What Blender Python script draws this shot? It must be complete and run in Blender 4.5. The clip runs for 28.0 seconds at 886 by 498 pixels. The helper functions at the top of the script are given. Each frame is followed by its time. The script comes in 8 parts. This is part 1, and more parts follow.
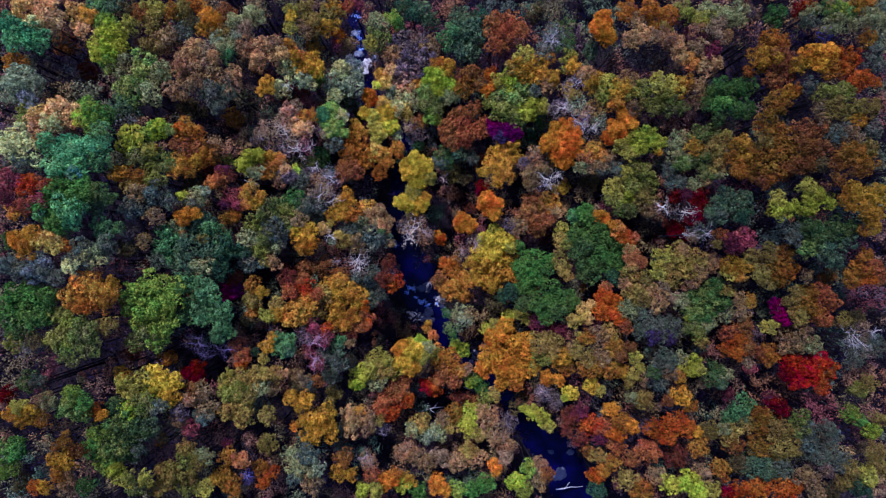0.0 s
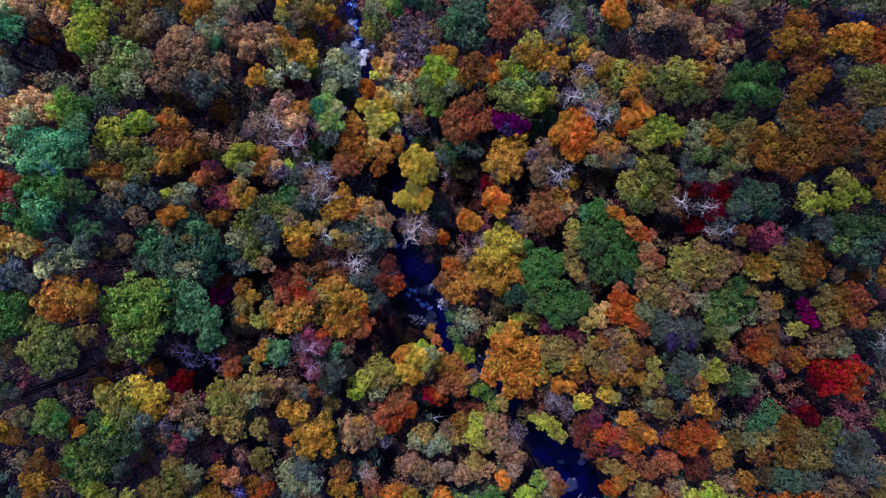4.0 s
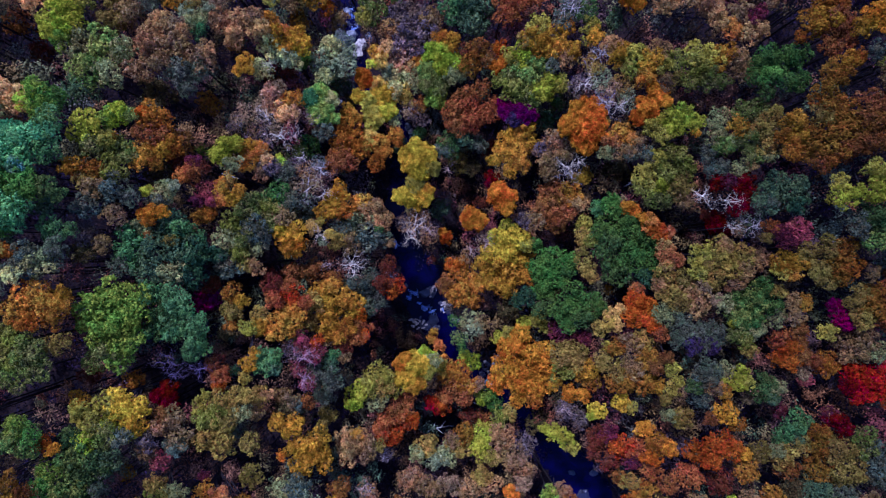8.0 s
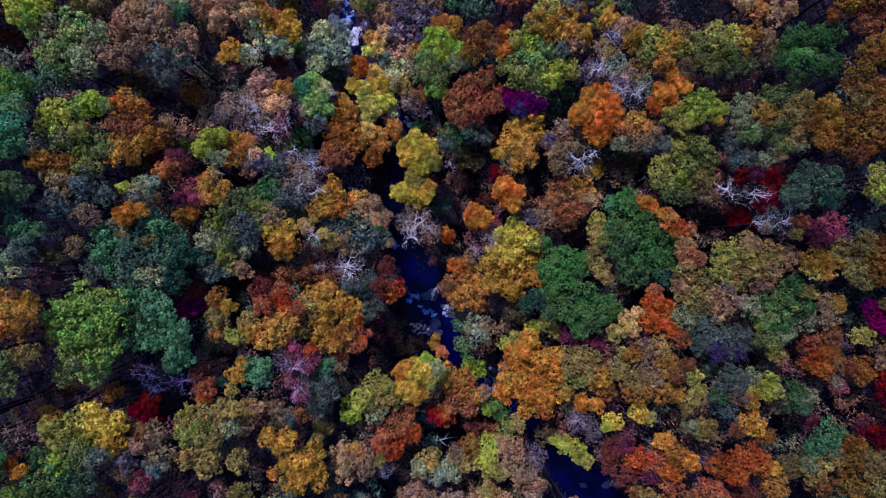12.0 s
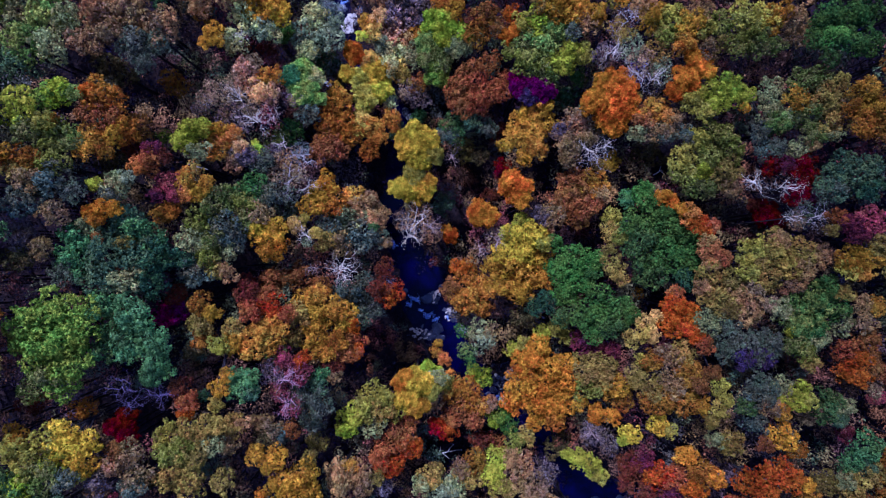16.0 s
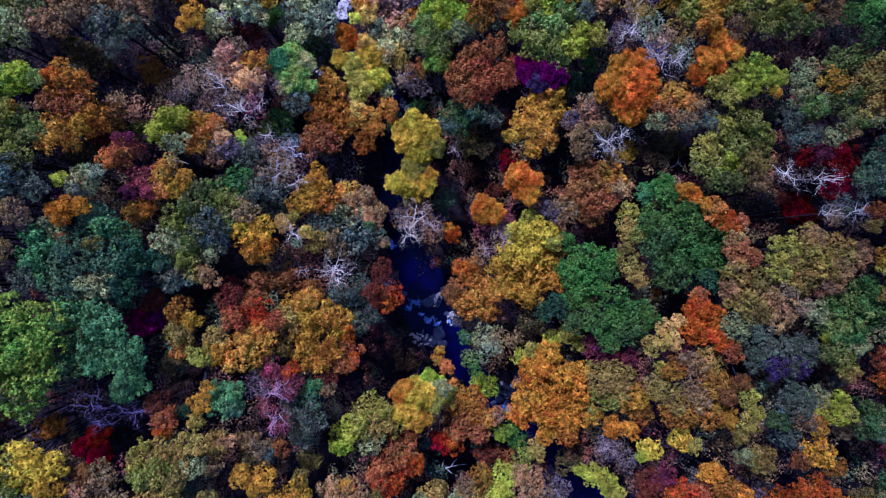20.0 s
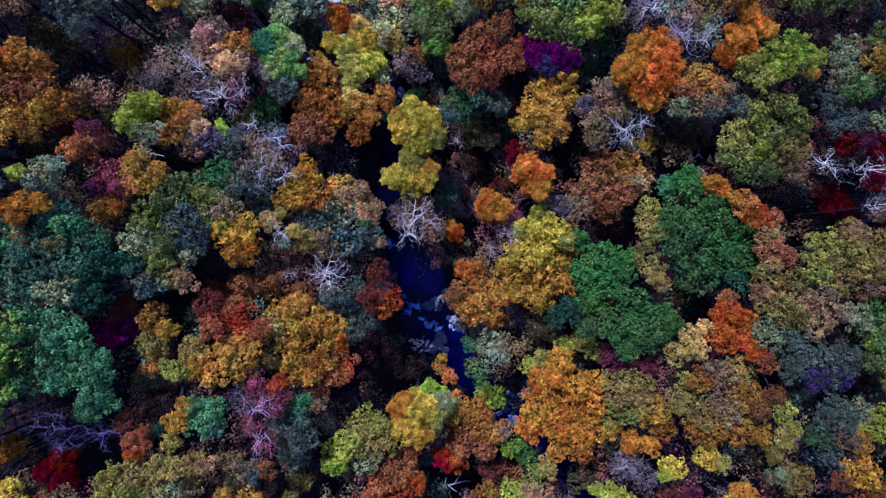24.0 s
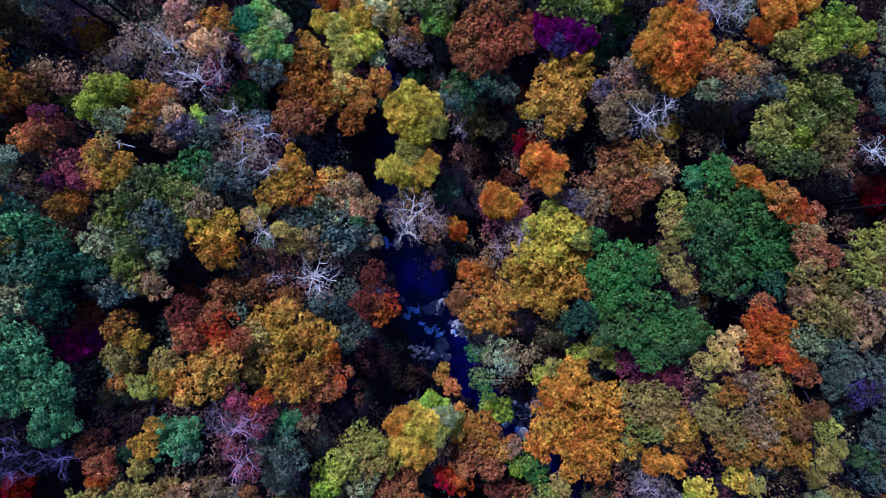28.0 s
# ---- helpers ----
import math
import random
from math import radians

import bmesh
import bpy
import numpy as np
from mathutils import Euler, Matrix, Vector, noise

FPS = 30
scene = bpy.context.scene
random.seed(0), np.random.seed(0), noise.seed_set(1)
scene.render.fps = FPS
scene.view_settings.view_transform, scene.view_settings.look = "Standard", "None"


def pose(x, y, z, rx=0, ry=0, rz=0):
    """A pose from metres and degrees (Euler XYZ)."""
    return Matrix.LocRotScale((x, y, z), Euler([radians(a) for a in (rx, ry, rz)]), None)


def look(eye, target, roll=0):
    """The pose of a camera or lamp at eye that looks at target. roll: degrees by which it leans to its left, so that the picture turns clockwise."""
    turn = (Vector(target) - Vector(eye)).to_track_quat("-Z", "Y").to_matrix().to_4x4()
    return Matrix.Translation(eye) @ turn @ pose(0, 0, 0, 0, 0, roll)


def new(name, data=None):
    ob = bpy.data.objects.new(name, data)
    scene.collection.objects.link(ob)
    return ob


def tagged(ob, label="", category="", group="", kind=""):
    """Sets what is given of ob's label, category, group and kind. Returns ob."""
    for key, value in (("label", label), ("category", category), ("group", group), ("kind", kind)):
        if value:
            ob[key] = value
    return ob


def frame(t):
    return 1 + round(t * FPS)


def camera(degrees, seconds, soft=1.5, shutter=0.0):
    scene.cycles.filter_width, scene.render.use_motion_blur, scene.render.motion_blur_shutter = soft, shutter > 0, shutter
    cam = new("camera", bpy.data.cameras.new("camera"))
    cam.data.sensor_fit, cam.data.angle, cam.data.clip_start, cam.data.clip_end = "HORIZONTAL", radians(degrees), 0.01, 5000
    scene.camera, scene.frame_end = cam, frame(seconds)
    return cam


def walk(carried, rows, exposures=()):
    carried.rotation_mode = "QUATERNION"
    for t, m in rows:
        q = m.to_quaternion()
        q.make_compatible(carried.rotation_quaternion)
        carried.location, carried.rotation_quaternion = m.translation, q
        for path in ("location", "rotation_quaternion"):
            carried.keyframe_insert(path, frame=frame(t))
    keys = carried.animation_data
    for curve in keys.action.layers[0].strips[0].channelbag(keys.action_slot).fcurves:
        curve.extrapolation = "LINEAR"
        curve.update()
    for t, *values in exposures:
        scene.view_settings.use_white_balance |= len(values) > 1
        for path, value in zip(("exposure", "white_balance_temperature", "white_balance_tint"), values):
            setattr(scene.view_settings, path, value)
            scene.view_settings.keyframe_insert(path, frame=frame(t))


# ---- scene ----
METRES, EYE = 36.0, 102.6
ROWS = [
    (0, 0, 0, 0, 0, 0, 0),
    (1, -0.0023, 0.0356, -0.0012, 0.0203, 0.0222, 0.1161),
    (2, -0.0045, 0.0713, -0.0023, 0.0389, 0.044, 0.2308),
    (3, -0.0067, 0.107, -0.0033, 0.0557, 0.0652, 0.344),
    (3.5, -0.0077, 0.1248, -0.0038, 0.0634, 0.0754, 0.4),
    (4.5, -0.0098, 0.1604, -0.0047, 0.0777, 0.0954, 0.5109),
    (5.5, -0.0118, 0.1961, -0.0054, 0.0905, 0.1142, 0.62),
    (6, -0.0128, 0.2139, -0.0058, 0.0964, 0.1232, 0.6739),
    (7, -0.0147, 0.2496, -0.0064, 0.107, 0.1402, 0.7803),
    (8, -0.0166, 0.2853, -0.007, 0.1163, 0.1558, 0.8849),
    (9, -0.0184, 0.321, -0.0074, 0.1244, 0.1697, 0.9874),
    (10, -0.0201, 0.3566, -0.0078, 0.1313, 0.1818, 1.0878),
    (11, -0.0218, 0.3923, -0.008, 0.1371, 0.192, 1.186),
    (12, -0.0235, 0.428, -0.0082, 0.1419, 0.2, 1.282),
    (12.5, -0.0243, 0.4459, -0.0083, 0.144, 0.2032, 1.3291),
    (13.5, -0.0259, 0.4816, -0.0083, 0.1475, 0.2077, 1.4215),
    (14.5, -0.0274, 0.5173, -0.0083, 0.1502, 0.2097, 1.5114),
    (15, -0.0282, 0.5351, -0.0082, 0.1512, 0.2097, 1.5554),
    (16, -0.0297, 0.5709, -0.0081, 0.1529, 0.2075, 1.6414),
    (17, -0.0311, 0.6066, -0.0078, 0.1539, 0.2024, 1.7247),
    (18, -0.0325, 0.6423, -0.0075, 0.1545, 0.1942, 1.8052),
    (19, -0.0338, 0.678, -0.0071, 0.1546, 0.1826, 1.8828),
    (20, -0.0351, 0.7138, -0.0066, 0.1544, 0.1676, 1.9574),
    (21, -0.0364, 0.7495, -0.006, 0.154, 0.1489, 2.029),
    (21.5, -0.037, 0.7674, -0.0057, 0.1537, 0.1382, 2.0636),
    (22.5, -0.0382, 0.8032, -0.0049, 0.153, 0.1137, 2.1303),
    (23.5, -0.0394, 0.8389, -0.0042, 0.1522, 0.0852, 2.1938),
    (24, -0.04, 0.8568, -0.0037, 0.1519, 0.0694, 2.2243),
    (25, -0.0411, 0.8926, -0.0028, 0.1512, 0.0345, 2.2827),
    (26, -0.0422, 0.9284, -0.0019, 0.1507, -0.0048, 2.3376),
    (27, -0.0433, 0.9642, -0.0008, 0.1504, -0.0489, 2.3889),
    (28, -0.0443, 1, 0.0003, 0.1504, -0.0977, 2.4365),
]
cam = camera(70.0, 28.0, soft=1.28)
walk(cam, [(t, pose(0, 0, EYE, -90, 0, 0) @ pose(METRES * x, METRES * y, METRES * z, 90 + pitch, roll, yaw))
           for t, x, y, z, yaw, pitch, roll in ROWS],
     exposures=[(0.0, 0.35, 4220.0, 47.0), (10.0, 0.25, 4100.0, 51.0), (21.0, 0.44, 3960.0, 47.0), (28.0, 0.40, 3820.0, 41.0)])

# ---- light: a clear autumn sky, the sun over the upstream side of the valley ----
SUN_ELEVATION, SUN_AZIMUTH = 54.0, -25.0  # degrees; azimuth clockwise from +y
world = bpy.data.worlds.new("sky")
scene.world = world
world.use_nodes = True
wn = world.node_tree.nodes
sky = wn.new("ShaderNodeTexSky")
sky.sky_type = "NISHITA"
sky.sun_disc = False
sky.sun_elevation = radians(SUN_ELEVATION)
sky.sun_rotation = radians(SUN_AZIMUTH)
wn["Background"].inputs["Strength"].default_value = 0.15
world.node_tree.links.new(sky.outputs["Color"], wn["Background"].inputs["Color"])
sun = new("sun", bpy.data.lights.new("sun", "SUN"))
sun.data.energy = 4.1
sun.data.angle = radians(4.0)
sun.data.color = (1.0, 0.93, 0.68)
sx, sy = math.sin(radians(SUN_AZIMUTH)), math.cos(radians(SUN_AZIMUTH))
sun.matrix_basis = look((60 * sx, 60 * sy, 60 * math.tan(radians(SUN_ELEVATION)) + 0.0), (0, 0, 0))


# ---- materials ----
def srgb(r, g, b):
    return tuple(((c / 255 + 0.055) / 1.055) ** 2.4 if c > 10 else c / 255 / 12.92 for c in (r, g, b)) + (1.0,)


def material(name, roughness=0.8):
    m = bpy.data.materials.new(name)
    m.use_nodes = True
    n, l = m.node_tree.nodes, m.node_tree.links
    b = n["Principled BSDF"]
    b.inputs["Roughness"].default_value = roughness
    return m, n, l, b


def node(n, kind, **values):
    made = n.new(kind)
    for key, value in values.items():
        made.inputs[key.replace("_", " ")].default_value = value
    return made


def ramp(n, stops):
    r = n.new("ShaderNodeValToRGB")
    while len(r.color_ramp.elements) < len(stops):
        r.color_ramp.elements.new(0.5)
    for e, (p, c) in zip(r.color_ramp.elements, stops):
        e.position, e.color = p, c
    return r


def mix(n, l, kind, factor, a, b):
    m = n.new("ShaderNodeMix")
    m.data_type, m.blend_type = "RGBA", kind
    for socket, value in ((m.inputs[0], factor), (m.inputs[6], a), (m.inputs[7], b)):
        if hasattr(value, "is_linked"):
            l.new(value, socket)
        else:
            socket.default_value = value
    return m.outputs[2]


def leaf_material():
    """Autumn leaves: each tree has its own two colours, and each leaf its own shade of them."""
    m, n, l, b = material("autumn_leaves", 0.55)
    first = n.new("ShaderNodeObjectInfo")
    second = n.new("ShaderNodeAttribute")
    second.attribute_type, second.attribute_name = "OBJECT", "turning"
    island = n.new("ShaderNodeNewGeometry")
    place = n.new("ShaderNodeTexCoord")
    patch = node(n, "ShaderNodeTexNoise", Scale=1.1, Detail=2.0, Roughness=0.5)
    shift = n.new("ShaderNodeVectorMath")
    shift.operation = "ADD"
    l.new(place.outputs["Object"], shift.inputs[0])
    l.new(first.outputs["Location"], shift.inputs[1])
    l.new(shift.outputs[0], patch.inputs["Vector"])
    edge = n.new("ShaderNodeMath")
    edge.operation = "MULTIPLY_ADD"
    l.new(island.outputs["Random Per Island"], edge.inputs[0])
    edge.inputs[1].default_value = 0.30
    edge.inputs[2].default_value = -0.15
    add = n.new("ShaderNodeMath")
    l.new(patch.outputs["Fac"], add.inputs[0])
    l.new(edge.outputs[0], add.inputs[1])
    share = ramp(n, [(0.42, (0, 0, 0, 1)), (0.66, (1, 1, 1, 1))])
    l.new(add.outputs[0], share.inputs[0])
    colour = mix(n, l, "MIX", share.outputs["Color"], first.outputs["Color"], second.outputs["Color"])
    hue = n.new("ShaderNodeHueSaturation")
    l.new(colour, hue.inputs["Color"])
    spread = n.new("ShaderNodeMapRange")
    spread.inputs["To Min"].default_value, spread.inputs["To Max"].default_value = 0.56, 1.36
    l.new(island.outputs["Random Per Island"], spread.inputs["Value"])
    turn = node(n, "ShaderNodeTexWhiteNoise")
    turn.noise_dimensions = "1D"
    l.new(island.outputs["Random Per Island"], turn.inputs["W"])
    small = n.new("ShaderNodeMapRange")
    small.inputs["To Min"].default_value, small.inputs["To Max"].default_value = 0.485, 0.520
    l.new(turn.outputs["Value"], small.inputs["Value"])
    drift = node(n, "ShaderNodeTexNoise", Scale=0.42, Detail=1.5, Roughness=0.5)  # broad drift through each crown
    where = n.new("ShaderNodeNewGeometry")
    l.new(where.outputs["Position"], drift.inputs["Vector"])
    parts = n.new("ShaderNodeSeparateColor")
    l.new(drift.outputs["Color"], parts.inputs[0])
    sway = n.new("ShaderNodeMapRange")
    sway.inputs["From Min"].default_value, sway.inputs["From Max"].default_value = 0.28, 0.72
    sway.inputs["To Min"].default_value, sway.inputs["To Max"].default_value = -0.013, 0.017
    l.new(parts.outputs[0], sway.inputs["Value"])
    total = n.new("ShaderNodeMath")
    l.new(small.outputs[0], total.inputs[0])
    l.new(sway.outputs[0], total.inputs[1])
    l.new(total.outputs[0], hue.inputs["Hue"])
    shade = n.new("ShaderNodeMapRange")
    shade.inputs["From Min"].default_value, shade.inputs["From Max"].default_value = 0.28, 0.72
    shade.inputs["To Min"].default_value, shade.inputs["To Max"].default_value = 0.72, 1.28
    l.new(parts.outputs[1], shade.inputs["Value"])
    spray = node(n, "ShaderNodeTexNoise", Scale=1.9, Detail=1.0, Roughness=0.5)  # sprays differ in brightness, which also adds the contrast of shaded tufts
    l.new(where.outputs["Position"], spray.inputs["Vector"])
    patchy = n.new("ShaderNodeMapRange")
    patchy.inputs["From Min"].default_value, patchy.inputs["From Max"].default_value = 0.32, 0.68
    patchy.inputs["To Min"].default_value, patchy.inputs["To Max"].default_value = 0.56, 1.42
    l.new(spray.outputs["Fac"], patchy.inputs["Value"])
    value = n.new("ShaderNodeMath")
    value.operation = "MULTIPLY"
    l.new(spread.outputs[0], value.inputs[0])
    l.new(shade.outputs[0], value.inputs[1])
    both_values = n.new("ShaderNodeMath")
    both_values.operation = "MULTIPLY"
    l.new(value.outputs[0], both_values.inputs[0])
    l.new(patchy.outputs[0], both_values.inputs[1])
    l.new(both_values.outputs[0], hue.inputs["Value"])
    hue.inputs["Saturation"].default_value = 1.03
    l.new(hue.outputs["Color"], b.inputs["Base Color"])
    b.inputs["Specular IOR Level"].default_value = 0.0
    thin = n.new("ShaderNodeBsdfTranslucent")
    l.new(hue.outputs["Color"], thin.inputs["Color"])
    both = n.new("ShaderNodeMixShader")
    both.inputs[0].default_value = 0.16
    l.new(b.outputs[0], both.inputs[1])
    l.new(thin.outputs[0], both.inputs[2])
    l.new(both.outputs[0], n["Material Output"].inputs["Surface"])
    return m


def bark_material(name, dark, light, scale):
    m, n, l, b = material(name, 0.85)
    b.inputs["Specular IOR Level"].default_value = 0.1
    place = n.new("ShaderNodeTexCoord")
    grain = node(n, "ShaderNodeTexNoise", Scale=scale, Detail=4.0, Roughness=0.65)
    stretch = n.new("ShaderNodeMapping")
    stretch.inputs["Scale"].default_value = (1, 1, 0.25)
    l.new(place.outputs["Object"], stretch.inputs["Vector"])
    l.new(stretch.outputs[0], grain.inputs["Vector"])
    tone = ramp(n, [(0.35, dark), (0.65, light)])
    l.new(grain.outputs["Fac"], tone.inputs[0])
    l.new(mix(n, l, "MULTIPLY", 1.0, tone.outputs["Color"], n_object_colour(n)), b.inputs["Base Color"])
    bump = node(n, "ShaderNodeBump", Strength=0.4, Distance=0.03)
    l.new(grain.outputs["Fac"], bump.inputs["Height"])
    l.new(bump.outputs[0], b.inputs["Normal"])
    return m


def n_object_colour(n):
    return n.new("ShaderNodeObjectInfo").outputs["Color"]


def ground_material():
    """Leaf litter on forest soil, with the canopy's shade darkened into both colours."""
    m, n, l, b = material("shaded_leaf_litter", 0.95)
    b.inputs["Specular IOR Level"].default_value = 0.02
    place = n.new("ShaderNodeTexCoord")
    big = node(n, "ShaderNodeTexNoise", Scale=0.12, Detail=4.0, Roughness=0.6)
    fine = node(n, "ShaderNodeTexVoronoi", Scale=3.5)
    l.new(place.outputs["Object"], big.inputs["Vector"])
    l.new(place.outputs["Object"], fine.inputs["Vector"])
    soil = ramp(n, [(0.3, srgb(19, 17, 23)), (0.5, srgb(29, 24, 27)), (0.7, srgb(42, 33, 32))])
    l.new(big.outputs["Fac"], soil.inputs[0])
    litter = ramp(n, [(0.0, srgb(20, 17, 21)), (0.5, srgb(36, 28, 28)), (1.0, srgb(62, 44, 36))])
    split = n.new("ShaderNodeSeparateColor")
    l.new(fine.outputs["Color"], split.inputs[0])
    l.new(split.outputs[0], litter.inputs[0])
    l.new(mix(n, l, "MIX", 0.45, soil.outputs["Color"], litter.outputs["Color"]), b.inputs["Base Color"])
    bump = node(n, "ShaderNodeBump", Strength=0.6, Distance=0.08)
    l.new(fine.outputs["Distance"], bump.inputs["Height"])
    l.new(bump.outputs[0], b.inputs["Normal"])
    return m


def water_material():
    m, n, l, b = material("stream_water", 0.06)
    place = n.new("ShaderNodeTexCoord")
    depth = node(n, "ShaderNodeTexNoise", Scale=0.35, Detail=3.0)
    l.new(place.outputs["Object"], depth.inputs["Vector"])
    tone = ramp(n, [(0.40, (0.0010, 0.0007, 0.008, 1)), (0.72, (0.003, 0.0016, 0.034, 1))])
    l.new(depth.outputs["Fac"], tone.inputs[0])
    l.new(tone.outputs["Color"], b.inputs["Base Color"])
    b.inputs["Specular IOR Level"].default_value = 0.06
    ripple = node(n, "ShaderNodeTexNoise", Scale=3.0, Detail=3.0)
    l.new(place.outputs["Object"], ripple.inputs["Vector"])
    bump = node(n, "ShaderNodeBump", Strength=0.35, Distance=0.06)
    l.new(ripple.outputs["Fac"], bump.inputs["Height"])
    l.new(bump.outputs[0], b.inputs["Normal"])
    return m


def rough_material(name, dark, light, scale, roughness=0.8):
    m, n, l, b = material(name, roughness)
    place = n.new("ShaderNodeTexCoord")
    grain = node(n, "ShaderNodeTexNoise", Scale=scale, Detail=6.0, Roughness=0.65)
    l.new(place.outputs["Object"], grain.inputs["Vector"])
    tone = ramp(n, [(0.32, dark), (0.68, light)])
    l.new(grain.outputs["Fac"], tone.inputs[0])
    l.new(tone.outputs["Color"], b.inputs["Base Color"])
    bump = node(n, "ShaderNodeBump", Strength=0.5, Distance=0.05)
    l.new(grain.outputs["Fac"], bump.inputs["Height"])
    l.new(bump.outputs[0], b.inputs["Normal"])
    return m


def scatter_leaf_material(name, scale, tones):
    """Leaves of many plants: the plant's place picks the colour, each leaf its own shade."""
    m, n, l, b = material(name, 0.7)
    place = n.new("ShaderNodeTexCoord")
    cell = node(n, "ShaderNodeTexVoronoi", Scale=scale)
    l.new(place.outputs["Object"], cell.inputs["Vector"])
    split = n.new("ShaderNodeSeparateColor")
    l.new(cell.outputs["Color"], split.inputs[0])
    tone = ramp(n, [((i + 0.5) / len(tones), srgb(*c)) for i, c in enumerate(tones)])
    l.new(split.outputs[0], tone.inputs[0])
    hue = n.new("ShaderNodeHueSaturation")
    l.new(tone.outputs["Color"], hue.inputs["Color"])
    island = n.new("ShaderNodeNewGeometry")
    spread = n.new("ShaderNodeMapRange")
    spread.inputs["To Min"].default_value, spread.inputs["To Max"].default_value = 0.5, 1.4
    l.new(island.outputs["Random Per Island"], spread.inputs["Value"])
    l.new(spread.outputs[0], hue.inputs["Value"])
    l.new(hue.outputs["Color"], b.inputs["Base Color"])
    b.inputs["Specular IOR Level"].default_value = 0.03
    return m


LEAVES = leaf_material()
# near-black violet undergrowth tones: the shade of the canopy gaps put into colour
UNDERGROWTH = scatter_leaf_material("shaded_undergrowth_leaves", 0.35, ((33, 25, 48), (41, 29, 38), (29, 31, 42), (50, 33, 33), (35, 27, 58), (36, 32, 36)))
MIDSTOREY = scatter_leaf_material("understorey_leaves", 0.22, ((124, 86, 58), (104, 104, 56), (138, 82, 46), (94, 72, 66), (78, 96, 60), (136, 106, 52), (116, 62, 52)))
WOODS = scatter_leaf_material("woodland_leaves", 0.11, ((138, 120, 48), (176, 102, 36), (80, 110, 50), (152, 86, 48), (165, 142, 80), (60, 110, 80), (138, 104, 50)))
BARK = bark_material("bark", srgb(20, 17, 17), srgb(46, 39, 36), 9.0)
PALE_BARK = bark_material("pale_bark", srgb(206, 200, 194), srgb(250, 246, 240), 9.0)
LITTER = ground_material()
WATER = water_material()
STONE = rough_material("stream_stone", srgb(9, 9, 16), srgb(50, 50, 68), 3.2, 0.35)
PALE_STONE = rough_material("pale_stone", srgb(120, 110, 98), srgb(206, 192, 172), 1.6)
# white foam given a blue base colour for skylight falling in the shade
SKYLIT_FOAM = rough_material("foam", srgb(52, 76, 160), srgb(180, 202, 240), 5.5, 0.4)


# ---- the valley ----
STREAM_Y = (-69.6, -51.2, -40.2, -34.7, -29.7, -24.2, -21.2, -18.2, -14.1, -10.4, -6.8, -2.7, 1.0, 6.5, 12.0, 17.0, 19.3, 23.0, 29.4, 34.0, 38.6, 45.9, 64.2)
STREAM_X = (29.0, 25.3, 21.2, 18.9, 15.7, 11.1, 7.0, 3.8, 0.5, -2.3, -4.2, -4.0, -7.2, -7.7, -6.6, -5.7, -7.7, -10.9, -13.2, -13.7, -14.3, -15.5, -16.9)
STREAM_WIDTH = (6.0, 6.0, 7.0, 7.5, 7.0, 4.0, 3.2, 3.5, 4.5, 5.4, 5.4, 5.6, 4.0, 3.0, 2.5, 2.2, 2.0, 2.0, 2.0, 2.0, 2.0, 3.0, 5.0)


def stream_x(y):
    return float(np.interp(y, STREAM_Y, STREAM_X))


def ground_z(x, y):
    """The ravine: the stream at its bottom, the steeper bank on the low x side."""
    half = float(np.interp(y, STREAM_Y, STREAM_WIDTH)) / 2
    away = x - stream_x(y)
    d = max(0.0, abs(away) - half)
    rise = (19.0 if away < 0 else 11.5) * d * d / (d * d + 32.0 ** 2) + 0.6 * min(1.0, d / 1.5)
    far = max(0.0, math.hypot(x, y) - 150)
    rough = noise.noise(Vector((x * 0.05, y * 0.05, 0))) * 1.2 * min(1.0, d / 8) + noise.noise(Vector((x * 0.3, y * 0.3, 4))) * 0.25
    return rise - 0.35 * (d == 0.0) + rough * (far < 1) + 0.03 * far * math.exp(-far / 600)


def steps_out():
    """Grid lines: 1.5 m apart over the valley, then wider and wider to the horizon."""
    line = list(np.arange(-102, 102.1, 1.5))
    d, gap = 102.0, 3.0
    while d < 4000:
        gap *= 1.45
        d += gap
        line = [-d] + line + [d]
    return line


def build_ground():
    line = steps_out()
    k = len(line)
    verts = [(x, y, ground_z(x, y)) for y in line for x in line]
    faces = [(j * k + i, j * k + i + 1, (j + 1) * k + i + 1, (j + 1) * k + i) for j in range(k - 1) for i in range(k - 1)]
    mesh = bpy.data.meshes.new("ground")
    mesh.from_pydata(verts, [], faces)
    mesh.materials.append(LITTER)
    for p in mesh.polygons:
        p.use_smooth = True
    tagged(new("ground", mesh), "forest floor of soil and brown fallen leaves, darkened for shade", "forest floor", kind="structure")


def build_water():
    bm = bmesh.new()
    rows = []
    for y in np.arange(-150, 150.1, 1.0):
        x, w = stream_x(y), float(np.interp(y, STREAM_Y, STREAM_WIDTH)) + 0.8
        rows.append([bm.verts.new((x + w * (i / 8 - 0.5), y, 0.02 + 0.05 * noise.noise(Vector((x + w * i / 8, y, 9))))) for i in range(9)])
    for a, b in zip(rows, rows[1:]):
        for i in range(8):
            bm.faces.new((a[i], a[i + 1], b[i + 1], b[i])).smooth = True
    mesh = bpy.data.meshes.new("stream_water")
    bm.to_mesh(mesh)
    bm.free()
    mesh.materials.append(WATER)
    tagged(new("water", mesh), "narrow dark blue brook running between the trees", "stream", kind="structure")


build_ground()
build_water()


# ---- tree meshes ----
def unit(v):
    return v / np.maximum(np.linalg.norm(v, axis=1, keepdims=True), 1e-9)


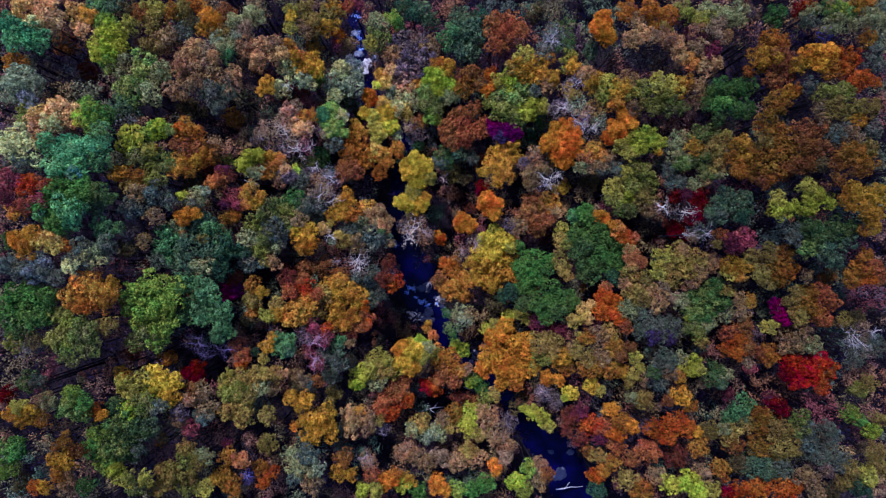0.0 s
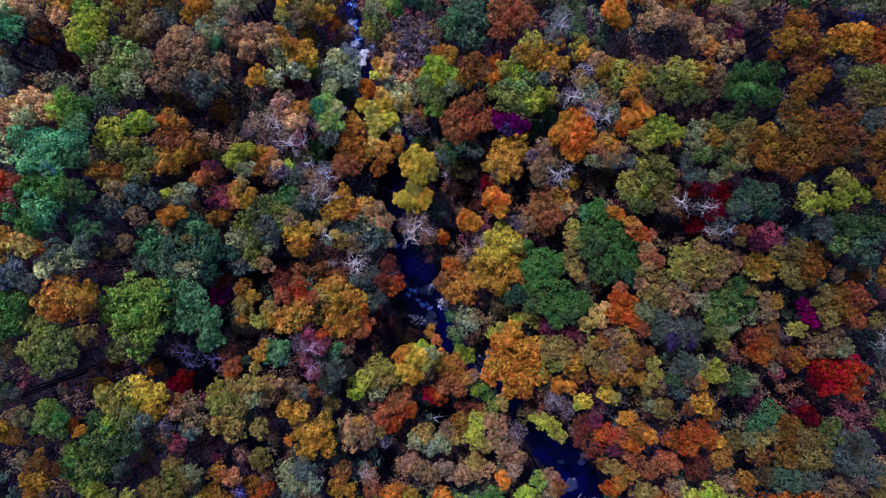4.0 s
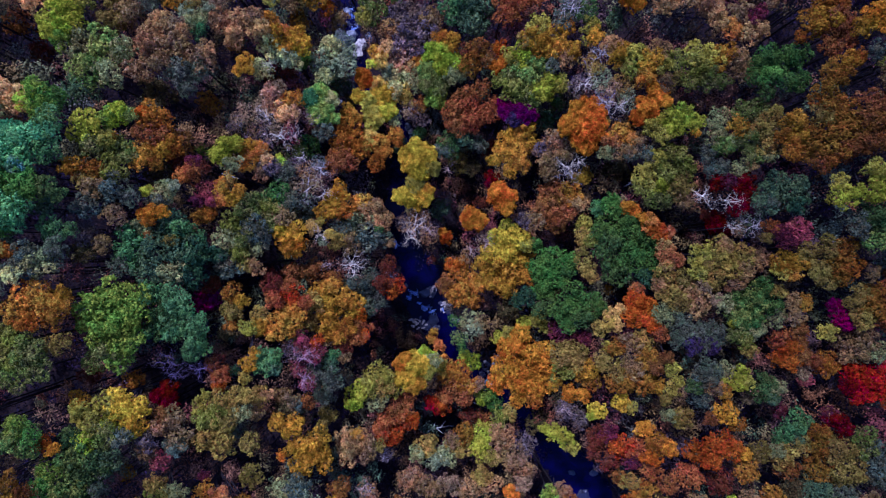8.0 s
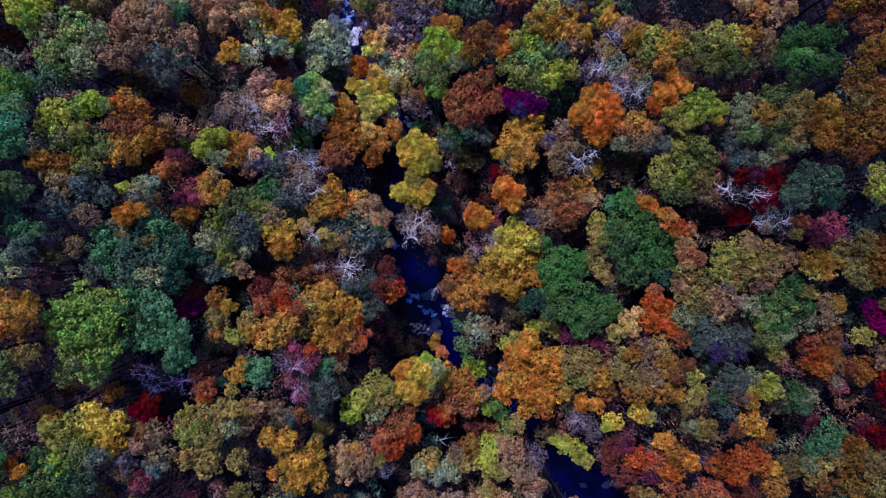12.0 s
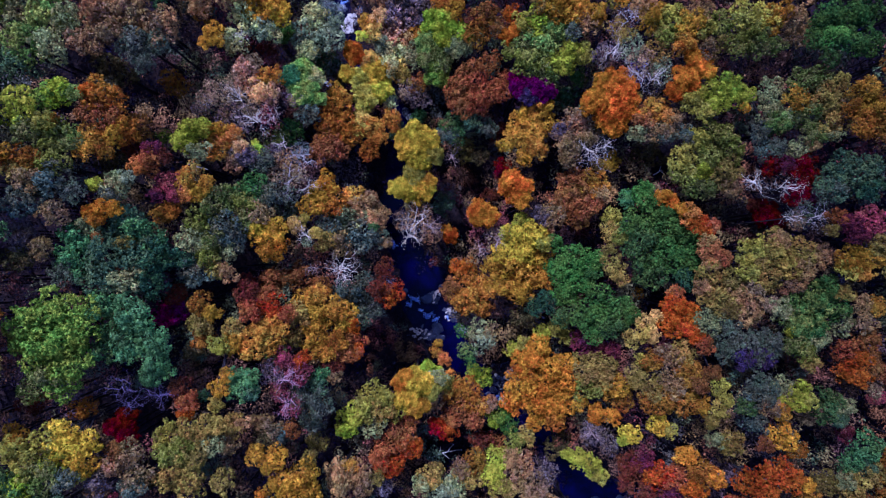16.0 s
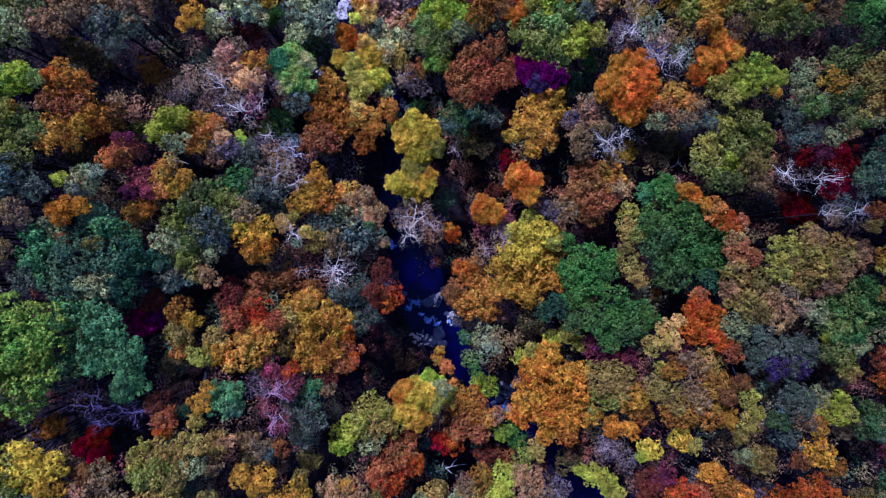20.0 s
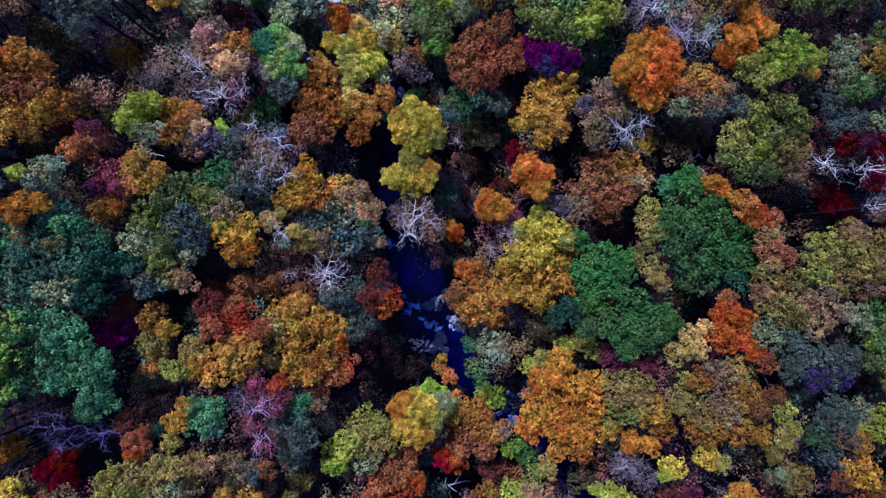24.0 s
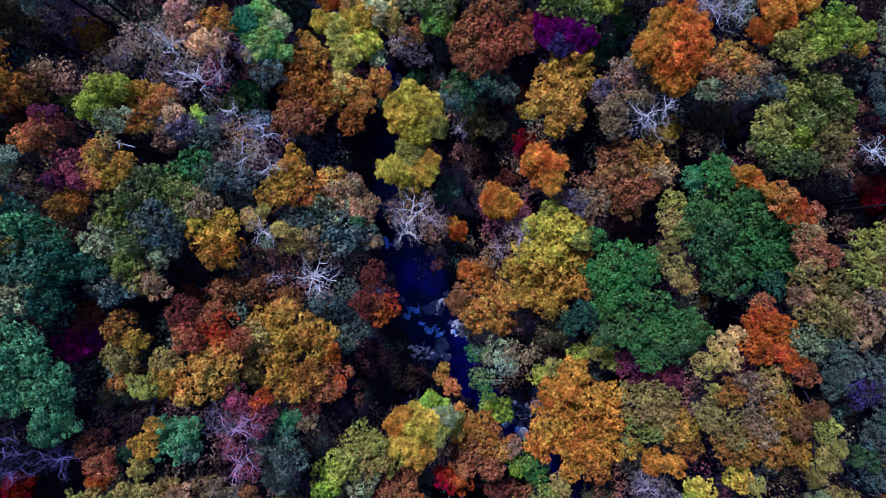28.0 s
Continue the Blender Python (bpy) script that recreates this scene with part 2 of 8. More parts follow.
def leaf_mesh(name, centres, normals, size, rng, slim=0.62, mat=None, ups=None):
    """Leaf sprays, each a pointed leaf with its own tilt."""
    k = len(centres)
    side = unit(np.cross(normals, rng.normal(size=(k, 3))))
    up = np.cross(normals, side)
    if ups is not None:
        up, side = ups, unit(np.cross(ups, rng.normal(size=(k, 3))))
    s = size * rng.uniform(0.65, 1.4, (k, 1))
    verts = np.stack([centres - up * s * 0.5 - side * s * slim * 0.55, centres - up * s * 0.4 + side * s * slim * 0.6, centres + up * s * 0.75], 1)
    mesh = bpy.data.meshes.new(name)
    mesh.from_pydata(verts.reshape(-1, 3).tolist(), [], np.arange(3 * k).reshape(-1, 3).tolist())
    mesh.materials.append(mat or LEAVES)
    return mesh


def crown_mesh(seed, radius, leaf, lobes, tufts, per_tuft, spiky=0.0, thin=1.0, tuft=1.0):
    """A crown of radius 1 whose origin is its middle: boughs end in lobes, lobes in tufts, tufts in leaves."""
    rng = np.random.default_rng(seed)
    k = lobes
    golden = np.arange(k) * 2.39996 + rng.uniform(0, 6.28)
    level = 1 - (np.arange(k) + 0.5) / k * 1.62 + rng.normal(0, 0.06, k)
    level = np.clip(level, -0.7, 0.98)
    flat = np.sqrt(1 - level ** 2)
    reach = rng.uniform(0.42, 0.80, k)[:, None]
    lobe_c = np.stack([flat * np.cos(golden), flat * np.sin(golden), level * 0.85], 1) * reach
    lobe_r = rng.uniform(0.15, 0.40, k) * (12 / k) ** 0.32
    lobe_c = np.concatenate([lobe_c, [[0, 0, 0.05]]])
    lobe_r = np.concatenate([lobe_r, [0.42]])
    centres, normals = [], []
    for c, r in zip(lobe_c, lobe_r):
        m = max(4, int(tufts * (r / 0.34) ** 2))
        way = unit(rng.normal(size=(m, 3)) + np.array([0, 0, 0.35]) + 0.5 * c / max(0.1, np.linalg.norm(c)))
        tuft_c = c + way * r * rng.uniform(0.72, 1.18, (m, 1))
        near = np.linalg.norm(tuft_c[:, None, :] - lobe_c[None], axis=2) / lobe_r[None]
        shown = near.min(1) > 0.68
        way, tuft_c = way[shown], tuft_c[shown]
        m, n = len(way), per_tuft
        tuft_r = r * tuft * rng.uniform(0.20, 0.36, (m, 1))
        out = unit(rng.normal(size=(m, n, 3)).reshape(-1, 3)).reshape(m, n, 3)
        out = out + way[:, None, :] * 0.75
        out = unit(out.reshape(-1, 3)).reshape(m, n, 3)
        p = tuft_c[:, None, :] + out * tuft_r[:, None, :] * rng.uniform(0.25, 1.65, (m, n, 1))
        normals.append(unit((out + rng.normal(0, 0.26 + spiky, (m, n, 3))).reshape(-1, 3)))
        centres.append(p.reshape(-1, 3))
    centres, normals = np.concatenate(centres), np.concatenate(normals)
    share = np.where(centres[:, 2] > -0.1, thin, thin * 0.45)  # thinned below, where the camera's view from above hides the leaves
    keep = (rng.uniform(size=len(centres)) < share) & (centres[:, 2] > -0.95)
    if spiky:
        ups = unit(normals[keep] + np.array([0, 0, 0.25]) + rng.normal(0, 0.55, (int(keep.sum()), 3)))
        return leaf_mesh("crown", centres[keep], normals[keep], leaf / radius, rng, 0.42, ups=ups)
    return leaf_mesh("crown", centres[keep], normals[keep], leaf / radius, rng, 0.62)


def tube(verts, faces, a, b, ra, rb, sides=4):
    way = (b - a).normalized()
    u = way.orthogonal().normalized()
    v = way.cross(u)
    base = len(verts)
    for p, r in ((a, ra), (b, rb)):
        for i in range(sides):
            t = 2 * math.pi * i / sides
            verts.append(tuple(p + (u * math.cos(t) + v * math.sin(t)) * r))
    for i in range(sides):
        j = (i + 1) % sides
        faces.append((base + i, base + j, base + sides + j, base + sides + i))


def grow(verts, faces, rng, a, way, length, r, level, spread, bend=0.16):
    """A bough that bends, tapers and forks."""
    pieces = 3 if level else 1
    for i in range(pieces):
        way = (way + Vector(rng.normal(0, bend, 3)) + Vector((0, 0, 0.05))).normalized()
        b = a + way * (length / pieces)
        rb = r * 0.78
        tube(verts, faces, a, b, r, rb, 5 if level > 2 else 3)
        a, r = b, rb
        if level > 0:
            side = Vector(rng.normal(0, 1, 3))
            side = (side - way * side.dot(way)).normalized()
            grow(verts, faces, rng, a, (way + side * spread).normalized(), length * rng.uniform(0.5, 0.72), r * 0.6, level - 1, spread, bend)


def bough_mesh(name, seed, mat, level, count, spread, r, foot=-0.25, rise=0.0, bend=0.16):
    """Boughs of reach 1 that fan out from the origin."""
    rng = np.random.default_rng(seed)
    verts, faces = [], []
    for i in range(count):
        t = 2 * math.pi * (i + rng.uniform(-0.3, 0.3)) / count
        tilt = rng.uniform(0.35, 1.25) if i else 0.1
        way = Vector((math.cos(t) * math.sin(tilt), math.sin(t) * math.sin(tilt), math.cos(tilt)))
        grow(verts, faces, rng, Vector((0, 0, foot)) + Vector((*rng.normal(0, 0.04, 2), rng.uniform(0, rise))), way, rng.uniform(0.5, 0.85), r * rng.uniform(0.5, 1.5), level, spread, bend)
    mesh = bpy.data.meshes.new(name)
    mesh.from_pydata(verts, [], faces)
    mesh.materials.append(mat)
    return mesh


def trunk_mesh(seed, mat):
    """A trunk of height 1 and foot radius 1, a little bent, flared at the foot."""
    rng = np.random.default_rng(seed)
    verts, faces = [], []
    sides, levels = 8, (0, 0.04, 0.15, 0.35, 0.6, 0.8, 1.0)
    bend = rng.normal(0, 0.6, 2)
    for z in levels:
        r = (1.0 - 0.62 * z) * (1.35 if z == 0 else 1.0)
        for i in range(sides):
            t = 2 * math.pi * i / sides
            w = r * (1 + 0.08 * math.sin(3 * t + seed))
            verts.append((w * math.cos(t) + bend[0] * math.sin(3.14 * z), w * math.sin(t) + bend[1] * math.sin(3.14 * z), z))
    for k in range(len(levels) - 1):
        for i in range(sides):
            j = (i + 1) % sides
            faces.append((k * sides + i, k * sides + j, (k + 1) * sides + j, (k + 1) * sides + i))
    mesh = bpy.data.meshes.new("trunk")
    mesh.from_pydata(verts, [], faces)
    mesh.materials.append(mat)
    return mesh


CROWNS = {
    "fine large": [crown_mesh(110 + i, 4.0, 0.182, 26, 83, 9, tuft=0.66) for i in range(3)],
    "fine medium": [crown_mesh(130 + i, 2.7, 0.167, 19, 68, 8, tuft=0.66) for i in range(6)],
    "fine small": [crown_mesh(150 + i, 1.8, 0.152, 12, 56, 7, tuft=0.66) for i in range(7)],
    "wispy": [crown_mesh(70 + i, 2.2, 0.19, 22, 70, 18, spiky=0.45, tuft=1.15) for i in range(3)],
    "sparse": [crown_mesh(90 + i, 2.2, 0.17, 14, 28, 15, thin=0.36) for i in range(4)],
}
TRUNKS = [trunk_mesh(i, BARK) for i in range(4)]
BOUGHS = [bough_mesh("bough", 200 + i, BARK, 0, 7, 0.8, 0.03) for i in range(3)]
BARE = [bough_mesh("branch_work", 300 + i, PALE_BARK, 3, 8, 0.8, 0.0135, -0.75, 1.0, 0.42) for i in range(4)]

# leaf colours: a name, the leaf's colour and the colour that it turns to
PALETTE = {}
PALETTE["tan"] = ("pale tan", srgb(190, 138, 73), srgb(150, 118, 67))
PALETTE["tan_mauve"] = ("tan and mauve", srgb(168, 116, 62), srgb(132, 102, 68))
PALETTE["tan_gold"] = ("golden tan", srgb(200, 145, 42), srgb(180, 120, 36))
PALETTE["tan_orange"] = ("orange tan", srgb(196, 122, 40), srgb(176, 134, 43))
PALETTE["teal"] = ("blue-green", srgb(92, 122, 62), srgb(102, 128, 56))
PALETTE["teal_pale"] = ("pale blue-green", srgb(104, 146, 80), srgb(90, 130, 70))
PALETTE["teal_dark"] = ("dark blue-green", srgb(56, 78, 50), srgb(66, 86, 42))
PALETTE["bluegreen"] = ("slate blue-green", srgb(80, 98, 62), srgb(96, 106, 56))
PALETTE["green_teal"] = ("deep grey-green", srgb(72, 94, 42), srgb(94, 102, 42))
PALETTE["sage"] = ("sage green", srgb(144, 146, 79), srgb(157, 140, 73))
PALETTE["sage_pale"] = ("pale grey-green", srgb(153, 152, 96), srgb(132, 138, 86))
PALETTE["sage_dark"] = ("dark sage", srgb(88, 98, 74), srgb(105, 96, 60))
PALETTE["sagegreen"] = ("soft green", srgb(107, 132, 50), srgb(143, 140, 52))
PALETTE["green"] = ("fresh green", srgb(116, 140, 40), srgb(145, 146, 39))
PALETTE["green_dull"] = ("dull green", srgb(101, 110, 36), srgb(124, 114, 54))
PALETTE["green_deep"] = ("deep green", srgb(68, 98, 40), srgb(88, 108, 39))
PALETTE["emerald"] = ("emerald green", srgb(74, 98, 36), srgb(86, 104, 34))
PALETTE["emerald_dark"] = ("dark emerald green", srgb(70, 88, 39), srgb(83, 94, 36))
PALETTE["leaf_green"] = ("leaf green", srgb(84, 118, 40), srgb(92, 116, 38))
PALETTE["mint"] = ("mint green", srgb(104, 132, 70), srgb(94, 120, 56))
PALETTE["lime"] = ("yellow-green", srgb(177, 176, 32), srgb(154, 140, 35))
PALETTE["lime_green"] = ("lime green", srgb(150, 168, 20), srgb(172, 168, 24))
PALETTE["olive"] = ("olive", srgb(142, 119, 44), srgb(130, 104, 46))
PALETTE["olive_green"] = ("olive green", srgb(123, 122, 33), srgb(138, 128, 50))
PALETTE["olive_yellow"] = ("yellowish olive", srgb(165, 146, 42), srgb(140, 130, 46))
PALETTE["olive_dark"] = ("dark olive", srgb(82, 73, 38), srgb(98, 79, 40))
PALETTE["khaki"] = ("khaki", srgb(170, 144, 54), srgb(152, 112, 46))
PALETTE["khaki_gold"] = ("golden khaki", srgb(192, 155, 55), srgb(160, 138, 47))
PALETTE["yellow"] = ("bright yellow", srgb(216, 184, 0), srgb(192, 156, 0))
PALETTE["yellow_gold"] = ("golden yellow", srgb(214, 176, 18), srgb(192, 148, 18))
PALETTE["gold"] = ("gold", srgb(205, 150, 26), srgb(180, 128, 40))
PALETTE["gold_deep"] = ("deep gold", srgb(208, 134, 17), srgb(180, 113, 19))
PALETTE["gold_brown"] = ("golden brown", srgb(182, 134, 33), srgb(160, 108, 31))
PALETTE["orange"] = ("bright orange", srgb(216, 130, 0), srgb(194, 98, 0))
PALETTE["orange_deep"] = ("deep orange", srgb(196, 132, 4), srgb(184, 110, 6))
PALETTE["obrown"] = ("orange brown", srgb(174, 108, 33), srgb(148, 88, 33))
PALETTE["rust"] = ("rust red", srgb(164, 91, 46), srgb(144, 81, 42))
PALETTE["rust_dark"] = ("dark rust", srgb(112, 55, 34), srgb(92, 47, 34))
PALETTE["rustbrown"] = ("rust brown", srgb(150, 92, 43), srgb(130, 80, 43))
PALETTE["redorange"] = ("red-orange", srgb(176, 90, 22), srgb(158, 72, 18))
PALETTE["red_rust"] = ("rusty red", srgb(150, 56, 28), srgb(168, 76, 30))
PALETTE["red"] = ("scarlet", srgb(158, 26, 26), srgb(138, 22, 28))
PALETTE["crimson"] = ("crimson", srgb(118, 14, 22), srgb(92, 14, 24))
PALETTE["wine"] = ("wine red", srgb(112, 47, 50), srgb(90, 45, 54))
PALETTE["pinkwine"] = ("dusty pink", srgb(146, 68, 62), srgb(126, 60, 58))
PALETTE["magenta"] = ("magenta", srgb(120, 13, 62), srgb(88, 13, 54))
PALETTE["purple"] = ("purple", srgb(104, 22, 70), srgb(80, 20, 66))
PALETTE["purple_dark"] = ("dark purple", srgb(70, 54, 78), srgb(72, 52, 64))
PALETTE["salmon"] = ("salmon", srgb(206, 130, 58), srgb(186, 108, 44))
PALETTE["cream"] = ("cream", srgb(210, 164, 76), srgb(186, 144, 62))
PALETTE["brown"] = ("brown", srgb(140, 86, 35), srgb(118, 72, 36))
PALETTE["brown_olive"] = ("brownish olive", srgb(146, 102, 32), srgb(138, 82, 30))
PALETTE["taupe"] = ("grey-brown", srgb(148, 112, 57), srgb(126, 100, 65))
PALETTE["mauve"] = ("mauve grey", srgb(158, 126, 80), srgb(140, 112, 74))
PALETTE["greymauve"] = ("grey mauve", srgb(104, 88, 84), srgb(116, 92, 64))
PALETTE["slate"] = ("slate grey-green", srgb(102, 97, 70), srgb(92, 100, 62))
PALETTE["violet"] = ("violet grey", srgb(112, 95, 117), srgb(130, 118, 180))
PALETTE["pinkwhite"] = ("pinkish white", srgb(198, 166, 140), srgb(200, 174, 176))
PALETTE["pinkbare"] = ("pink", srgb(196, 150, 146), srgb(200, 118, 130))
PALETTE["white"] = ("white", srgb(228, 208, 170), srgb(232, 216, 200))
PALETTE["bluewhite"] = ("bluish white", srgb(198, 182, 160), srgb(190, 190, 189))
# copies darkened by a fifth: shade on right and lower-left trees put into colour
PALETTE["dull_bluegreen"] = ("shade-dimmed slate blue-green", srgb(66, 81, 51), srgb(80, 88, 46))
PALETTE["dull_brown"] = ("shade-dimmed brown", srgb(114, 70, 28), srgb(96, 59, 29))
PALETTE["dull_brown_olive"] = ("shade-dimmed brownish olive", srgb(119, 83, 26), srgb(113, 67, 24))
PALETTE["shaded_cream"] = ("shade-dimmed cream", srgb(175, 136, 68), srgb(155, 119, 55))
PALETTE["dull_crimson"] = ("shade-dimmed crimson", srgb(98, 12, 18), srgb(76, 12, 20))
PALETTE["shaded_emerald"] = ("shade-dimmed emerald green", srgb(61, 81, 30), srgb(71, 86, 28))
PALETTE["shaded_emerald_dark"] = ("shade-dimmed dark emerald green", srgb(57, 72, 31), srgb(68, 77, 29))
PALETTE["dull_gold"] = ("shade-dimmed gold", srgb(168, 122, 21), srgb(147, 104, 32))
PALETTE["dull_gold_brown"] = ("shade-dimmed golden brown", srgb(149, 109, 27), srgb(131, 88, 25))
PALETTE["shaded_gold_deep"] = ("shade-dimmed deep gold", srgb(170, 109, 13), srgb(147, 92, 15))
PALETTE["dull_green"] = ("shade-dimmed fresh green", srgb(95, 114, 32), srgb(118, 119, 31))
PALETTE["dull_green_deep"] = ("shade-dimmed deep green", srgb(55, 80, 32), srgb(72, 88, 31))
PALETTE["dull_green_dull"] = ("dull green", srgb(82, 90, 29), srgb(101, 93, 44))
PALETTE["dull_green_teal"] = ("shade-dimmed deep grey-green", srgb(60, 78, 35), srgb(78, 85, 35))
PALETTE["shaded_greymauve"] = ("shade-dimmed grey mauve", srgb(93, 75, 63), srgb(105, 80, 45))
PALETTE["dull_khaki"] = ("shade-dimmed khaki", srgb(139, 118, 44), srgb(124, 91, 37))
PALETTE["shaded_khaki_gold"] = ("shade-dimmed golden khaki", srgb(157, 127, 45), srgb(131, 113, 38))
PALETTE["dull_lime"] = ("shade-dimmed yellow-green", srgb(145, 144, 26), srgb(126, 114, 28))
PALETTE["dull_lime_green"] = ("shade-dimmed lime green", srgb(116, 131, 28), srgb(138, 135, 28))
PALETTE["dull_mauve"] = ("shade-dimmed mauve grey", srgb(131, 105, 66), srgb(116, 93, 61))
PALETTE["dull_obrown"] = ("shade-dimmed orange brown", srgb(142, 88, 27), srgb(121, 72, 27))
PALETTE["dull_olive"] = ("shade-dimmed olive", srgb(116, 97, 36), srgb(106, 85, 37))
PALETTE["shaded_olive_dark"] = ("shade-dimmed dark olive", srgb(67, 59, 31), srgb(80, 64, 32))
PALETTE["dull_olive_green"] = ("shade-dimmed olive green", srgb(100, 100, 27), srgb(113, 104, 41))
PALETTE["shaded_purple_dark"] = ("shade-dimmed dark purple", srgb(58, 45, 65), srgb(60, 43, 53))
PALETTE["shaded_red_rust"] = ("shade-dimmed rusty red", srgb(124, 46, 23), srgb(139, 63, 25))
PALETTE["dull_redorange"] = ("shade-dimmed red-orange", srgb(153, 76, 28), srgb(136, 61, 23))
PALETTE["dull_rust"] = ("shade-dimmed rust red", srgb(134, 74, 37), srgb(118, 66, 34))
PALETTE["shaded_rust_dark"] = ("shade-dimmed dark rust", srgb(91, 45, 27), srgb(75, 38, 27))
PALETTE["dull_rustbrown"] = ("shade-dimmed rust brown", srgb(122, 75, 35), srgb(106, 65, 35))
PALETTE["dull_sage"] = ("shade-dimmed sage green", srgb(118, 119, 64), srgb(128, 114, 59))
PALETTE["dull_sage_dark"] = ("shade-dimmed dark sage", srgb(72, 80, 60), srgb(86, 78, 49))
PALETTE["shaded_sagegreen"] = ("shade-dimmed soft green", srgb(87, 108, 41), srgb(117, 114, 42))
PALETTE["dull_salmon"] = ("shade-dimmed salmon", srgb(173, 108, 59), srgb(155, 90, 45))
PALETTE["dull_slate"] = ("shade-dimmed slate grey-green", srgb(85, 81, 58), srgb(76, 83, 51))
PALETTE["shaded_tan"] = ("shade-dimmed pale tan", srgb(155, 113, 59), srgb(122, 96, 54))
PALETTE["dull_tan_gold"] = ("shade-dimmed golden tan", srgb(164, 118, 34), srgb(147, 98, 29))
PALETTE["dull_tan_mauve"] = ("shade-dimmed tan and mauve", srgb(139, 96, 51), srgb(110, 85, 56))
PALETTE["dull_tan_orange"] = ("shade-dimmed orange tan", srgb(160, 100, 32), srgb(144, 109, 35))
PALETTE["dull_taupe"] = ("shade-dimmed grey-brown", srgb(121, 91, 46), srgb(103, 82, 53))
PALETTE["dull_teal"] = ("shade-dimmed blue-green", srgb(76, 101, 51), srgb(85, 106, 46))
PALETTE["shaded_teal_dark"] = ("shade-dimmed dark blue-green", srgb(46, 65, 42), srgb(55, 71, 35))
PALETTE["dull_wine"] = ("shade-dimmed wine red", srgb(91, 38, 41), srgb(73, 36, 44))
# lightened copies: sun falling on left and upper-middle trees put into leaf colour
PALETTE["sunlit_bluegreen"] = ("sun-brightened slate blue-green", srgb(92, 126, 102), srgb(120, 139, 83))
PALETTE["sunlit_brown_olive"] = ("sun-brightened brownish olive", srgb(192, 134, 42), srgb(182, 108, 39))
PALETTE["sunlit_green_dull"] = ("sun-brightened dull green", srgb(133, 145, 47), srgb(163, 150, 71))
PALETTE["pale_greymauve"] = ("sun-brightened grey mauve", srgb(147, 117, 113), srgb(166, 126, 77))
PALETTE["pale_khaki"] = ("sun-brightened khaki", srgb(224, 190, 71), srgb(200, 147, 60))
PALETTE["sunlit_lime"] = ("sun-brightened yellow-green", srgb(233, 232, 42), srgb(203, 184, 46))
PALETTE["pale_lime_green"] = ("sun-brightened lime green", srgb(187, 211, 46), srgb(223, 217, 46))
PALETTE["sunlit_olive"] = ("sun-brightened olive", srgb(187, 157, 58), srgb(171, 137, 60))
PALETTE["sunlit_olive_yellow"] = ("sun-brightened yellowish olive", srgb(217, 192, 55), srgb(184, 171, 60))
PALETTE["sunlit_rust_dark"] = ("sun-brightened dark rust", srgb(147, 72, 44), srgb(121, 62, 44))
PALETTE["pale_sage"] = ("sun-brightened sage green", srgb(190, 192, 104), srgb(207, 184, 96))
PALETTE["pale_sagegreen"] = ("sun-brightened soft green", srgb(141, 174, 66), srgb(188, 184, 68))
PALETTE["pale_slate"] = ("sun-brightened slate grey-green", srgb(129, 122, 108), srgb(116, 126, 95))
PALETTE["sunlit_tan"] = ("pale tan", srgb(238, 182, 96), srgb(198, 155, 88))
PALETTE["pale_tan_mauve"] = ("sun-brightened tan and mauve", srgb(221, 155, 95), srgb(174, 137, 102))
PALETTE["pale_taupe"] = ("sun-brightened grey-brown", srgb(195, 147, 75), srgb(166, 132, 85))
PALETTE["pale_teal"] = ("pale blue-green", srgb(112, 156, 84), srgb(122, 160, 76))
PALETTE["sunlit_yellow"] = ("sun-brightened bright yellow", srgb(238, 229, 2), srgb(238, 195, 9))

chance = random.Random(7)
number = 0
CANOPY = []  # x, y, top and radius of each leafy crown


KINDS = {"bare": ("bare_tree", "bare tree", "bare trees of the valley")}
for kind_name, tones in (
        ("maple_tree", "orange orange_deep redorange red_rust red crimson wine pinkwine magenta purple purple_dark salmon rust rust_dark"),
        ("birch_tree", "yellow yellow_gold gold gold_deep lime lime_green olive_yellow cream khaki_gold mint"),
        ("ash_tree", "teal teal_pale teal_dark bluegreen green_teal sage sage_pale sage_dark sagegreen green green_dull green_deep emerald emerald_dark leaf_green slate")):
    for tone_name in tones.split():
        KINDS[tone_name] = (kind_name, "tree", kind_name.replace("_", " ") + "s of the valley")


def child(name, mesh, root, m, colour):
    ob = new(name, mesh)
    ob.parent = root
    ob.matrix_basis = m
    ob.color = colour
    return ob


def leaf_kind(r, form):
    if form in ("wispy", "sparse"):
        return form
    return "fine " + ("large" if r > 3.6 else "medium" if r > 2.3 else "small")


def bank(x, y):
    """Where a tree stands whose crown hangs over x, y: never in the water."""
    half = float(np.interp(y, STREAM_Y, STREAM_WIDTH)) / 2 + 0.5
    off = x - stream_x(y)
    return x if abs(off) > half else stream_x(y) + math.copysign(half, off)


LEAN = {}


def lean_trunk(wide, h, dx, spin):
    return Matrix(((wide, 0, dx, 0), (0, wide, 0, 0), (0, 0, h, 0), (0, 0, 0, 1))) @ pose(0, 0, 0, 0, 0, spin)


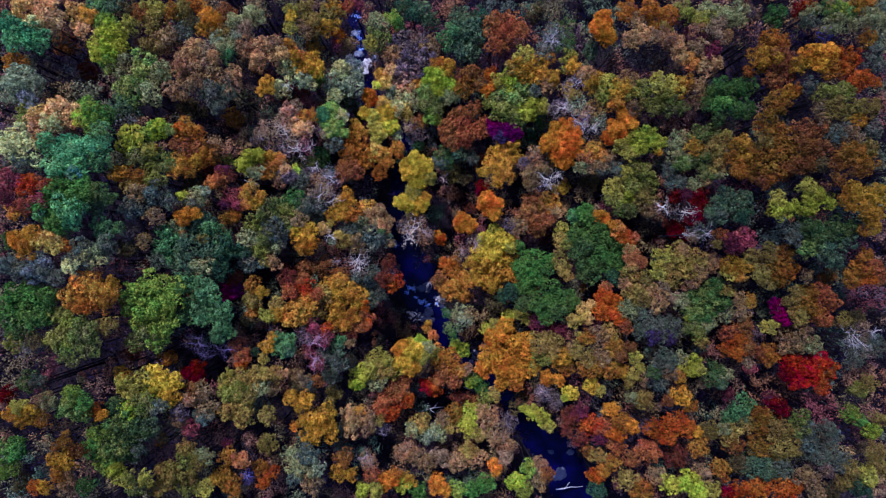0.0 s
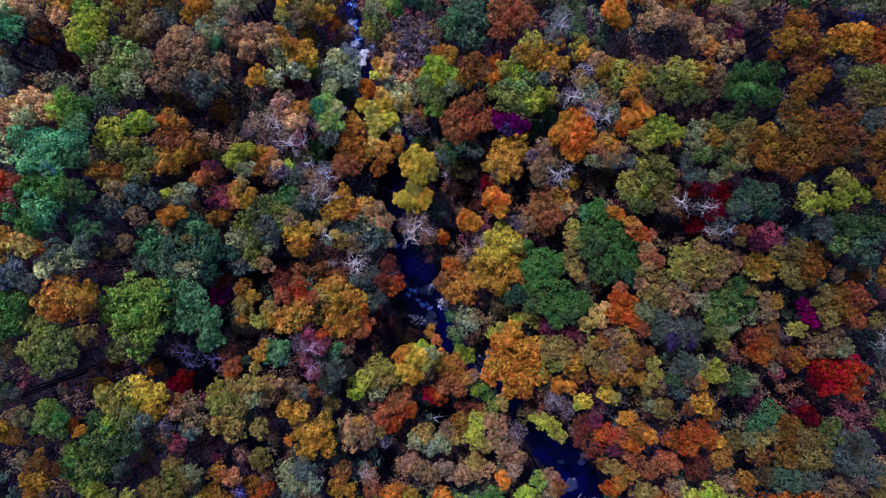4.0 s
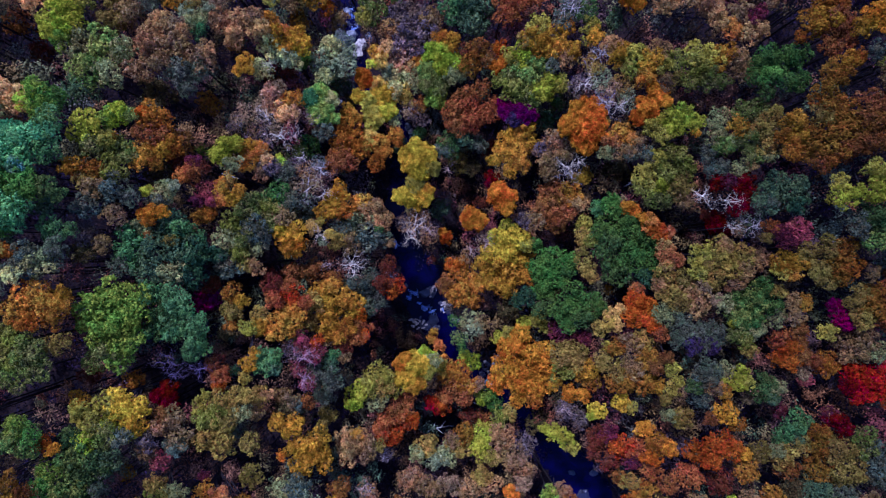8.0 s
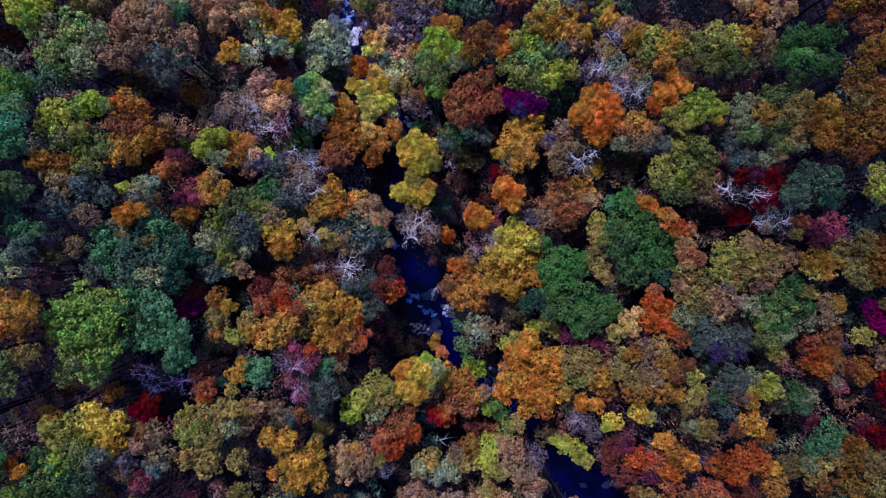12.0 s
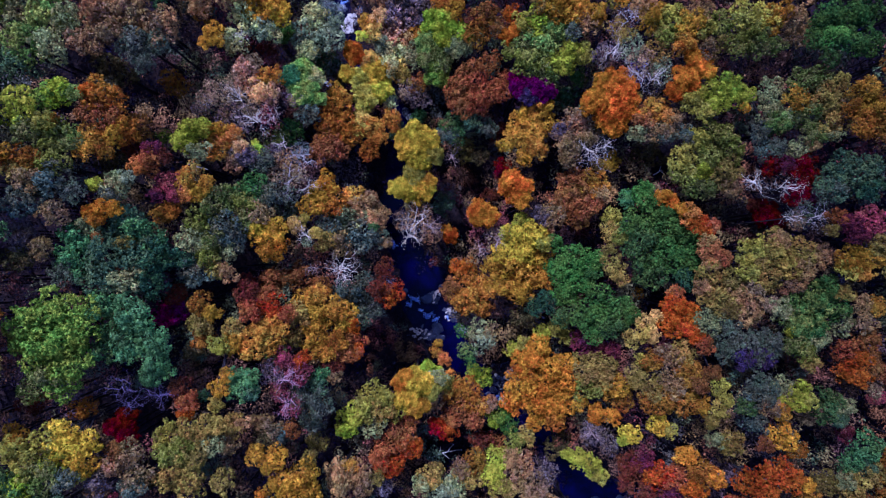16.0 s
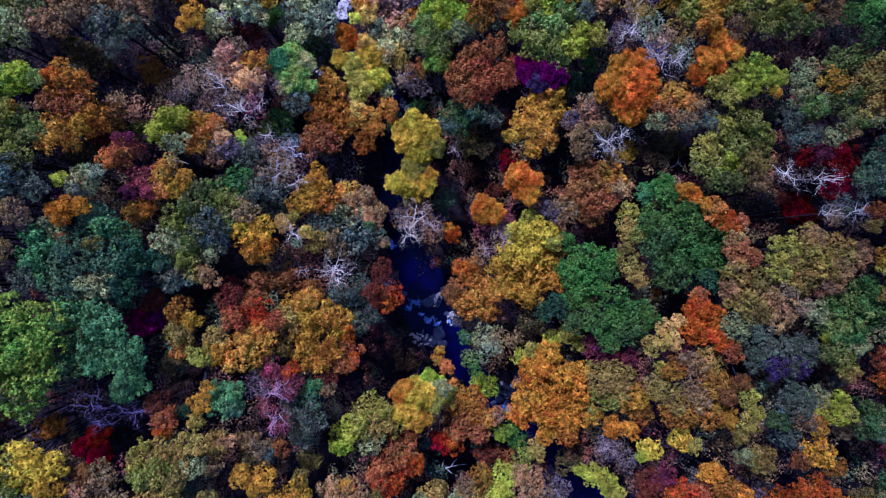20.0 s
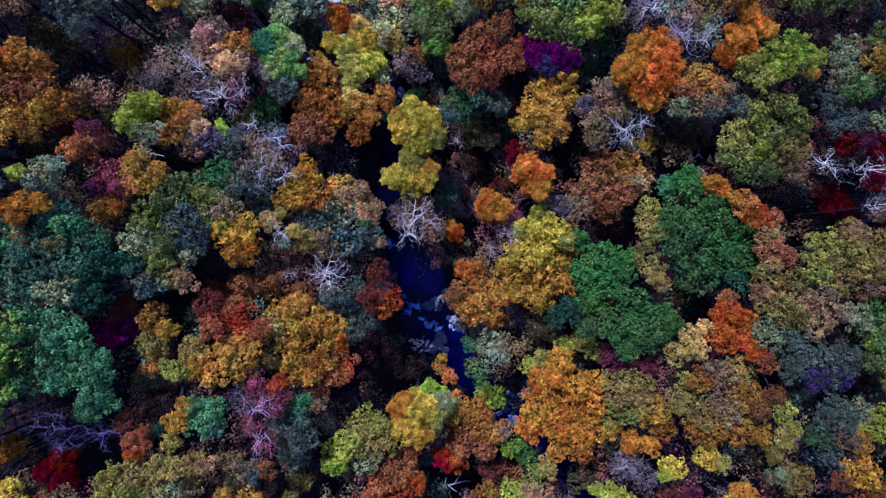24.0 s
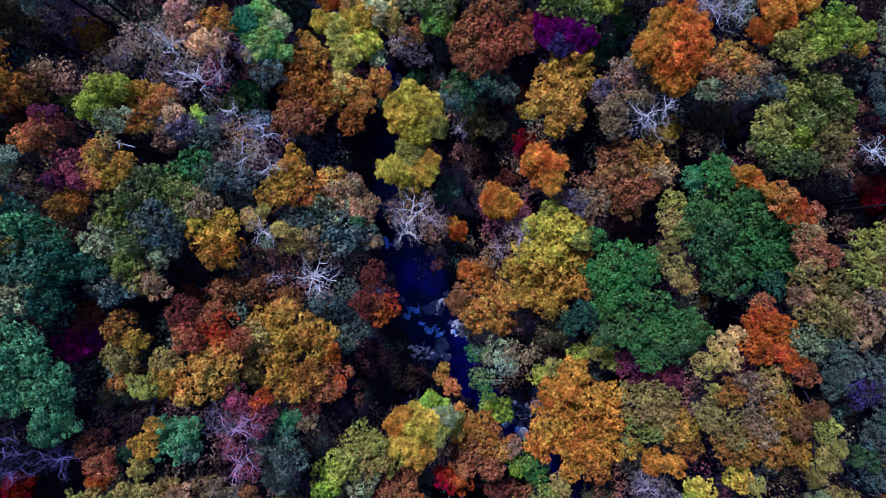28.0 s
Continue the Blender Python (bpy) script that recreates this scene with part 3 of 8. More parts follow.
def tree(x, y, top, r, tone, form="broad"):
    """A tree with its crown of radius r over x, y, its top at that height, its foot below or on the nearest bank."""
    global number
    number += 1
    over = x
    x = bank(x, y)
    dx = over - x
    foot = ground_z(x, y) - 0.1
    words, main, turning = PALETTE[tone]
    kind_name, category, group = KINDS.get("bare" if form == "bare" else tone.removeprefix("dull_").removeprefix("pale_"), ("oak_tree", "tree", "oak trees of the valley"))
    root = new(kind_name, None)
    root.empty_display_size = 0.5
    root.matrix_basis = Matrix.Translation((x, y, foot))
    h = max(top - foot, 2.0 + 0.8 * r)
    spin = chance.uniform(0, 360)
    v = chance.uniform(0.85, 1.15)
    main = tuple(c * v for c in main[:3]) + (1.0,)
    if form == "bare":
        deep = 0.95 * r
        middle = h - deep
        look_of = f"leafless tree with {words} branches standing in the woods"
        tagged(root, look_of, category, group)
        child("trunk", TRUNKS[number % 4], root, lean_trunk(0.09 + 0.02 * r, middle + 0.1 * r, dx, spin), (1, 1, 1, 1))
        child("branch_work", BARE[number % 4], root, pose(dx, 0, middle, 0, 0, spin) @ Matrix.Diagonal((r, r, deep, 1)), main)
        return root
    deep = r * chance.uniform(1.05, 1.35)
    middle = h - 0.92 * deep
    kind = leaf_kind(r, form)
    extra = {"wispy": "feathery ", "sparse": "thin "}.get(form, "")
    tagged(root, f"tree with a {extra}crown of {words} autumn leaves", category, group)
    wide = 0.10 + 0.035 * r
    child("trunk", TRUNKS[number % 4], root, lean_trunk(wide, max(0.5, middle), dx, spin), (1, 1, 1, 1))
    LEAN[root.name] = dx / max(0.5, middle)
    if form == "sparse":
        child("branch_work", BARE[number % 4], root, pose(dx, 0, middle, 0, 0, spin) @ Matrix.Diagonal((0.95 * r, 0.95 * r, deep, 1)), srgb(190, 176, 176))
    child("bough", BOUGHS[number % 3], root, pose(dx, 0, middle - 0.2 * deep, 0, 0, spin) @ Matrix.Diagonal((r, r, deep, 1)), (1, 1, 1, 1))
    leafage(root, pose(dx, 0, middle), r, deep, kind, main, turning)
    return root


def leafage(root, m, r, deep, kind, main, turning, holder=None):
    crown = child("crown", CROWNS[kind][number % len(CROWNS[kind])], holder or root,
                  m @ pose(0, 0, 0, chance.uniform(-7, 7), chance.uniform(-7, 7), chance.uniform(0, 360)) @ Matrix.Diagonal((r * chance.uniform(0.9, 1.1), r * chance.uniform(0.9, 1.1), deep, 1)), main)
    CANOPY.append((*(root.matrix_basis.translation + m.translation).xy, root.matrix_basis.translation.z + m.translation.z + 0.92 * deep, r))
    crown["turning"] = [float(c) for c in turning[:3]]


def bough(root, x, y, top, r, tone, form="broad"):
    """One more leafy bough of a broad tree, at x, y, its top at that height."""
    global number
    number += 1
    base = root.matrix_basis.translation
    words, main, turning = PALETTE[tone]
    deep = r * chance.uniform(1.0, 1.3)
    middle = top - base.z - 0.92 * deep
    v = chance.uniform(0.9, 1.1)
    dx, dy = x - base.x, y - base.y
    verts, faces = [], []
    low = max(0.5, middle - 1.5 * r - 1.5)
    a, b, c = Vector((LEAN.get(root.name, 0.0) * low, 0, low)), Vector((dx * 0.55, dy * 0.55, middle - 0.9 * r)), Vector((dx, dy, middle))
    tube(verts, faces, a, b, 0.06 + 0.02 * r, 0.05 + 0.015 * r, 5)
    tube(verts, faces, b, c, 0.05 + 0.015 * r, 0.03, 5)
    mesh = bpy.data.meshes.new("limb")
    mesh.from_pydata([tuple(v) for v in verts], [], faces)
    mesh.materials.append(BARK)
    limb = child("limb", mesh, root, Matrix(), (1, 1, 1, 1))
    kind = leaf_kind(r, form)
    leafage(root, pose(dx, dy, middle), r, deep, kind, tuple(c * v for c in main[:3]) + (1.0,), turning, limb)


# ---- the trees that stand in view, one by one ----
t = tree(-39.0, 22.4, 27.1, 2.40, "sage")
bough(t, -36.2, 22.1, 27.1, 2.25, "sagegreen")
bough(t, -34.2, 21.7, 26.8, 1.58, "sage")
t = tree(-37.2, 18.9, 29.2, 2.32, "sagegreen")
bough(t, -34.9, 18.8, 29.0, 1.74, "sage")
t = tree(-38.4, 16.6, 28.9, 2.34, "bluegreen")
t = tree(-31.3, 21.7, 27.9, 2.24, "tan_mauve")
bough(t, -29.2, 22.0, 27.4, 2.05, "taupe")
bough(t, -30.1, 20.0, 28.1, 1.78, "taupe")
bough(t, -32.2, 18.8, 28.3, 1.44, "tan_mauve")
t = tree(-26.7, 20.3, 27.3, 2.16, "taupe")
bough(t, -25.7, 21.3, 26.5, 1.30, "tan")
bough(t, -28.2, 18.9, 27.5, 1.80, "slate")
bough(t, -27.2, 17.2, 27.1, 1.16, "slate")
bough(t, -26.3, 19.1, 27.0, 1.29, "slate")
t = tree(-33.6, 18.7, 21.1, 2.01, "olive_dark")
t = tree(-28.5, 17.7, 18.8, 1.72, "brown_olive")
t = tree(-24.1, 24.0, 21.2, 1.17, "brown_olive")
t = tree(-22.5, 21.0, 23.6, 1.24, "gold")
bough(t, -22.9, 19.8, 23.8, 0.78, "gold")
bough(t, -21.9, 20.0, 23.4, 0.73, "gold_brown")
t = tree(-32.9, 13.9, 31.0, 1.48, "lime_green")
bough(t, -33.9, 13.3, 31.0, 1.18, "green")
bough(t, -31.9, 13.8, 30.4, 1.00, "sagegreen")
t = tree(-35.4, 12.2, 32.4, 1.73, "lime")
bough(t, -34.8, 10.6, 32.4, 1.81, "green_dull")
bough(t, -33.3, 11.3, 31.4, 0.95, "olive_yellow")
t = tree(-33.4, 10.7, 31.2, 1.77, "olive_green")
bough(t, -32.0, 10.1, 30.6, 1.19, "green_dull")
bough(t, -33.2, 11.4, 30.8, 0.79, "obrown")
t = tree(-30.3, 13.8, 29.8, 1.53, "obrown")
bough(t, -29.1, 13.2, 29.5, 1.65, "obrown")
bough(t, -31.1, 12.3, 29.9, 1.20, "rustbrown")
bough(t, -29.4, 11.9, 29.5, 1.42, "rustbrown")
bough(t, -30.8, 14.0, 29.7, 1.01, "redorange")
t = tree(-30.9, 10.3, 29.9, 1.52, "tan_orange")
bough(t, -29.2, 10.5, 29.4, 1.70, "gold_brown")
bough(t, -28.3, 11.0, 28.9, 1.25, "obrown")
bough(t, -31.2, 9.2, 29.8, 1.00, "tan_gold")
bough(t, -30.0, 9.2, 29.6, 1.11, "brown_olive")
t = tree(-28.1, 11.5, 26.8, 1.49, "brown")
bough(t, -28.6, 9.9, 26.3, 1.18, "rust_dark")
t = tree(-34.8, 8.0, 32.9, 1.61, "brown_olive")
bough(t, -32.8, 8.2, 32.0, 1.63, "olive_green")
bough(t, -35.2, 7.1, 32.7, 1.17, "olive")
t = tree(-31.3, 8.5, 26.4, 1.50, "olive_dark")
t = tree(-27.6, 11.4, 22.9, 1.14, "green")
t = tree(-23.6, 11.1, 26.4, 1.63, "lime")
bough(t, -24.5, 10.1, 26.5, 1.18, "lime")
bough(t, -22.8, 11.5, 25.9, 1.09, "lime")
bough(t, -23.1, 9.3, 26.2, 1.30, "sage")
t = tree(-22.0, 11.3, 24.8, 1.10, "gold")
bough(t, -22.2, 9.8, 25.0, 1.32, "tan_orange")
bough(t, -21.4, 10.4, 24.7, 1.00, "salmon")
t = tree(-26.4, 9.4, 27.7, 1.00, "wine")
bough(t, -26.6, 8.3, 28.1, 1.37, "rust")
bough(t, -27.5, 8.0, 28.1, 0.94, "salmon")
bough(t, -25.5, 8.8, 27.5, 0.85, "rust_dark")
t = tree(-22.7, 14.1, 24.7, 1.18, "mauve", "sparse")
bough(t, -21.7, 15.3, 24.3, 1.39, "mauve", "sparse")
bough(t, -23.3, 13.5, 24.7, 0.78, "greymauve", "sparse")
t = tree(-19.1, 24.2, 21.9, 2.00, "gold_brown")
bough(t, -17.3, 24.2, 21.2, 1.67, "gold")
bough(t, -16.7, 23.4, 20.9, 1.31, "yellow_gold")
bough(t, -20.1, 23.4, 21.9, 1.63, "pale_sage")
t = tree(-20.9, 20.9, 21.9, 1.61, "pale_sage")
bough(t, -18.7, 22.3, 21.3, 1.65, "sage_pale")
bough(t, -17.5, 21.9, 20.8, 1.18, "pale_sage")
t = tree(-19.6, 20.6, 23.6, 1.13, "white", "bare")
t = tree(-17.3, 23.6, 15.4, 0.96, "leaf_green")
bough(t, -17.6, 22.6, 15.5, 0.64, "leaf_green")
t = tree(-20.2, 21.9, 15.3, 1.81, "rust_dark")
bough(t, -21.6, 21.3, 15.6, 1.27, "brown")
t = tree(-14.3, 22.2, 19.0, 1.97, "sage_pale")
bough(t, -12.5, 22.2, 18.6, 1.86, "sage_pale")
bough(t, -13.6, 24.1, 18.8, 1.53, "pale_sage")
bough(t, -12.3, 24.8, 18.4, 1.48, "pale_slate")
bough(t, -14.6, 20.7, 18.6, 1.22, "pale_sage")
bough(t, -11.6, 23.6, 18.2, 1.11, "sage_pale")
t = tree(-13.9, 21.4, 13.3, 1.66, "teal_dark")
bough(t, -12.8, 21.0, 12.8, 1.20, "pale_slate")
t = tree(-8.5, 23.7, 17.4, 1.51, "tan_gold")
bough(t, -7.8, 22.7, 17.2, 1.13, "pale_khaki")
bough(t, -8.9, 22.4, 17.0, 0.82, "sunlit_lime")
bough(t, -7.2, 24.5, 17.1, 1.00, "sunlit_tan")
t = tree(-10.1, 21.0, 16.7, 1.26, "orange", "wispy")
bough(t, -9.6, 20.3, 16.4, 0.88, "redorange", "wispy")
bough(t, -10.5, 21.5, 16.5, 0.69, "orange", "wispy")
t = tree(-8.0, 18.9, 16.6, 1.53, "yellow_gold", "wispy")
bough(t, -10.7, 18.6, 16.6, 1.07, "yellow_gold", "wispy")
bough(t, -9.5, 18.1, 16.6, 1.27, "sunlit_olive_yellow", "wispy")
bough(t, -7.6, 17.1, 16.4, 1.53, "sunlit_yellow", "wispy")
bough(t, -9.2, 16.9, 16.6, 1.40, "sunlit_olive_yellow", "wispy")
bough(t, -9.0, 15.7, 16.5, 1.27, "sunlit_olive_yellow", "wispy")
bough(t, -8.3, 20.2, 16.4, 1.08, "pale_khaki", "wispy")
t = tree(-4.6, 25.1, 16.9, 2.80, "pale_greymauve")
bough(t, -2.7, 24.9, 16.9, 2.13, "greymauve")
bough(t, -6.3, 24.6, 16.4, 1.77, "pale_greymauve")
t = tree(-5.6, 22.7, 16.4, 2.04, "pale_tan_mauve")
bough(t, -4.3, 21.8, 16.3, 1.65, "tan")
bough(t, -3.1, 22.6, 16.4, 1.25, "obrown")
t = tree(-6.2, 20.8, 16.6, 1.79, "pale_sage")
bough(t, -4.1, 20.4, 16.6, 1.65, "sage")
bough(t, -6.3, 19.5, 16.4, 1.40, "pale_sage")
bough(t, -7.1, 21.8, 16.4, 1.14, "sage_pale")
t = tree(-5.7, 19.2, 16.1, 1.53, "pale_khaki")
bough(t, -4.8, 18.5, 15.9, 1.14, "khaki_gold")
t = tree(-4.6, 17.3, 15.9, 1.47, "mauve", "sparse")
bough(t, -3.5, 16.3, 16.0, 1.59, "greymauve", "sparse")
bough(t, -3.1, 17.6, 16.1, 1.27, "brown")
t = tree(0.3, 22.0, 18.6, 2.10, "lime_green", "wispy")
bough(t, -1.1, 23.1, 18.1, 1.74, "lime_green", "wispy")
bough(t, -1.9, 21.3, 17.8, 1.76, "sagegreen", "wispy")
bough(t, -1.4, 19.7, 17.9, 1.88, "green_dull", "wispy")
bough(t, -1.2, 18.1, 17.4, 1.51, "green", "wispy")
bough(t, 1.1, 20.8, 18.4, 1.47, "sage", "wispy")
bough(t, -0.5, 23.7, 18.1, 1.23, "lime", "wispy")
bough(t, 1.8, 22.0, 18.4, 1.10, "lime_green", "wispy")
t = tree(-19.8, 17.3, 22.5, 1.62, "pale_tan_mauve")
bough(t, -20.6, 16.0, 22.6, 1.42, "mauve", "sparse")
bough(t, -18.6, 15.7, 22.2, 1.75, "sunlit_tan")
bough(t, -17.6, 17.3, 21.6, 1.42, "tan_orange")
bough(t, -19.4, 18.3, 21.9, 1.16, "mauve")
bough(t, -17.9, 15.4, 21.8, 1.29, "pale_tan_mauve")
t = tree(-19.9, 14.7, 24.7, 1.88, "white", "bare")
t = tree(-18.3, 12.4, 24.7, 2.23, "white", "bare")
t = tree(-16.9, 13.1, 23.7, 1.47, "pinkwhite", "bare")
t = tree(-18.1, 13.4, 21.1, 1.36, "pinkwine", "sparse")
bough(t, -21.1, 13.3, 22.2, 1.73, "pale_greymauve", "sparse")
bough(t, -19.6, 14.2, 21.6, 1.35, "mauve", "sparse")
t = tree(-14.9, 18.4, 19.2, 1.71, "pale_sagegreen", "wispy")
bough(t, -15.9, 17.6, 19.7, 1.33, "teal_pale", "wispy")
bough(t, -13.9, 17.6, 18.9, 1.10, "pale_sage", "wispy")
bough(t, -15.1, 16.2, 19.8, 1.82, "pale_sagegreen", "wispy")
bough(t, -13.4, 15.6, 18.8, 0.92, "pale_sagegreen", "wispy")
bough(t, -14.4, 14.1, 19.2, 1.34, "sage_dark")
bough(t, -15.9, 15.6, 19.7, 1.06, "pale_greymauve", "sparse")
t = tree(-12.1, 16.7, 17.3, 1.25, "gold_brown")
bough(t, -11.3, 16.0, 17.2, 1.25, "tan_orange")
bough(t, -12.6, 14.8, 17.6, 1.49, "obrown")
t = tree(-11.5, 13.5, 18.0, 2.14, "obrown")
bough(t, -12.9, 12.7, 18.5, 1.60, "obrown")
bough(t, -10.9, 11.9, 17.9, 1.76, "obrown")
bough(t, -13.1, 11.3, 18.8, 1.71, "rustbrown")
bough(t, -13.7, 10.3, 19.0, 1.57, "rustbrown")
bough(t, -12.1, 10.7, 18.4, 1.61, "rustbrown")
t = tree(-9.4, 13.8, 16.5, 1.27, "pale_khaki")
bough(t, -8.5, 13.0, 16.6, 1.60, "tan_orange")
bough(t, -7.8, 11.8, 16.4, 1.40, "tan_orange")
bough(t, -8.8, 10.6, 16.8, 1.26, "obrown")
bough(t, -9.8, 12.9, 16.6, 1.14, "sunlit_olive_yellow")
t = tree(-6.5, 15.9, 15.1, 1.15, "pale_sage")
bough(t, -6.4, 13.9, 15.2, 1.41, "sunlit_brown_olive")
bough(t, -5.9, 13.4, 12.9, 1.22, "bluegreen")
t = tree(-3.5, 15.0, 12.0, 1.01, "teal")
t = tree(-3.7, 12.0, 17.7, 1.56, "yellow", "wispy")
bough(t, -4.4, 10.5, 17.9, 1.75, "yellow_gold", "wispy")
bough(t, -2.6, 11.2, 17.7, 1.50, "yellow", "wispy")
bough(t, -3.4, 9.3, 17.8, 1.75, "yellow", "wispy")
bough(t, -1.9, 9.6, 17.6, 1.06, "olive_yellow", "wispy")
bough(t, -5.1, 11.4, 17.7, 0.99, "yellow_gold", "wispy")
t = tree(-16.8, 12.6, 18.0, 1.62, "green_deep")
bough(t, -17.8, 11.8, 18.5, 1.34, "green_dull")
t = tree(-15.9, 9.1, 21.4, 1.56, "tan_mauve", "sparse")
bough(t, -17.6, 9.8, 21.5, 1.24, "greymauve", "sparse")
bough(t, -15.0, 9.9, 20.5, 1.05, "pale_slate", "sparse")
t = tree(-14.6, 9.2, 23.0, 2.07, "bluewhite", "bare")
t = tree(-16.3, 10.5, 23.1, 1.24, "white", "bare")
t = tree(-18.9, 10.0, 21.9, 0.69, "pale_lime_green")
bough(t, -19.0, 10.5, 21.8, 0.52, "sunlit_lime")
t = tree(-19.9, 9.2, 23.9, 1.46, "greymauve")
bough(t, -18.2, 8.6, 23.2, 1.37, "slate")
bough(t, -20.8, 8.7, 24.1, 1.22, "tan_mauve")
t = tree(-20.8, 10.9, 24.0, 1.35, "salmon")
bough(t, -20.2, 10.1, 23.9, 1.12, "sunlit_tan")
bough(t, -21.1, 11.5, 23.8, 1.00, "tan_orange")
t = tree(3.9, 23.0, 20.7, 1.92, "brown")
bough(t, 3.1, 21.7, 20.3, 1.69, "brown_olive")
bough(t, 5.0, 21.9, 20.5, 1.19, "rustbrown")
bough(t, 2.3, 22.7, 19.8, 1.21, "rust_dark")
t = tree(0.7, 24.4, 18.6, 1.34, "gold_brown")
bough(t, -0.5, 24.9, 18.2, 1.23, "obrown")
t = tree(6.2, 22.9, 20.7, 1.06, "redorange")
bough(t, 5.8, 20.7, 20.5, 0.89, "redorange", "wispy")
bough(t, 6.5, 21.3, 20.7, 0.71, "orange", "wispy")
t = tree(8.6, 21.9, 21.9, 1.99, "lime_green")
bough(t, 7.3, 20.1, 21.6, 2.01, "green_dull")
bough(t, 9.2, 19.9, 21.8, 2.00, "sagegreen")
bough(t, 7.9, 18.4, 21.6, 2.01, "olive_green")
bough(t, 10.3, 17.9, 21.5, 1.40, "lime")
bough(t, 7.2, 21.7, 21.4, 1.29, "olive_yellow")
bough(t, 10.4, 20.9, 21.9, 1.39, "sagegreen")
bough(t, 9.8, 17.0, 21.2, 1.47, "green_dull")
bough(t, 6.0, 19.2, 20.7, 1.19, "olive_green")
t = tree(12.1, 18.8, 22.3, 1.50, "lime")
bough(t, 11.3, 17.6, 22.0, 1.16, "lime")
bough(t, 13.0, 18.3, 22.2, 1.03, "olive_yellow")
t = tree(10.9, 22.5, 23.3, 1.60, "gold_brown")
bough(t, 12.4, 21.9, 23.5, 1.48, "tan_gold")
bough(t, 9.2, 23.2, 22.5, 1.39, "olive")
bough(t, 13.1, 21.0, 23.4, 1.60, "tan")
bough(t, 11.9, 20.3, 23.0, 1.15, "slate")
bough(t, 13.9, 21.7, 23.4, 1.13, "gold_brown")
t = tree(15.7, 20.1, 23.8, 1.40, "khaki", "sparse")
bough(t, 16.9, 18.3, 24.1, 1.40, "sage_pale", "sparse")
bough(t, 14.8, 18.1, 23.6, 1.41, "greymauve", "sparse")
bough(t, 18.1, 16.9, 24.1, 1.60, "mauve", "sparse")
bough(t, 16.4, 19.4, 23.9, 1.10, "khaki", "sparse")
bough(t, 19.2, 17.7, 24.2, 1.39, "khaki", "sparse")
bough(t, 19.8, 16.2, 23.7, 1.25, "sage_pale", "sparse")
t = tree(14.9, 17.6, 26.0, 1.86, "white", "bare")
t = tree(17.4, 15.7, 26.2, 2.31, "bluewhite", "bare")
t = tree(16.4, 20.5, 26.1, 1.62, "bluewhite", "bare")
t = tree(18.5, 15.1, 25.9, 1.64, "white", "bare")
t = tree(17.8, 16.3, 21.7, 1.04, "pinkwine", "sparse")
bough(t, 18.2, 16.9, 22.2, 0.92, "violet", "sparse")
t = tree(18.6, 20.9, 24.8, 1.55, "gold_brown")
bough(t, 17.9, 21.9, 24.5, 1.22, "tan")
bough(t, 19.5, 19.7, 24.4, 1.22, "olive")
t = tree(15.7, 14.9, 23.5, 1.82, "orange", "wispy")
bough(t, 15.2, 12.7, 23.3, 1.96, "orange", "wispy")
bough(t, 14.0, 14.0, 22.9, 1.38, "orange_deep", "wispy")
bough(t, 16.5, 13.1, 23.2, 1.48, "orange", "wispy")
bough(t, 15.5, 11.3, 22.5, 1.27, "orange", "wispy")
bough(t, 13.2, 13.2, 22.6, 1.16, "orange_deep", "wispy")
bough(t, 16.7, 14.8, 23.4, 1.01, "orange", "wispy")
bough(t, 14.4, 15.5, 23.0, 1.02, "orange_deep", "wispy")
t = tree(2.8, 17.3, 19.0, 1.97, "rust")
bough(t, 4.2, 18.7, 19.2, 1.57, "rust")
bough(t, 1.0, 16.4, 18.3, 1.74, "rust")
bough(t, 3.0, 15.4, 18.8, 1.98, "rust")
bough(t, 5.0, 16.1, 18.9, 1.46, "rust")
bough(t, 0.4, 14.9, 17.7, 1.25, "rust")
bough(t, 1.4, 18.0, 18.3, 1.11, "rustbrown")
bough(t, 1.8, 14.6, 18.1, 1.24, "rustbrown")
bough(t, 5.6, 17.1, 19.1, 0.96, "rust")
t = tree(6.9, 15.9, 20.5, 1.38, "purple", "wispy")
bough(t, 8.7, 15.5, 20.7, 1.31, "purple", "wispy")
bough(t, 7.7, 14.9, 20.5, 1.07, "purple_dark", "wispy")
bough(t, 6.5, 16.7, 20.3, 0.90, "magenta", "wispy")
bough(t, 9.8, 15.1, 20.5, 0.83, "purple", "wispy")
t = tree(0.4, 12.6, 16.9, 1.65, "green_teal")
bough(t, 2.1, 13.1, 17.3, 1.37, "bluegreen")
bough(t, 3.8, 12.6, 16.2, 1.28, "slate")
bough(t, -0.5, 11.8, 16.4, 1.14, "sage_dark")
t = tree(12.2, 15.5, 16.7, 1.27, "teal_dark")
bough(t, 13.2, 17.3, 17.7, 1.11, "green_deep")
t = tree(8.6, 13.7, 19.7, 1.57, "tan_gold")
bough(t, 7.2, 12.5, 19.6, 1.58, "gold")
bough(t, 9.7, 12.1, 19.6, 1.39, "gold_brown")
bough(t, 6.5, 10.9, 19.0, 1.41, "tan_gold")
bough(t, 8.2, 10.2, 19.2, 1.59, "tan_orange")
bough(t, 7.4, 9.1, 18.7, 1.11, "gold")
bough(t, 9.5, 13.8, 19.7, 1.01, "gold")
bough(t, 5.5, 10.4, 18.2, 0.93, "gold")
bough(t, 8.5, 11.8, 19.6, 1.46, "tan_gold")
t = tree(12.2, 12.2, 20.8, 1.61, "tan_mauve")
bough(t, 13.4, 10.7, 20.6, 1.43, "taupe")
bough(t, 11.2, 10.2, 20.3, 1.44, "taupe")
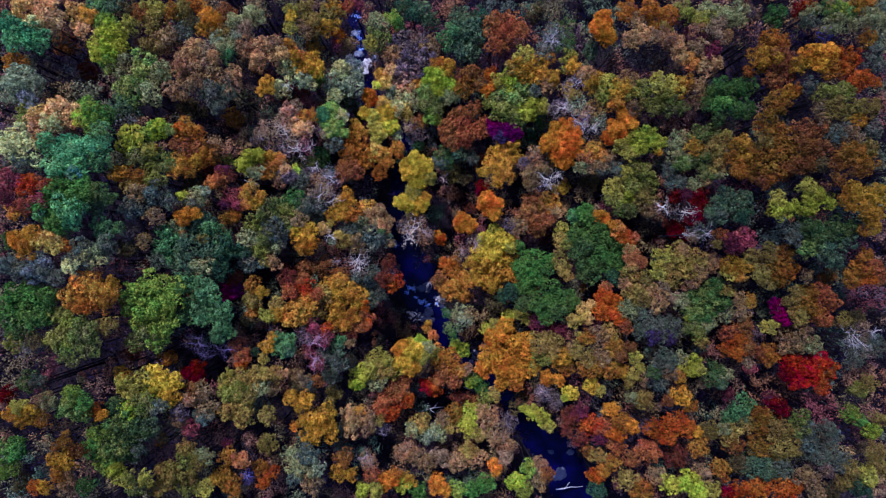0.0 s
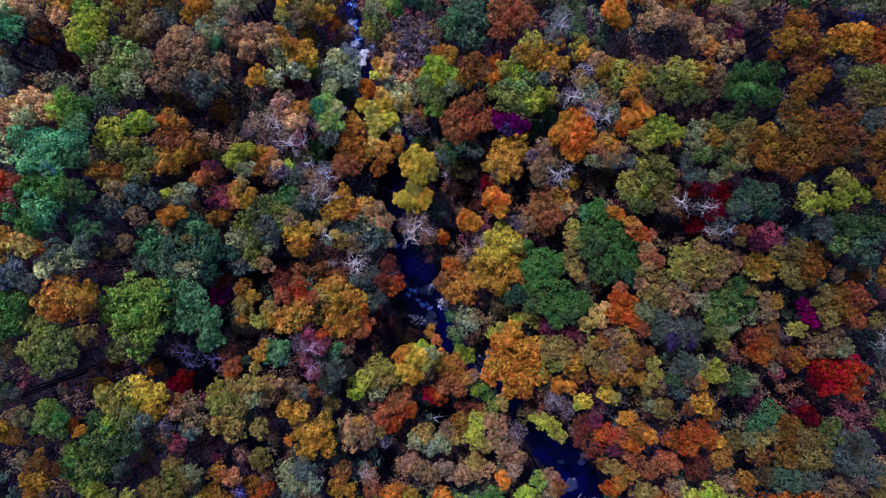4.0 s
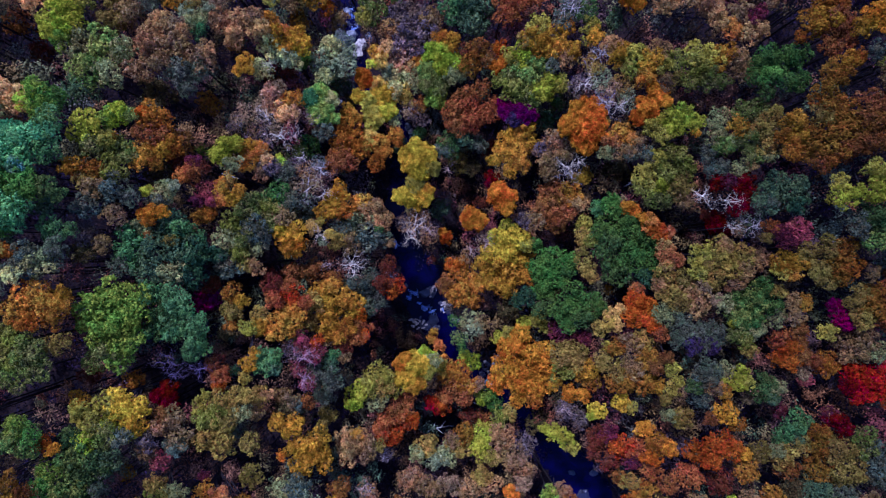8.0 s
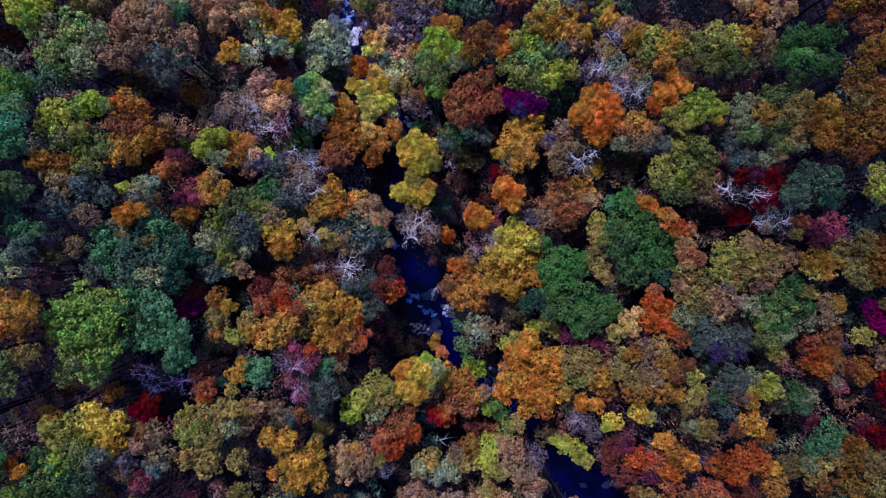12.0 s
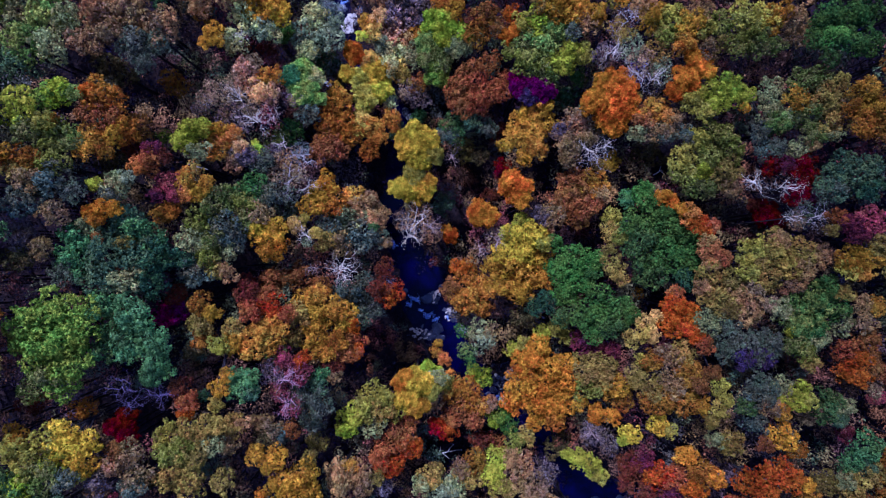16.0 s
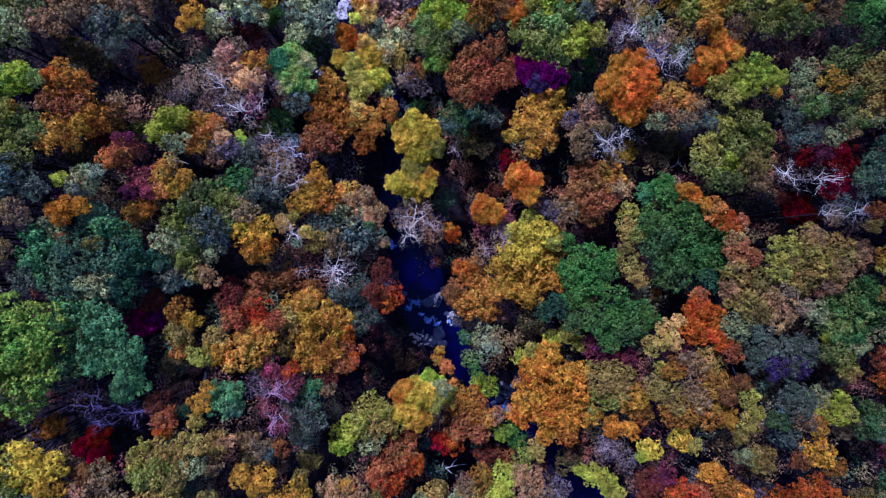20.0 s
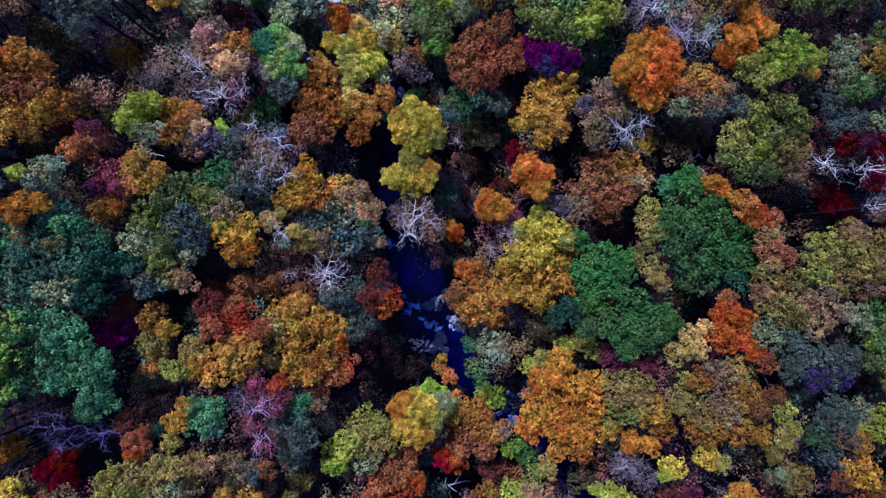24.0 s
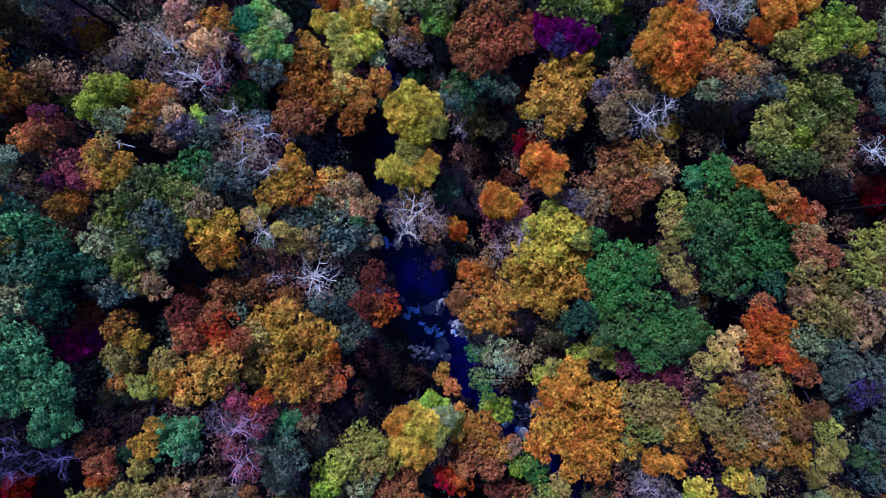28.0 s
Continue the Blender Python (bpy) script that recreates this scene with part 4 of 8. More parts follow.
bough(t, 11.7, 8.8, 20.0, 1.33, "taupe")
bough(t, 14.2, 12.1, 20.7, 1.18, "tan_mauve")
bough(t, 10.9, 11.5, 20.3, 1.08, "greymauve")
bough(t, 12.7, 12.8, 20.7, 0.94, "mauve")
t = tree(13.8, 9.1, 22.9, 2.31, "white", "bare")
t = tree(14.7, 9.4, 22.6, 1.37, "white", "bare")
t = tree(13.1, 8.2, 22.2, 1.51, "bluewhite", "bare")
t = tree(16.2, 8.3, 18.6, 1.10, "gold_brown")
bough(t, 14.9, 8.2, 18.2, 0.98, "khaki")
t = tree(18.2, 11.8, 23.0, 1.62, "rustbrown")
bough(t, 19.5, 12.7, 23.0, 1.49, "tan_orange")
bough(t, 17.5, 13.8, 22.6, 1.03, "olive")
bough(t, 17.7, 10.5, 22.3, 1.10, "sage")
bough(t, 19.7, 10.6, 22.8, 1.38, "taupe")
bough(t, 20.2, 11.9, 23.0, 1.03, "salmon")
t = tree(20.4, 9.3, 17.5, 1.75, "olive_dark")
t = tree(1.6, 10.8, 13.3, 1.60, "olive")
bough(t, 3.1, 10.1, 13.4, 1.18, "olive_dark")
t = tree(0.1, 10.0, 16.3, 1.65, "pinkwhite", "bare")
t = tree(5.5, 8.7, 13.9, 1.31, "crimson")
bough(t, 5.5, 12.7, 13.2, 1.13, "rust_dark")
t = tree(20.5, 20.5, 25.4, 1.77, "olive_yellow")
bough(t, 21.9, 19.7, 25.7, 1.54, "gold_brown")
bough(t, 23.2, 19.4, 25.7, 1.65, "olive_yellow")
bough(t, 22.9, 20.9, 25.7, 1.42, "shaded_tan")
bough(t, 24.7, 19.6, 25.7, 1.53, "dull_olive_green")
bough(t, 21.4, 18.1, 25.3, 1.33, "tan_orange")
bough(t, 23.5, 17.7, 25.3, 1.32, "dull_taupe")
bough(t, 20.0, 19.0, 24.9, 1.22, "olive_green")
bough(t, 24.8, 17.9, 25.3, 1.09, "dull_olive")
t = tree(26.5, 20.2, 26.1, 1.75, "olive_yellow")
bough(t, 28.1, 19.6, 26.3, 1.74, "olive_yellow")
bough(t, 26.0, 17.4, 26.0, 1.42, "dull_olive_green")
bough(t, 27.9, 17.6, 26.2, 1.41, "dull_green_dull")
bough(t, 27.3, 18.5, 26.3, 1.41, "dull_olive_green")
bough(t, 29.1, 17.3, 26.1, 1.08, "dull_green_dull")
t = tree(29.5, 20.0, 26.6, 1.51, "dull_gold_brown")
bough(t, 30.8, 19.5, 26.9, 1.39, "shaded_tan")
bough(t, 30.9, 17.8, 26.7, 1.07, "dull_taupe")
bough(t, 29.6, 18.4, 25.6, 1.11, "shaded_greymauve")
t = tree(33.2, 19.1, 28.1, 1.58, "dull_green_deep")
bough(t, 34.6, 18.8, 28.8, 1.66, "shaded_emerald")
bough(t, 32.0, 17.3, 27.7, 1.21, "shaded_emerald")
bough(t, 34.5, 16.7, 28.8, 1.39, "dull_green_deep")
bough(t, 32.9, 15.7, 28.0, 1.10, "shaded_emerald_dark")
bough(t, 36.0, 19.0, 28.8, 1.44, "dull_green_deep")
bough(t, 36.1, 16.7, 28.9, 1.33, "shaded_emerald")
bough(t, 32.4, 18.8, 27.8, 1.06, "shaded_emerald")
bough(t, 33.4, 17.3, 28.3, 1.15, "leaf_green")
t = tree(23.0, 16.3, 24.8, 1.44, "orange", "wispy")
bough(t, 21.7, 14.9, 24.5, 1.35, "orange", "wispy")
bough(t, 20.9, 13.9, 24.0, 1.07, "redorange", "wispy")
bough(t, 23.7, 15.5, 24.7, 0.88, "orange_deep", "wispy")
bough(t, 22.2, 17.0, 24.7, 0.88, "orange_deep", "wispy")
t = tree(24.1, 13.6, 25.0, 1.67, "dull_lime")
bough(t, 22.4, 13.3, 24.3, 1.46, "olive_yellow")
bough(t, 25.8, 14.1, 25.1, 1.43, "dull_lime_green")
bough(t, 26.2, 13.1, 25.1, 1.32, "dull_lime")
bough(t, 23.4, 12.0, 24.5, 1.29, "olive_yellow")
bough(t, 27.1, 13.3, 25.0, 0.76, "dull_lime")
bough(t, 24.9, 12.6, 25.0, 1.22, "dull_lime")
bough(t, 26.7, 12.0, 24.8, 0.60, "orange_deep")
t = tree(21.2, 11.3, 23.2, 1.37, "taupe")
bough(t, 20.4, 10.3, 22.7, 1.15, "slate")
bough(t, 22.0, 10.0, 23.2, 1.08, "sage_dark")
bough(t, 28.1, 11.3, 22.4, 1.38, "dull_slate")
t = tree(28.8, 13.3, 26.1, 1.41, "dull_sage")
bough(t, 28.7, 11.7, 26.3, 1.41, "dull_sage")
bough(t, 29.2, 10.4, 26.4, 1.51, "shaded_sagegreen")
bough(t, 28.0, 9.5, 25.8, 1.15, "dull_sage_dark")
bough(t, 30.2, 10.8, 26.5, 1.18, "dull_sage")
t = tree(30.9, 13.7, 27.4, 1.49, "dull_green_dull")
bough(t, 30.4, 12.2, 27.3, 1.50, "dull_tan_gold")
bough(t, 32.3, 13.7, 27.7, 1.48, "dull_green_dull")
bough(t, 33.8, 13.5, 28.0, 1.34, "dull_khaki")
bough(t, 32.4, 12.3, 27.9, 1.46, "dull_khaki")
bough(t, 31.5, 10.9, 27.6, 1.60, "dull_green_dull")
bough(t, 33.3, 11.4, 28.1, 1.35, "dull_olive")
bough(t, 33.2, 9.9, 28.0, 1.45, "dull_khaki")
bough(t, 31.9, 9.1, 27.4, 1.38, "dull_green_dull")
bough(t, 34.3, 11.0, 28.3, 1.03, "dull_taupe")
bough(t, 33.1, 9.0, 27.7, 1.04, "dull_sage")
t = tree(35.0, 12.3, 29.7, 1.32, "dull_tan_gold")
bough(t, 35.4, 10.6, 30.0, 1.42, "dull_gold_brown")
bough(t, 34.8, 9.3, 29.8, 1.33, "dull_obrown")
bough(t, 33.9, 10.9, 29.4, 1.01, "dull_obrown")
bough(t, 35.7, 9.0, 29.8, 1.21, "dull_brown_olive")
t = tree(28.3, 8.1, 25.8, 1.32, "dull_sage_dark")
bough(t, 30.6, 7.8, 26.6, 1.45, "dull_sage")
bough(t, 31.8, 8.2, 26.6, 0.79, "shaded_tan")
bough(t, 29.2, 8.2, 26.3, 0.97, "dull_slate")
t = tree(28.8, 7.0, 25.9, 1.43, "dull_crimson")
bough(t, 31.1, 6.6, 26.7, 1.29, "dull_crimson")
bough(t, 29.8, 6.6, 26.3, 1.08, "dull_wine")
bough(t, 31.2, 5.3, 26.7, 1.40, "dull_crimson")
bough(t, 30.9, 4.0, 26.3, 1.24, "dull_crimson")
bough(t, 32.1, 3.7, 26.3, 0.86, "dull_wine")
t = tree(24.9, 9.8, 24.1, 1.80, "dull_olive_green")
bough(t, 23.1, 9.5, 23.6, 1.47, "olive_yellow")
bough(t, 24.1, 8.1, 24.1, 1.93, "dull_olive_green")
bough(t, 26.0, 8.5, 24.3, 1.56, "dull_olive_green")
bough(t, 21.9, 7.8, 23.3, 1.37, "olive_yellow")
bough(t, 22.6, 6.3, 23.5, 1.84, "olive_green")
bough(t, 25.5, 6.4, 24.1, 1.80, "dull_olive")
bough(t, 23.6, 5.0, 23.4, 1.54, "dull_green_dull")
bough(t, 26.1, 4.9, 23.7, 1.23, "dull_taupe")
bough(t, 23.8, 6.6, 23.8, 1.48, "dull_lime")
t = tree(33.9, 6.2, 28.6, 1.34, "dull_bluegreen")
bough(t, 33.3, 4.7, 28.4, 1.72, "dull_bluegreen")
bough(t, 35.1, 5.2, 29.0, 1.71, "dull_bluegreen")
bough(t, 35.5, 3.9, 28.8, 1.23, "shaded_teal_dark")
bough(t, 32.9, 4.1, 28.0, 1.38, "dull_slate")
bough(t, 35.6, 6.0, 29.0, 1.12, "dull_bluegreen")
t = tree(-33.1, 6.2, 32.7, 2.20, "sage_dark")
bough(t, -31.6, 5.6, 31.7, 1.18, "slate")
bough(t, -35.0, 4.9, 33.2, 1.60, "sage_dark")
bough(t, -32.7, 3.9, 32.3, 1.34, "taupe")
bough(t, -34.2, 6.4, 32.8, 1.33, "taupe")
t = tree(-30.4, 6.2, 29.5, 0.71, "lime")
bough(t, -29.1, 6.2, 29.6, 1.44, "sage")
bough(t, -28.1, 6.8, 28.9, 0.88, "sage_pale")
bough(t, -29.2, 5.2, 29.4, 1.02, "slate")
t = tree(-29.8, 4.0, 30.3, 1.01, "gold_deep")
bough(t, -30.6, 3.9, 30.4, 0.80, "orange_deep")
bough(t, -28.7, 4.1, 29.8, 0.86, "orange_deep")
bough(t, -30.0, 3.2, 30.2, 0.75, "obrown")
t = tree(-29.0, 2.7, 29.5, 2.16, "bluegreen")
bough(t, -27.4, 2.1, 29.1, 1.98, "teal")
bough(t, -31.8, 1.8, 30.3, 1.78, "teal")
bough(t, -29.9, 0.3, 30.2, 2.35, "bluegreen")
bough(t, -27.7, 0.1, 29.4, 2.18, "bluegreen")
bough(t, -26.2, 0.1, 29.0, 1.88, "teal_dark")
bough(t, -32.1, -0.1, 30.5, 1.67, "teal")
bough(t, -33.1, -1.1, 30.4, 1.44, "slate")
bough(t, -28.7, -2.1, 29.3, 1.54, "sage")
bough(t, -26.6, -2.2, 28.9, 1.71, "teal_dark")
bough(t, -30.6, -1.6, 30.2, 1.50, "bluegreen")
bough(t, -30.3, 1.8, 29.7, 0.70, "rustbrown")
bough(t, -31.0, 2.7, 29.8, 1.20, "sage")
bough(t, -28.3, 1.2, 29.1, 0.82, "olive")
t = tree(-34.4, 0.9, 31.1, 1.17, "taupe")
bough(t, -35.9, 1.9, 31.2, 1.38, "greymauve")
bough(t, -36.4, 0.0, 31.2, 1.27, "olive_dark")
t = tree(-25.5, 6.2, 27.3, 1.38, "pinkwine")
bough(t, -26.4, 5.4, 27.3, 0.89, "wine")
bough(t, -24.8, 5.3, 27.0, 0.85, "pinkwine")
t = tree(-26.3, 3.9, 26.7, 1.12, "brown_olive")
bough(t, -25.4, 4.1, 26.5, 0.96, "obrown")
t = tree(-23.9, 6.8, 27.0, 1.23, "tan_orange")
bough(t, -23.0, 5.6, 26.7, 1.18, "gold_brown")
bough(t, -24.2, 5.3, 26.9, 0.90, "salmon")
bough(t, -23.3, 7.6, 26.5, 1.08, "khaki")
bough(t, -22.2, 6.3, 26.5, 0.97, "tan_gold")
t = tree(-22.0, 4.5, 26.4, 1.74, "green_dull")
bough(t, -23.0, 2.8, 27.0, 1.61, "olive_green")
bough(t, -22.1, 1.1, 27.0, 1.84, "green_dull")
bough(t, -23.7, 1.3, 27.2, 1.33, "sage")
bough(t, -23.1, -1.2, 27.0, 1.70, "sage_dark")
bough(t, -21.2, 2.4, 26.6, 1.74, "sage_dark")
bough(t, -24.2, -0.4, 27.1, 1.16, "teal_dark")
bough(t, -22.3, -0.2, 27.0, 1.28, "olive_green")
t = tree(-21.6, -1.3, 26.6, 1.23, "khaki")
bough(t, -20.7, -1.6, 26.3, 1.08, "tan")
t = tree(-27.3, -5.5, 24.7, 1.44, "magenta")
bough(t, -25.9, -5.1, 24.5, 1.11, "purple")
t = tree(-23.6, -4.5, 26.1, 1.41, "brown_olive")
bough(t, -22.3, -5.3, 25.6, 0.98, "gold_brown")
bough(t, -23.4, -6.4, 26.0, 1.19, "olive")
bough(t, -25.8, -3.5, 25.0, 1.11, "rust_dark")
t = tree(-33.8, -4.5, 32.5, 1.99, "green")
bough(t, -34.9, -5.2, 33.0, 1.79, "green")
bough(t, -32.5, -4.6, 31.9, 1.66, "green")
bough(t, -30.9, -4.8, 31.5, 1.58, "green")
bough(t, -34.5, -7.1, 32.8, 2.19, "green")
bough(t, -32.6, -6.9, 32.5, 2.04, "green")
bough(t, -32.2, -8.3, 32.0, 2.08, "green")
bough(t, -33.7, -8.9, 32.3, 2.00, "green_dull")
bough(t, -33.0, -10.2, 31.7, 1.66, "green")
bough(t, -34.8, -10.6, 32.0, 1.24, "green_dull")
bough(t, -31.3, -6.5, 31.8, 1.68, "green")
t = tree(-30.4, -4.1, 30.2, 1.60, "teal")
bough(t, -28.3, -4.8, 29.6, 1.75, "mint")
bough(t, -27.3, -5.7, 29.3, 1.34, "teal")
bough(t, -30.0, -7.4, 29.9, 1.52, "green_teal")
bough(t, -28.4, -6.9, 29.7, 1.74, "mint")
bough(t, -28.0, -8.1, 29.4, 1.17, "teal")
bough(t, -29.2, -5.9, 29.9, 1.42, "green_teal")
t = tree(-25.9, -7.3, 28.9, 1.45, "mint")
bough(t, -26.2, -8.9, 29.3, 1.44, "mint")
bough(t, -26.6, -10.3, 28.9, 1.19, "mint")
bough(t, -25.4, -9.7, 28.8, 0.93, "teal")
t = tree(-20.9, 5.4, 24.9, 1.32, "green_dull")
bough(t, -19.1, 6.3, 24.2, 1.58, "green_deep")
bough(t, -17.6, 5.4, 23.9, 1.59, "sage_dark")
bough(t, -18.3, 3.8, 24.1, 1.46, "taupe")
bough(t, -19.8, 4.9, 24.5, 1.23, "olive_green")
t = tree(-16.5, 5.9, 22.1, 1.65, "slate", "sparse")
bough(t, -17.4, 7.4, 22.3, 1.42, "mauve", "sparse")
bough(t, -15.5, 7.2, 21.5, 1.36, "mauve", "sparse")
t = tree(-15.7, 7.3, 23.1, 2.38, "bluewhite", "bare")
t = tree(-14.2, 6.6, 22.3, 1.71, "white", "bare")
t = tree(-16.7, 4.1, 19.0, 1.46, "slate")
t = tree(-20.6, 1.5, 25.4, 1.53, "sage_dark")
bough(t, -19.9, 3.0, 24.9, 1.55, "green_dull")
bough(t, -20.8, 0.0, 25.6, 1.18, "sage")
t = tree(-18.0, 1.5, 24.1, 1.45, "gold")
bough(t, -17.1, 2.0, 23.9, 1.47, "gold")
bough(t, -16.8, 0.7, 23.4, 1.43, "gold_deep")
bough(t, -17.8, 0.2, 23.7, 1.13, "gold_brown")
bough(t, -18.6, 2.3, 24.0, 0.89, "yellow_gold")
t = tree(-13.2, 5.9, 20.6, 1.74, "gold_brown")
bough(t, -12.7, 7.0, 20.1, 1.20, "orange_deep")
bough(t, -14.1, 4.5, 20.9, 1.60, "gold_brown")
bough(t, -12.2, 4.8, 20.2, 1.51, "obrown")
bough(t, -13.1, 4.5, 20.5, 1.44, "obrown")
t = tree(-15.3, 2.5, 22.0, 0.87, "cream")
bough(t, -14.7, 3.2, 21.6, 0.64, "khaki_gold")
bough(t, -13.6, 1.8, 21.4, 0.83, "khaki_gold")
bough(t, -14.4, 1.1, 21.7, 0.67, "sage_pale", "sparse")
bough(t, -15.6, 3.1, 21.9, 0.52, "cream")
t = tree(-14.6, 1.7, 23.3, 1.47, "white", "bare")
t = tree(-10.5, 5.7, 18.2, 1.42, "tan_orange")
bough(t, -9.4, 4.5, 18.2, 1.81, "tan")
bough(t, -8.2, 3.3, 17.8, 1.50, "tan")
bough(t, -8.8, 5.4, 17.8, 1.12, "tan_mauve")
t = tree(-11.1, 3.4, 19.1, 1.84, "sage")
bough(t, -12.6, 2.4, 19.8, 1.55, "sage_dark")
bough(t, -10.4, 1.3, 19.4, 2.22, "sage_dark")
bough(t, -8.2, 1.2, 18.2, 1.50, "slate")
bough(t, -12.9, 1.1, 20.0, 1.37, "khaki")
bough(t, -11.6, 0.9, 19.5, 1.57, "taupe")
bough(t, -8.3, 2.5, 18.1, 0.68, "teal")
bough(t, -7.1, 0.7, 17.6, 0.81, "taupe")
t = tree(-11.2, -1.6, 23.0, 2.31, "white", "bare")
t = tree(-10.9, -2.2, 22.7, 1.61, "white", "bare")
t = tree(-13.6, -1.6, 23.2, 1.12, "pinkwhite", "bare")
t = tree(-17.9, -2.8, 21.5, 1.93, "rustbrown")
bough(t, -15.4, -2.4, 20.6, 1.56, "rustbrown")
bough(t, -13.8, -3.6, 20.0, 1.33, "brown")
bough(t, -20.2, -3.0, 21.3, 1.28, "rust_dark")
t = tree(-7.1, -3.3, 17.9, 1.44, "rust_dark", "sparse")
bough(t, -6.8, -4.4, 17.9, 1.50, "red_rust")
bough(t, -7.5, -1.9, 17.9, 1.24, "rust_dark")
bough(t, -8.0, -4.1, 18.3, 1.23, "rust_dark")
t = tree(-10.0, -3.8, 17.5, 1.75, "sage_dark")
bough(t, -9.9, -7.0, 15.9, 1.56, "slate")
bough(t, -12.0, -4.1, 17.9, 1.47, "sage_dark")
bough(t, -9.4, -5.7, 16.3, 1.42, "slate")
t = tree(-18.9, -3.9, 25.7, 1.47, "rust_dark")
bough(t, -17.2, -4.9, 25.5, 1.78, "red_rust")
bough(t, -18.9, -5.2, 25.8, 1.37, "rust")
bough(t, -16.0, -5.8, 25.0, 1.22, "rust")
bough(t, -16.9, -6.6, 25.3, 1.50, "tan_orange")
bough(t, -18.3, -7.1, 25.8, 1.42, "tan_orange")
bough(t, -17.4, -3.9, 25.2, 0.99, "rust")
bough(t, -20.2, -7.0, 26.1, 1.23, "khaki")
t = tree(-14.4, -4.7, 22.9, 1.54, "gold_brown")
bough(t, -15.1, -5.8, 23.4, 1.52, "khaki")
bough(t, -13.4, -6.2, 22.9, 1.85, "gold_brown")
bough(t, -11.3, -6.3, 22.0, 1.77, "gold_brown")
bough(t, -11.9, -5.4, 22.2, 1.46, "tan_gold")
bough(t, -13.4, -4.2, 22.5, 1.15, "tan_orange")
bough(t, -13.4, -8.2, 23.2, 1.71, "gold_brown")
bough(t, -12.7, -9.6, 22.7, 1.49, "tan_gold")
bough(t, -11.8, -8.7, 22.4, 1.51, "obrown")
bough(t, -10.2, -7.2, 21.1, 0.95, "redorange")
bough(t, -15.4, -8.1, 23.3, 1.12, "khaki")
t = tree(-10.3, -8.9, 21.0, 1.37, "rust")
bough(t, -10.9, -10.1, 21.5, 1.35, "rust")
bough(t, -12.1, -10.9, 21.7, 1.10, "rust_dark")
bough(t, -10.0, -9.9, 20.9, 0.89, "redorange")
t = tree(-4.5, 6.5, 17.4, 1.70, "yellow", "wispy")
bough(t, -3.3, 6.2, 17.1, 1.58, "yellow_gold", "wispy")
bough(t, -5.7, 6.3, 17.3, 1.12, "yellow", "wispy")
bough(t, -3.9, 7.6, 17.2, 1.39, "olive_yellow", "wispy")
bough(t, -2.4, 7.1, 16.8, 0.95, "gold", "wispy")
t = tree(-4.1, 3.2, 15.6, 2.29, "tan_mauve", "sparse")
bough(t, -2.5, 1.9, 15.0, 1.37, "tan_mauve", "sparse")
bough(t, -5.3, 3.4, 15.4, 1.13, "greymauve", "sparse")
t = tree(-4.0, 2.9, 18.1, 2.74, "white", "bare")
t = tree(-4.8, 1.4, 17.9, 1.98, "white", "bare")
t = tree(-2.6, 2.4, 17.5, 1.62, "pinkwhite", "bare")
t = tree(-1.0, 5.0, 11.3, 1.50, "bluegreen")
bough(t, -0.0, 6.4, 11.1, 1.21, "greymauve", "sparse")
t = tree(-0.3, 1.5, 12.0, 0.94, "redorange", "wispy")
bough(t, -0.9, 2.2, 12.0, 0.60, "orange_deep", "wispy")
t = tree(-2.3, -1.5, 11.2, 0.66, "rust_dark", "sparse")
t = tree(6.3, 6.2, 19.0, 1.72, "orange", "wispy")
bough(t, 5.8, 6.6, 18.5, 1.11, "orange", "wispy")
bough(t, 6.8, 4.8, 18.7, 1.23, "orange_deep", "wispy")
bough(t, 7.2, 6.0, 18.9, 1.04, "orange", "wispy")
t = tree(2.7, 3.8, 17.1, 1.57, "orange", "wispy")
bough(t, 3.7, 3.3, 16.9, 1.26, "orange", "wispy")
bough(t, 2.4, 3.0, 16.8, 0.81, "orange_deep", "wispy")
t = tree(5.5, 7.9, 13.4, 0.99, "rust_dark", "sparse")
bough(t, 4.3, 5.8, 12.4, 1.01, "rust_dark")
t = tree(12.4, 6.2, 19.0, 1.84, "rustbrown")
bough(t, 14.2, 5.8, 19.3, 1.82, "tan_orange")
bough(t, 11.3, 4.8, 18.7, 1.86, "rustbrown")
bough(t, 13.5, 3.8, 19.2, 1.83, "rustbrown")
bough(t, 15.1, 4.9, 19.2, 1.39, "tan")
bough(t, 10.5, 3.4, 18.1, 1.43, "taupe")
bough(t, 12.5, 2.7, 18.4, 1.23, "brown")
bough(t, 12.7, 5.0, 19.0, 1.72, "rustbrown")
bough(t, 9.1, 3.1, 17.6, 1.13, "greymauve")
t = tree(17.9, 4.6, 21.4, 1.42, "leaf_green")
bough(t, 18.9, 4.3, 21.4, 1.35, "leaf_green")
bough(t, 16.9, 4.3, 20.8, 1.01, "teal")
bough(t, 18.5, 5.3, 21.3, 0.94, "leaf_green")
t = tree(20.4, 4.3, 21.7, 1.17, "gold_deep")
bough(t, 21.1, 3.8, 21.6, 0.81, "orange")
bough(t, 19.9, 4.5, 21.4, 0.70, "gold")
t = tree(19.0, 2.2, 21.5, 2.25, "emerald")
bough(t, 20.9, 1.0, 22.2, 2.47, "emerald")
bough(t, 18.4, -0.0, 21.5, 2.14, "emerald_dark")
bough(t, 20.9, -1.7, 22.1, 2.35, "emerald")
bough(t, 22.6, 0.4, 22.3, 2.09, "emerald")
bough(t, 19.3, -2.8, 21.6, 1.94, "emerald_dark")
bough(t, 22.7, -1.9, 22.2, 1.73, "emerald")
bough(t, 22.0, -3.4, 21.9, 1.50, "teal_dark")
bough(t, 17.4, 1.7, 20.8, 1.43, "emerald")
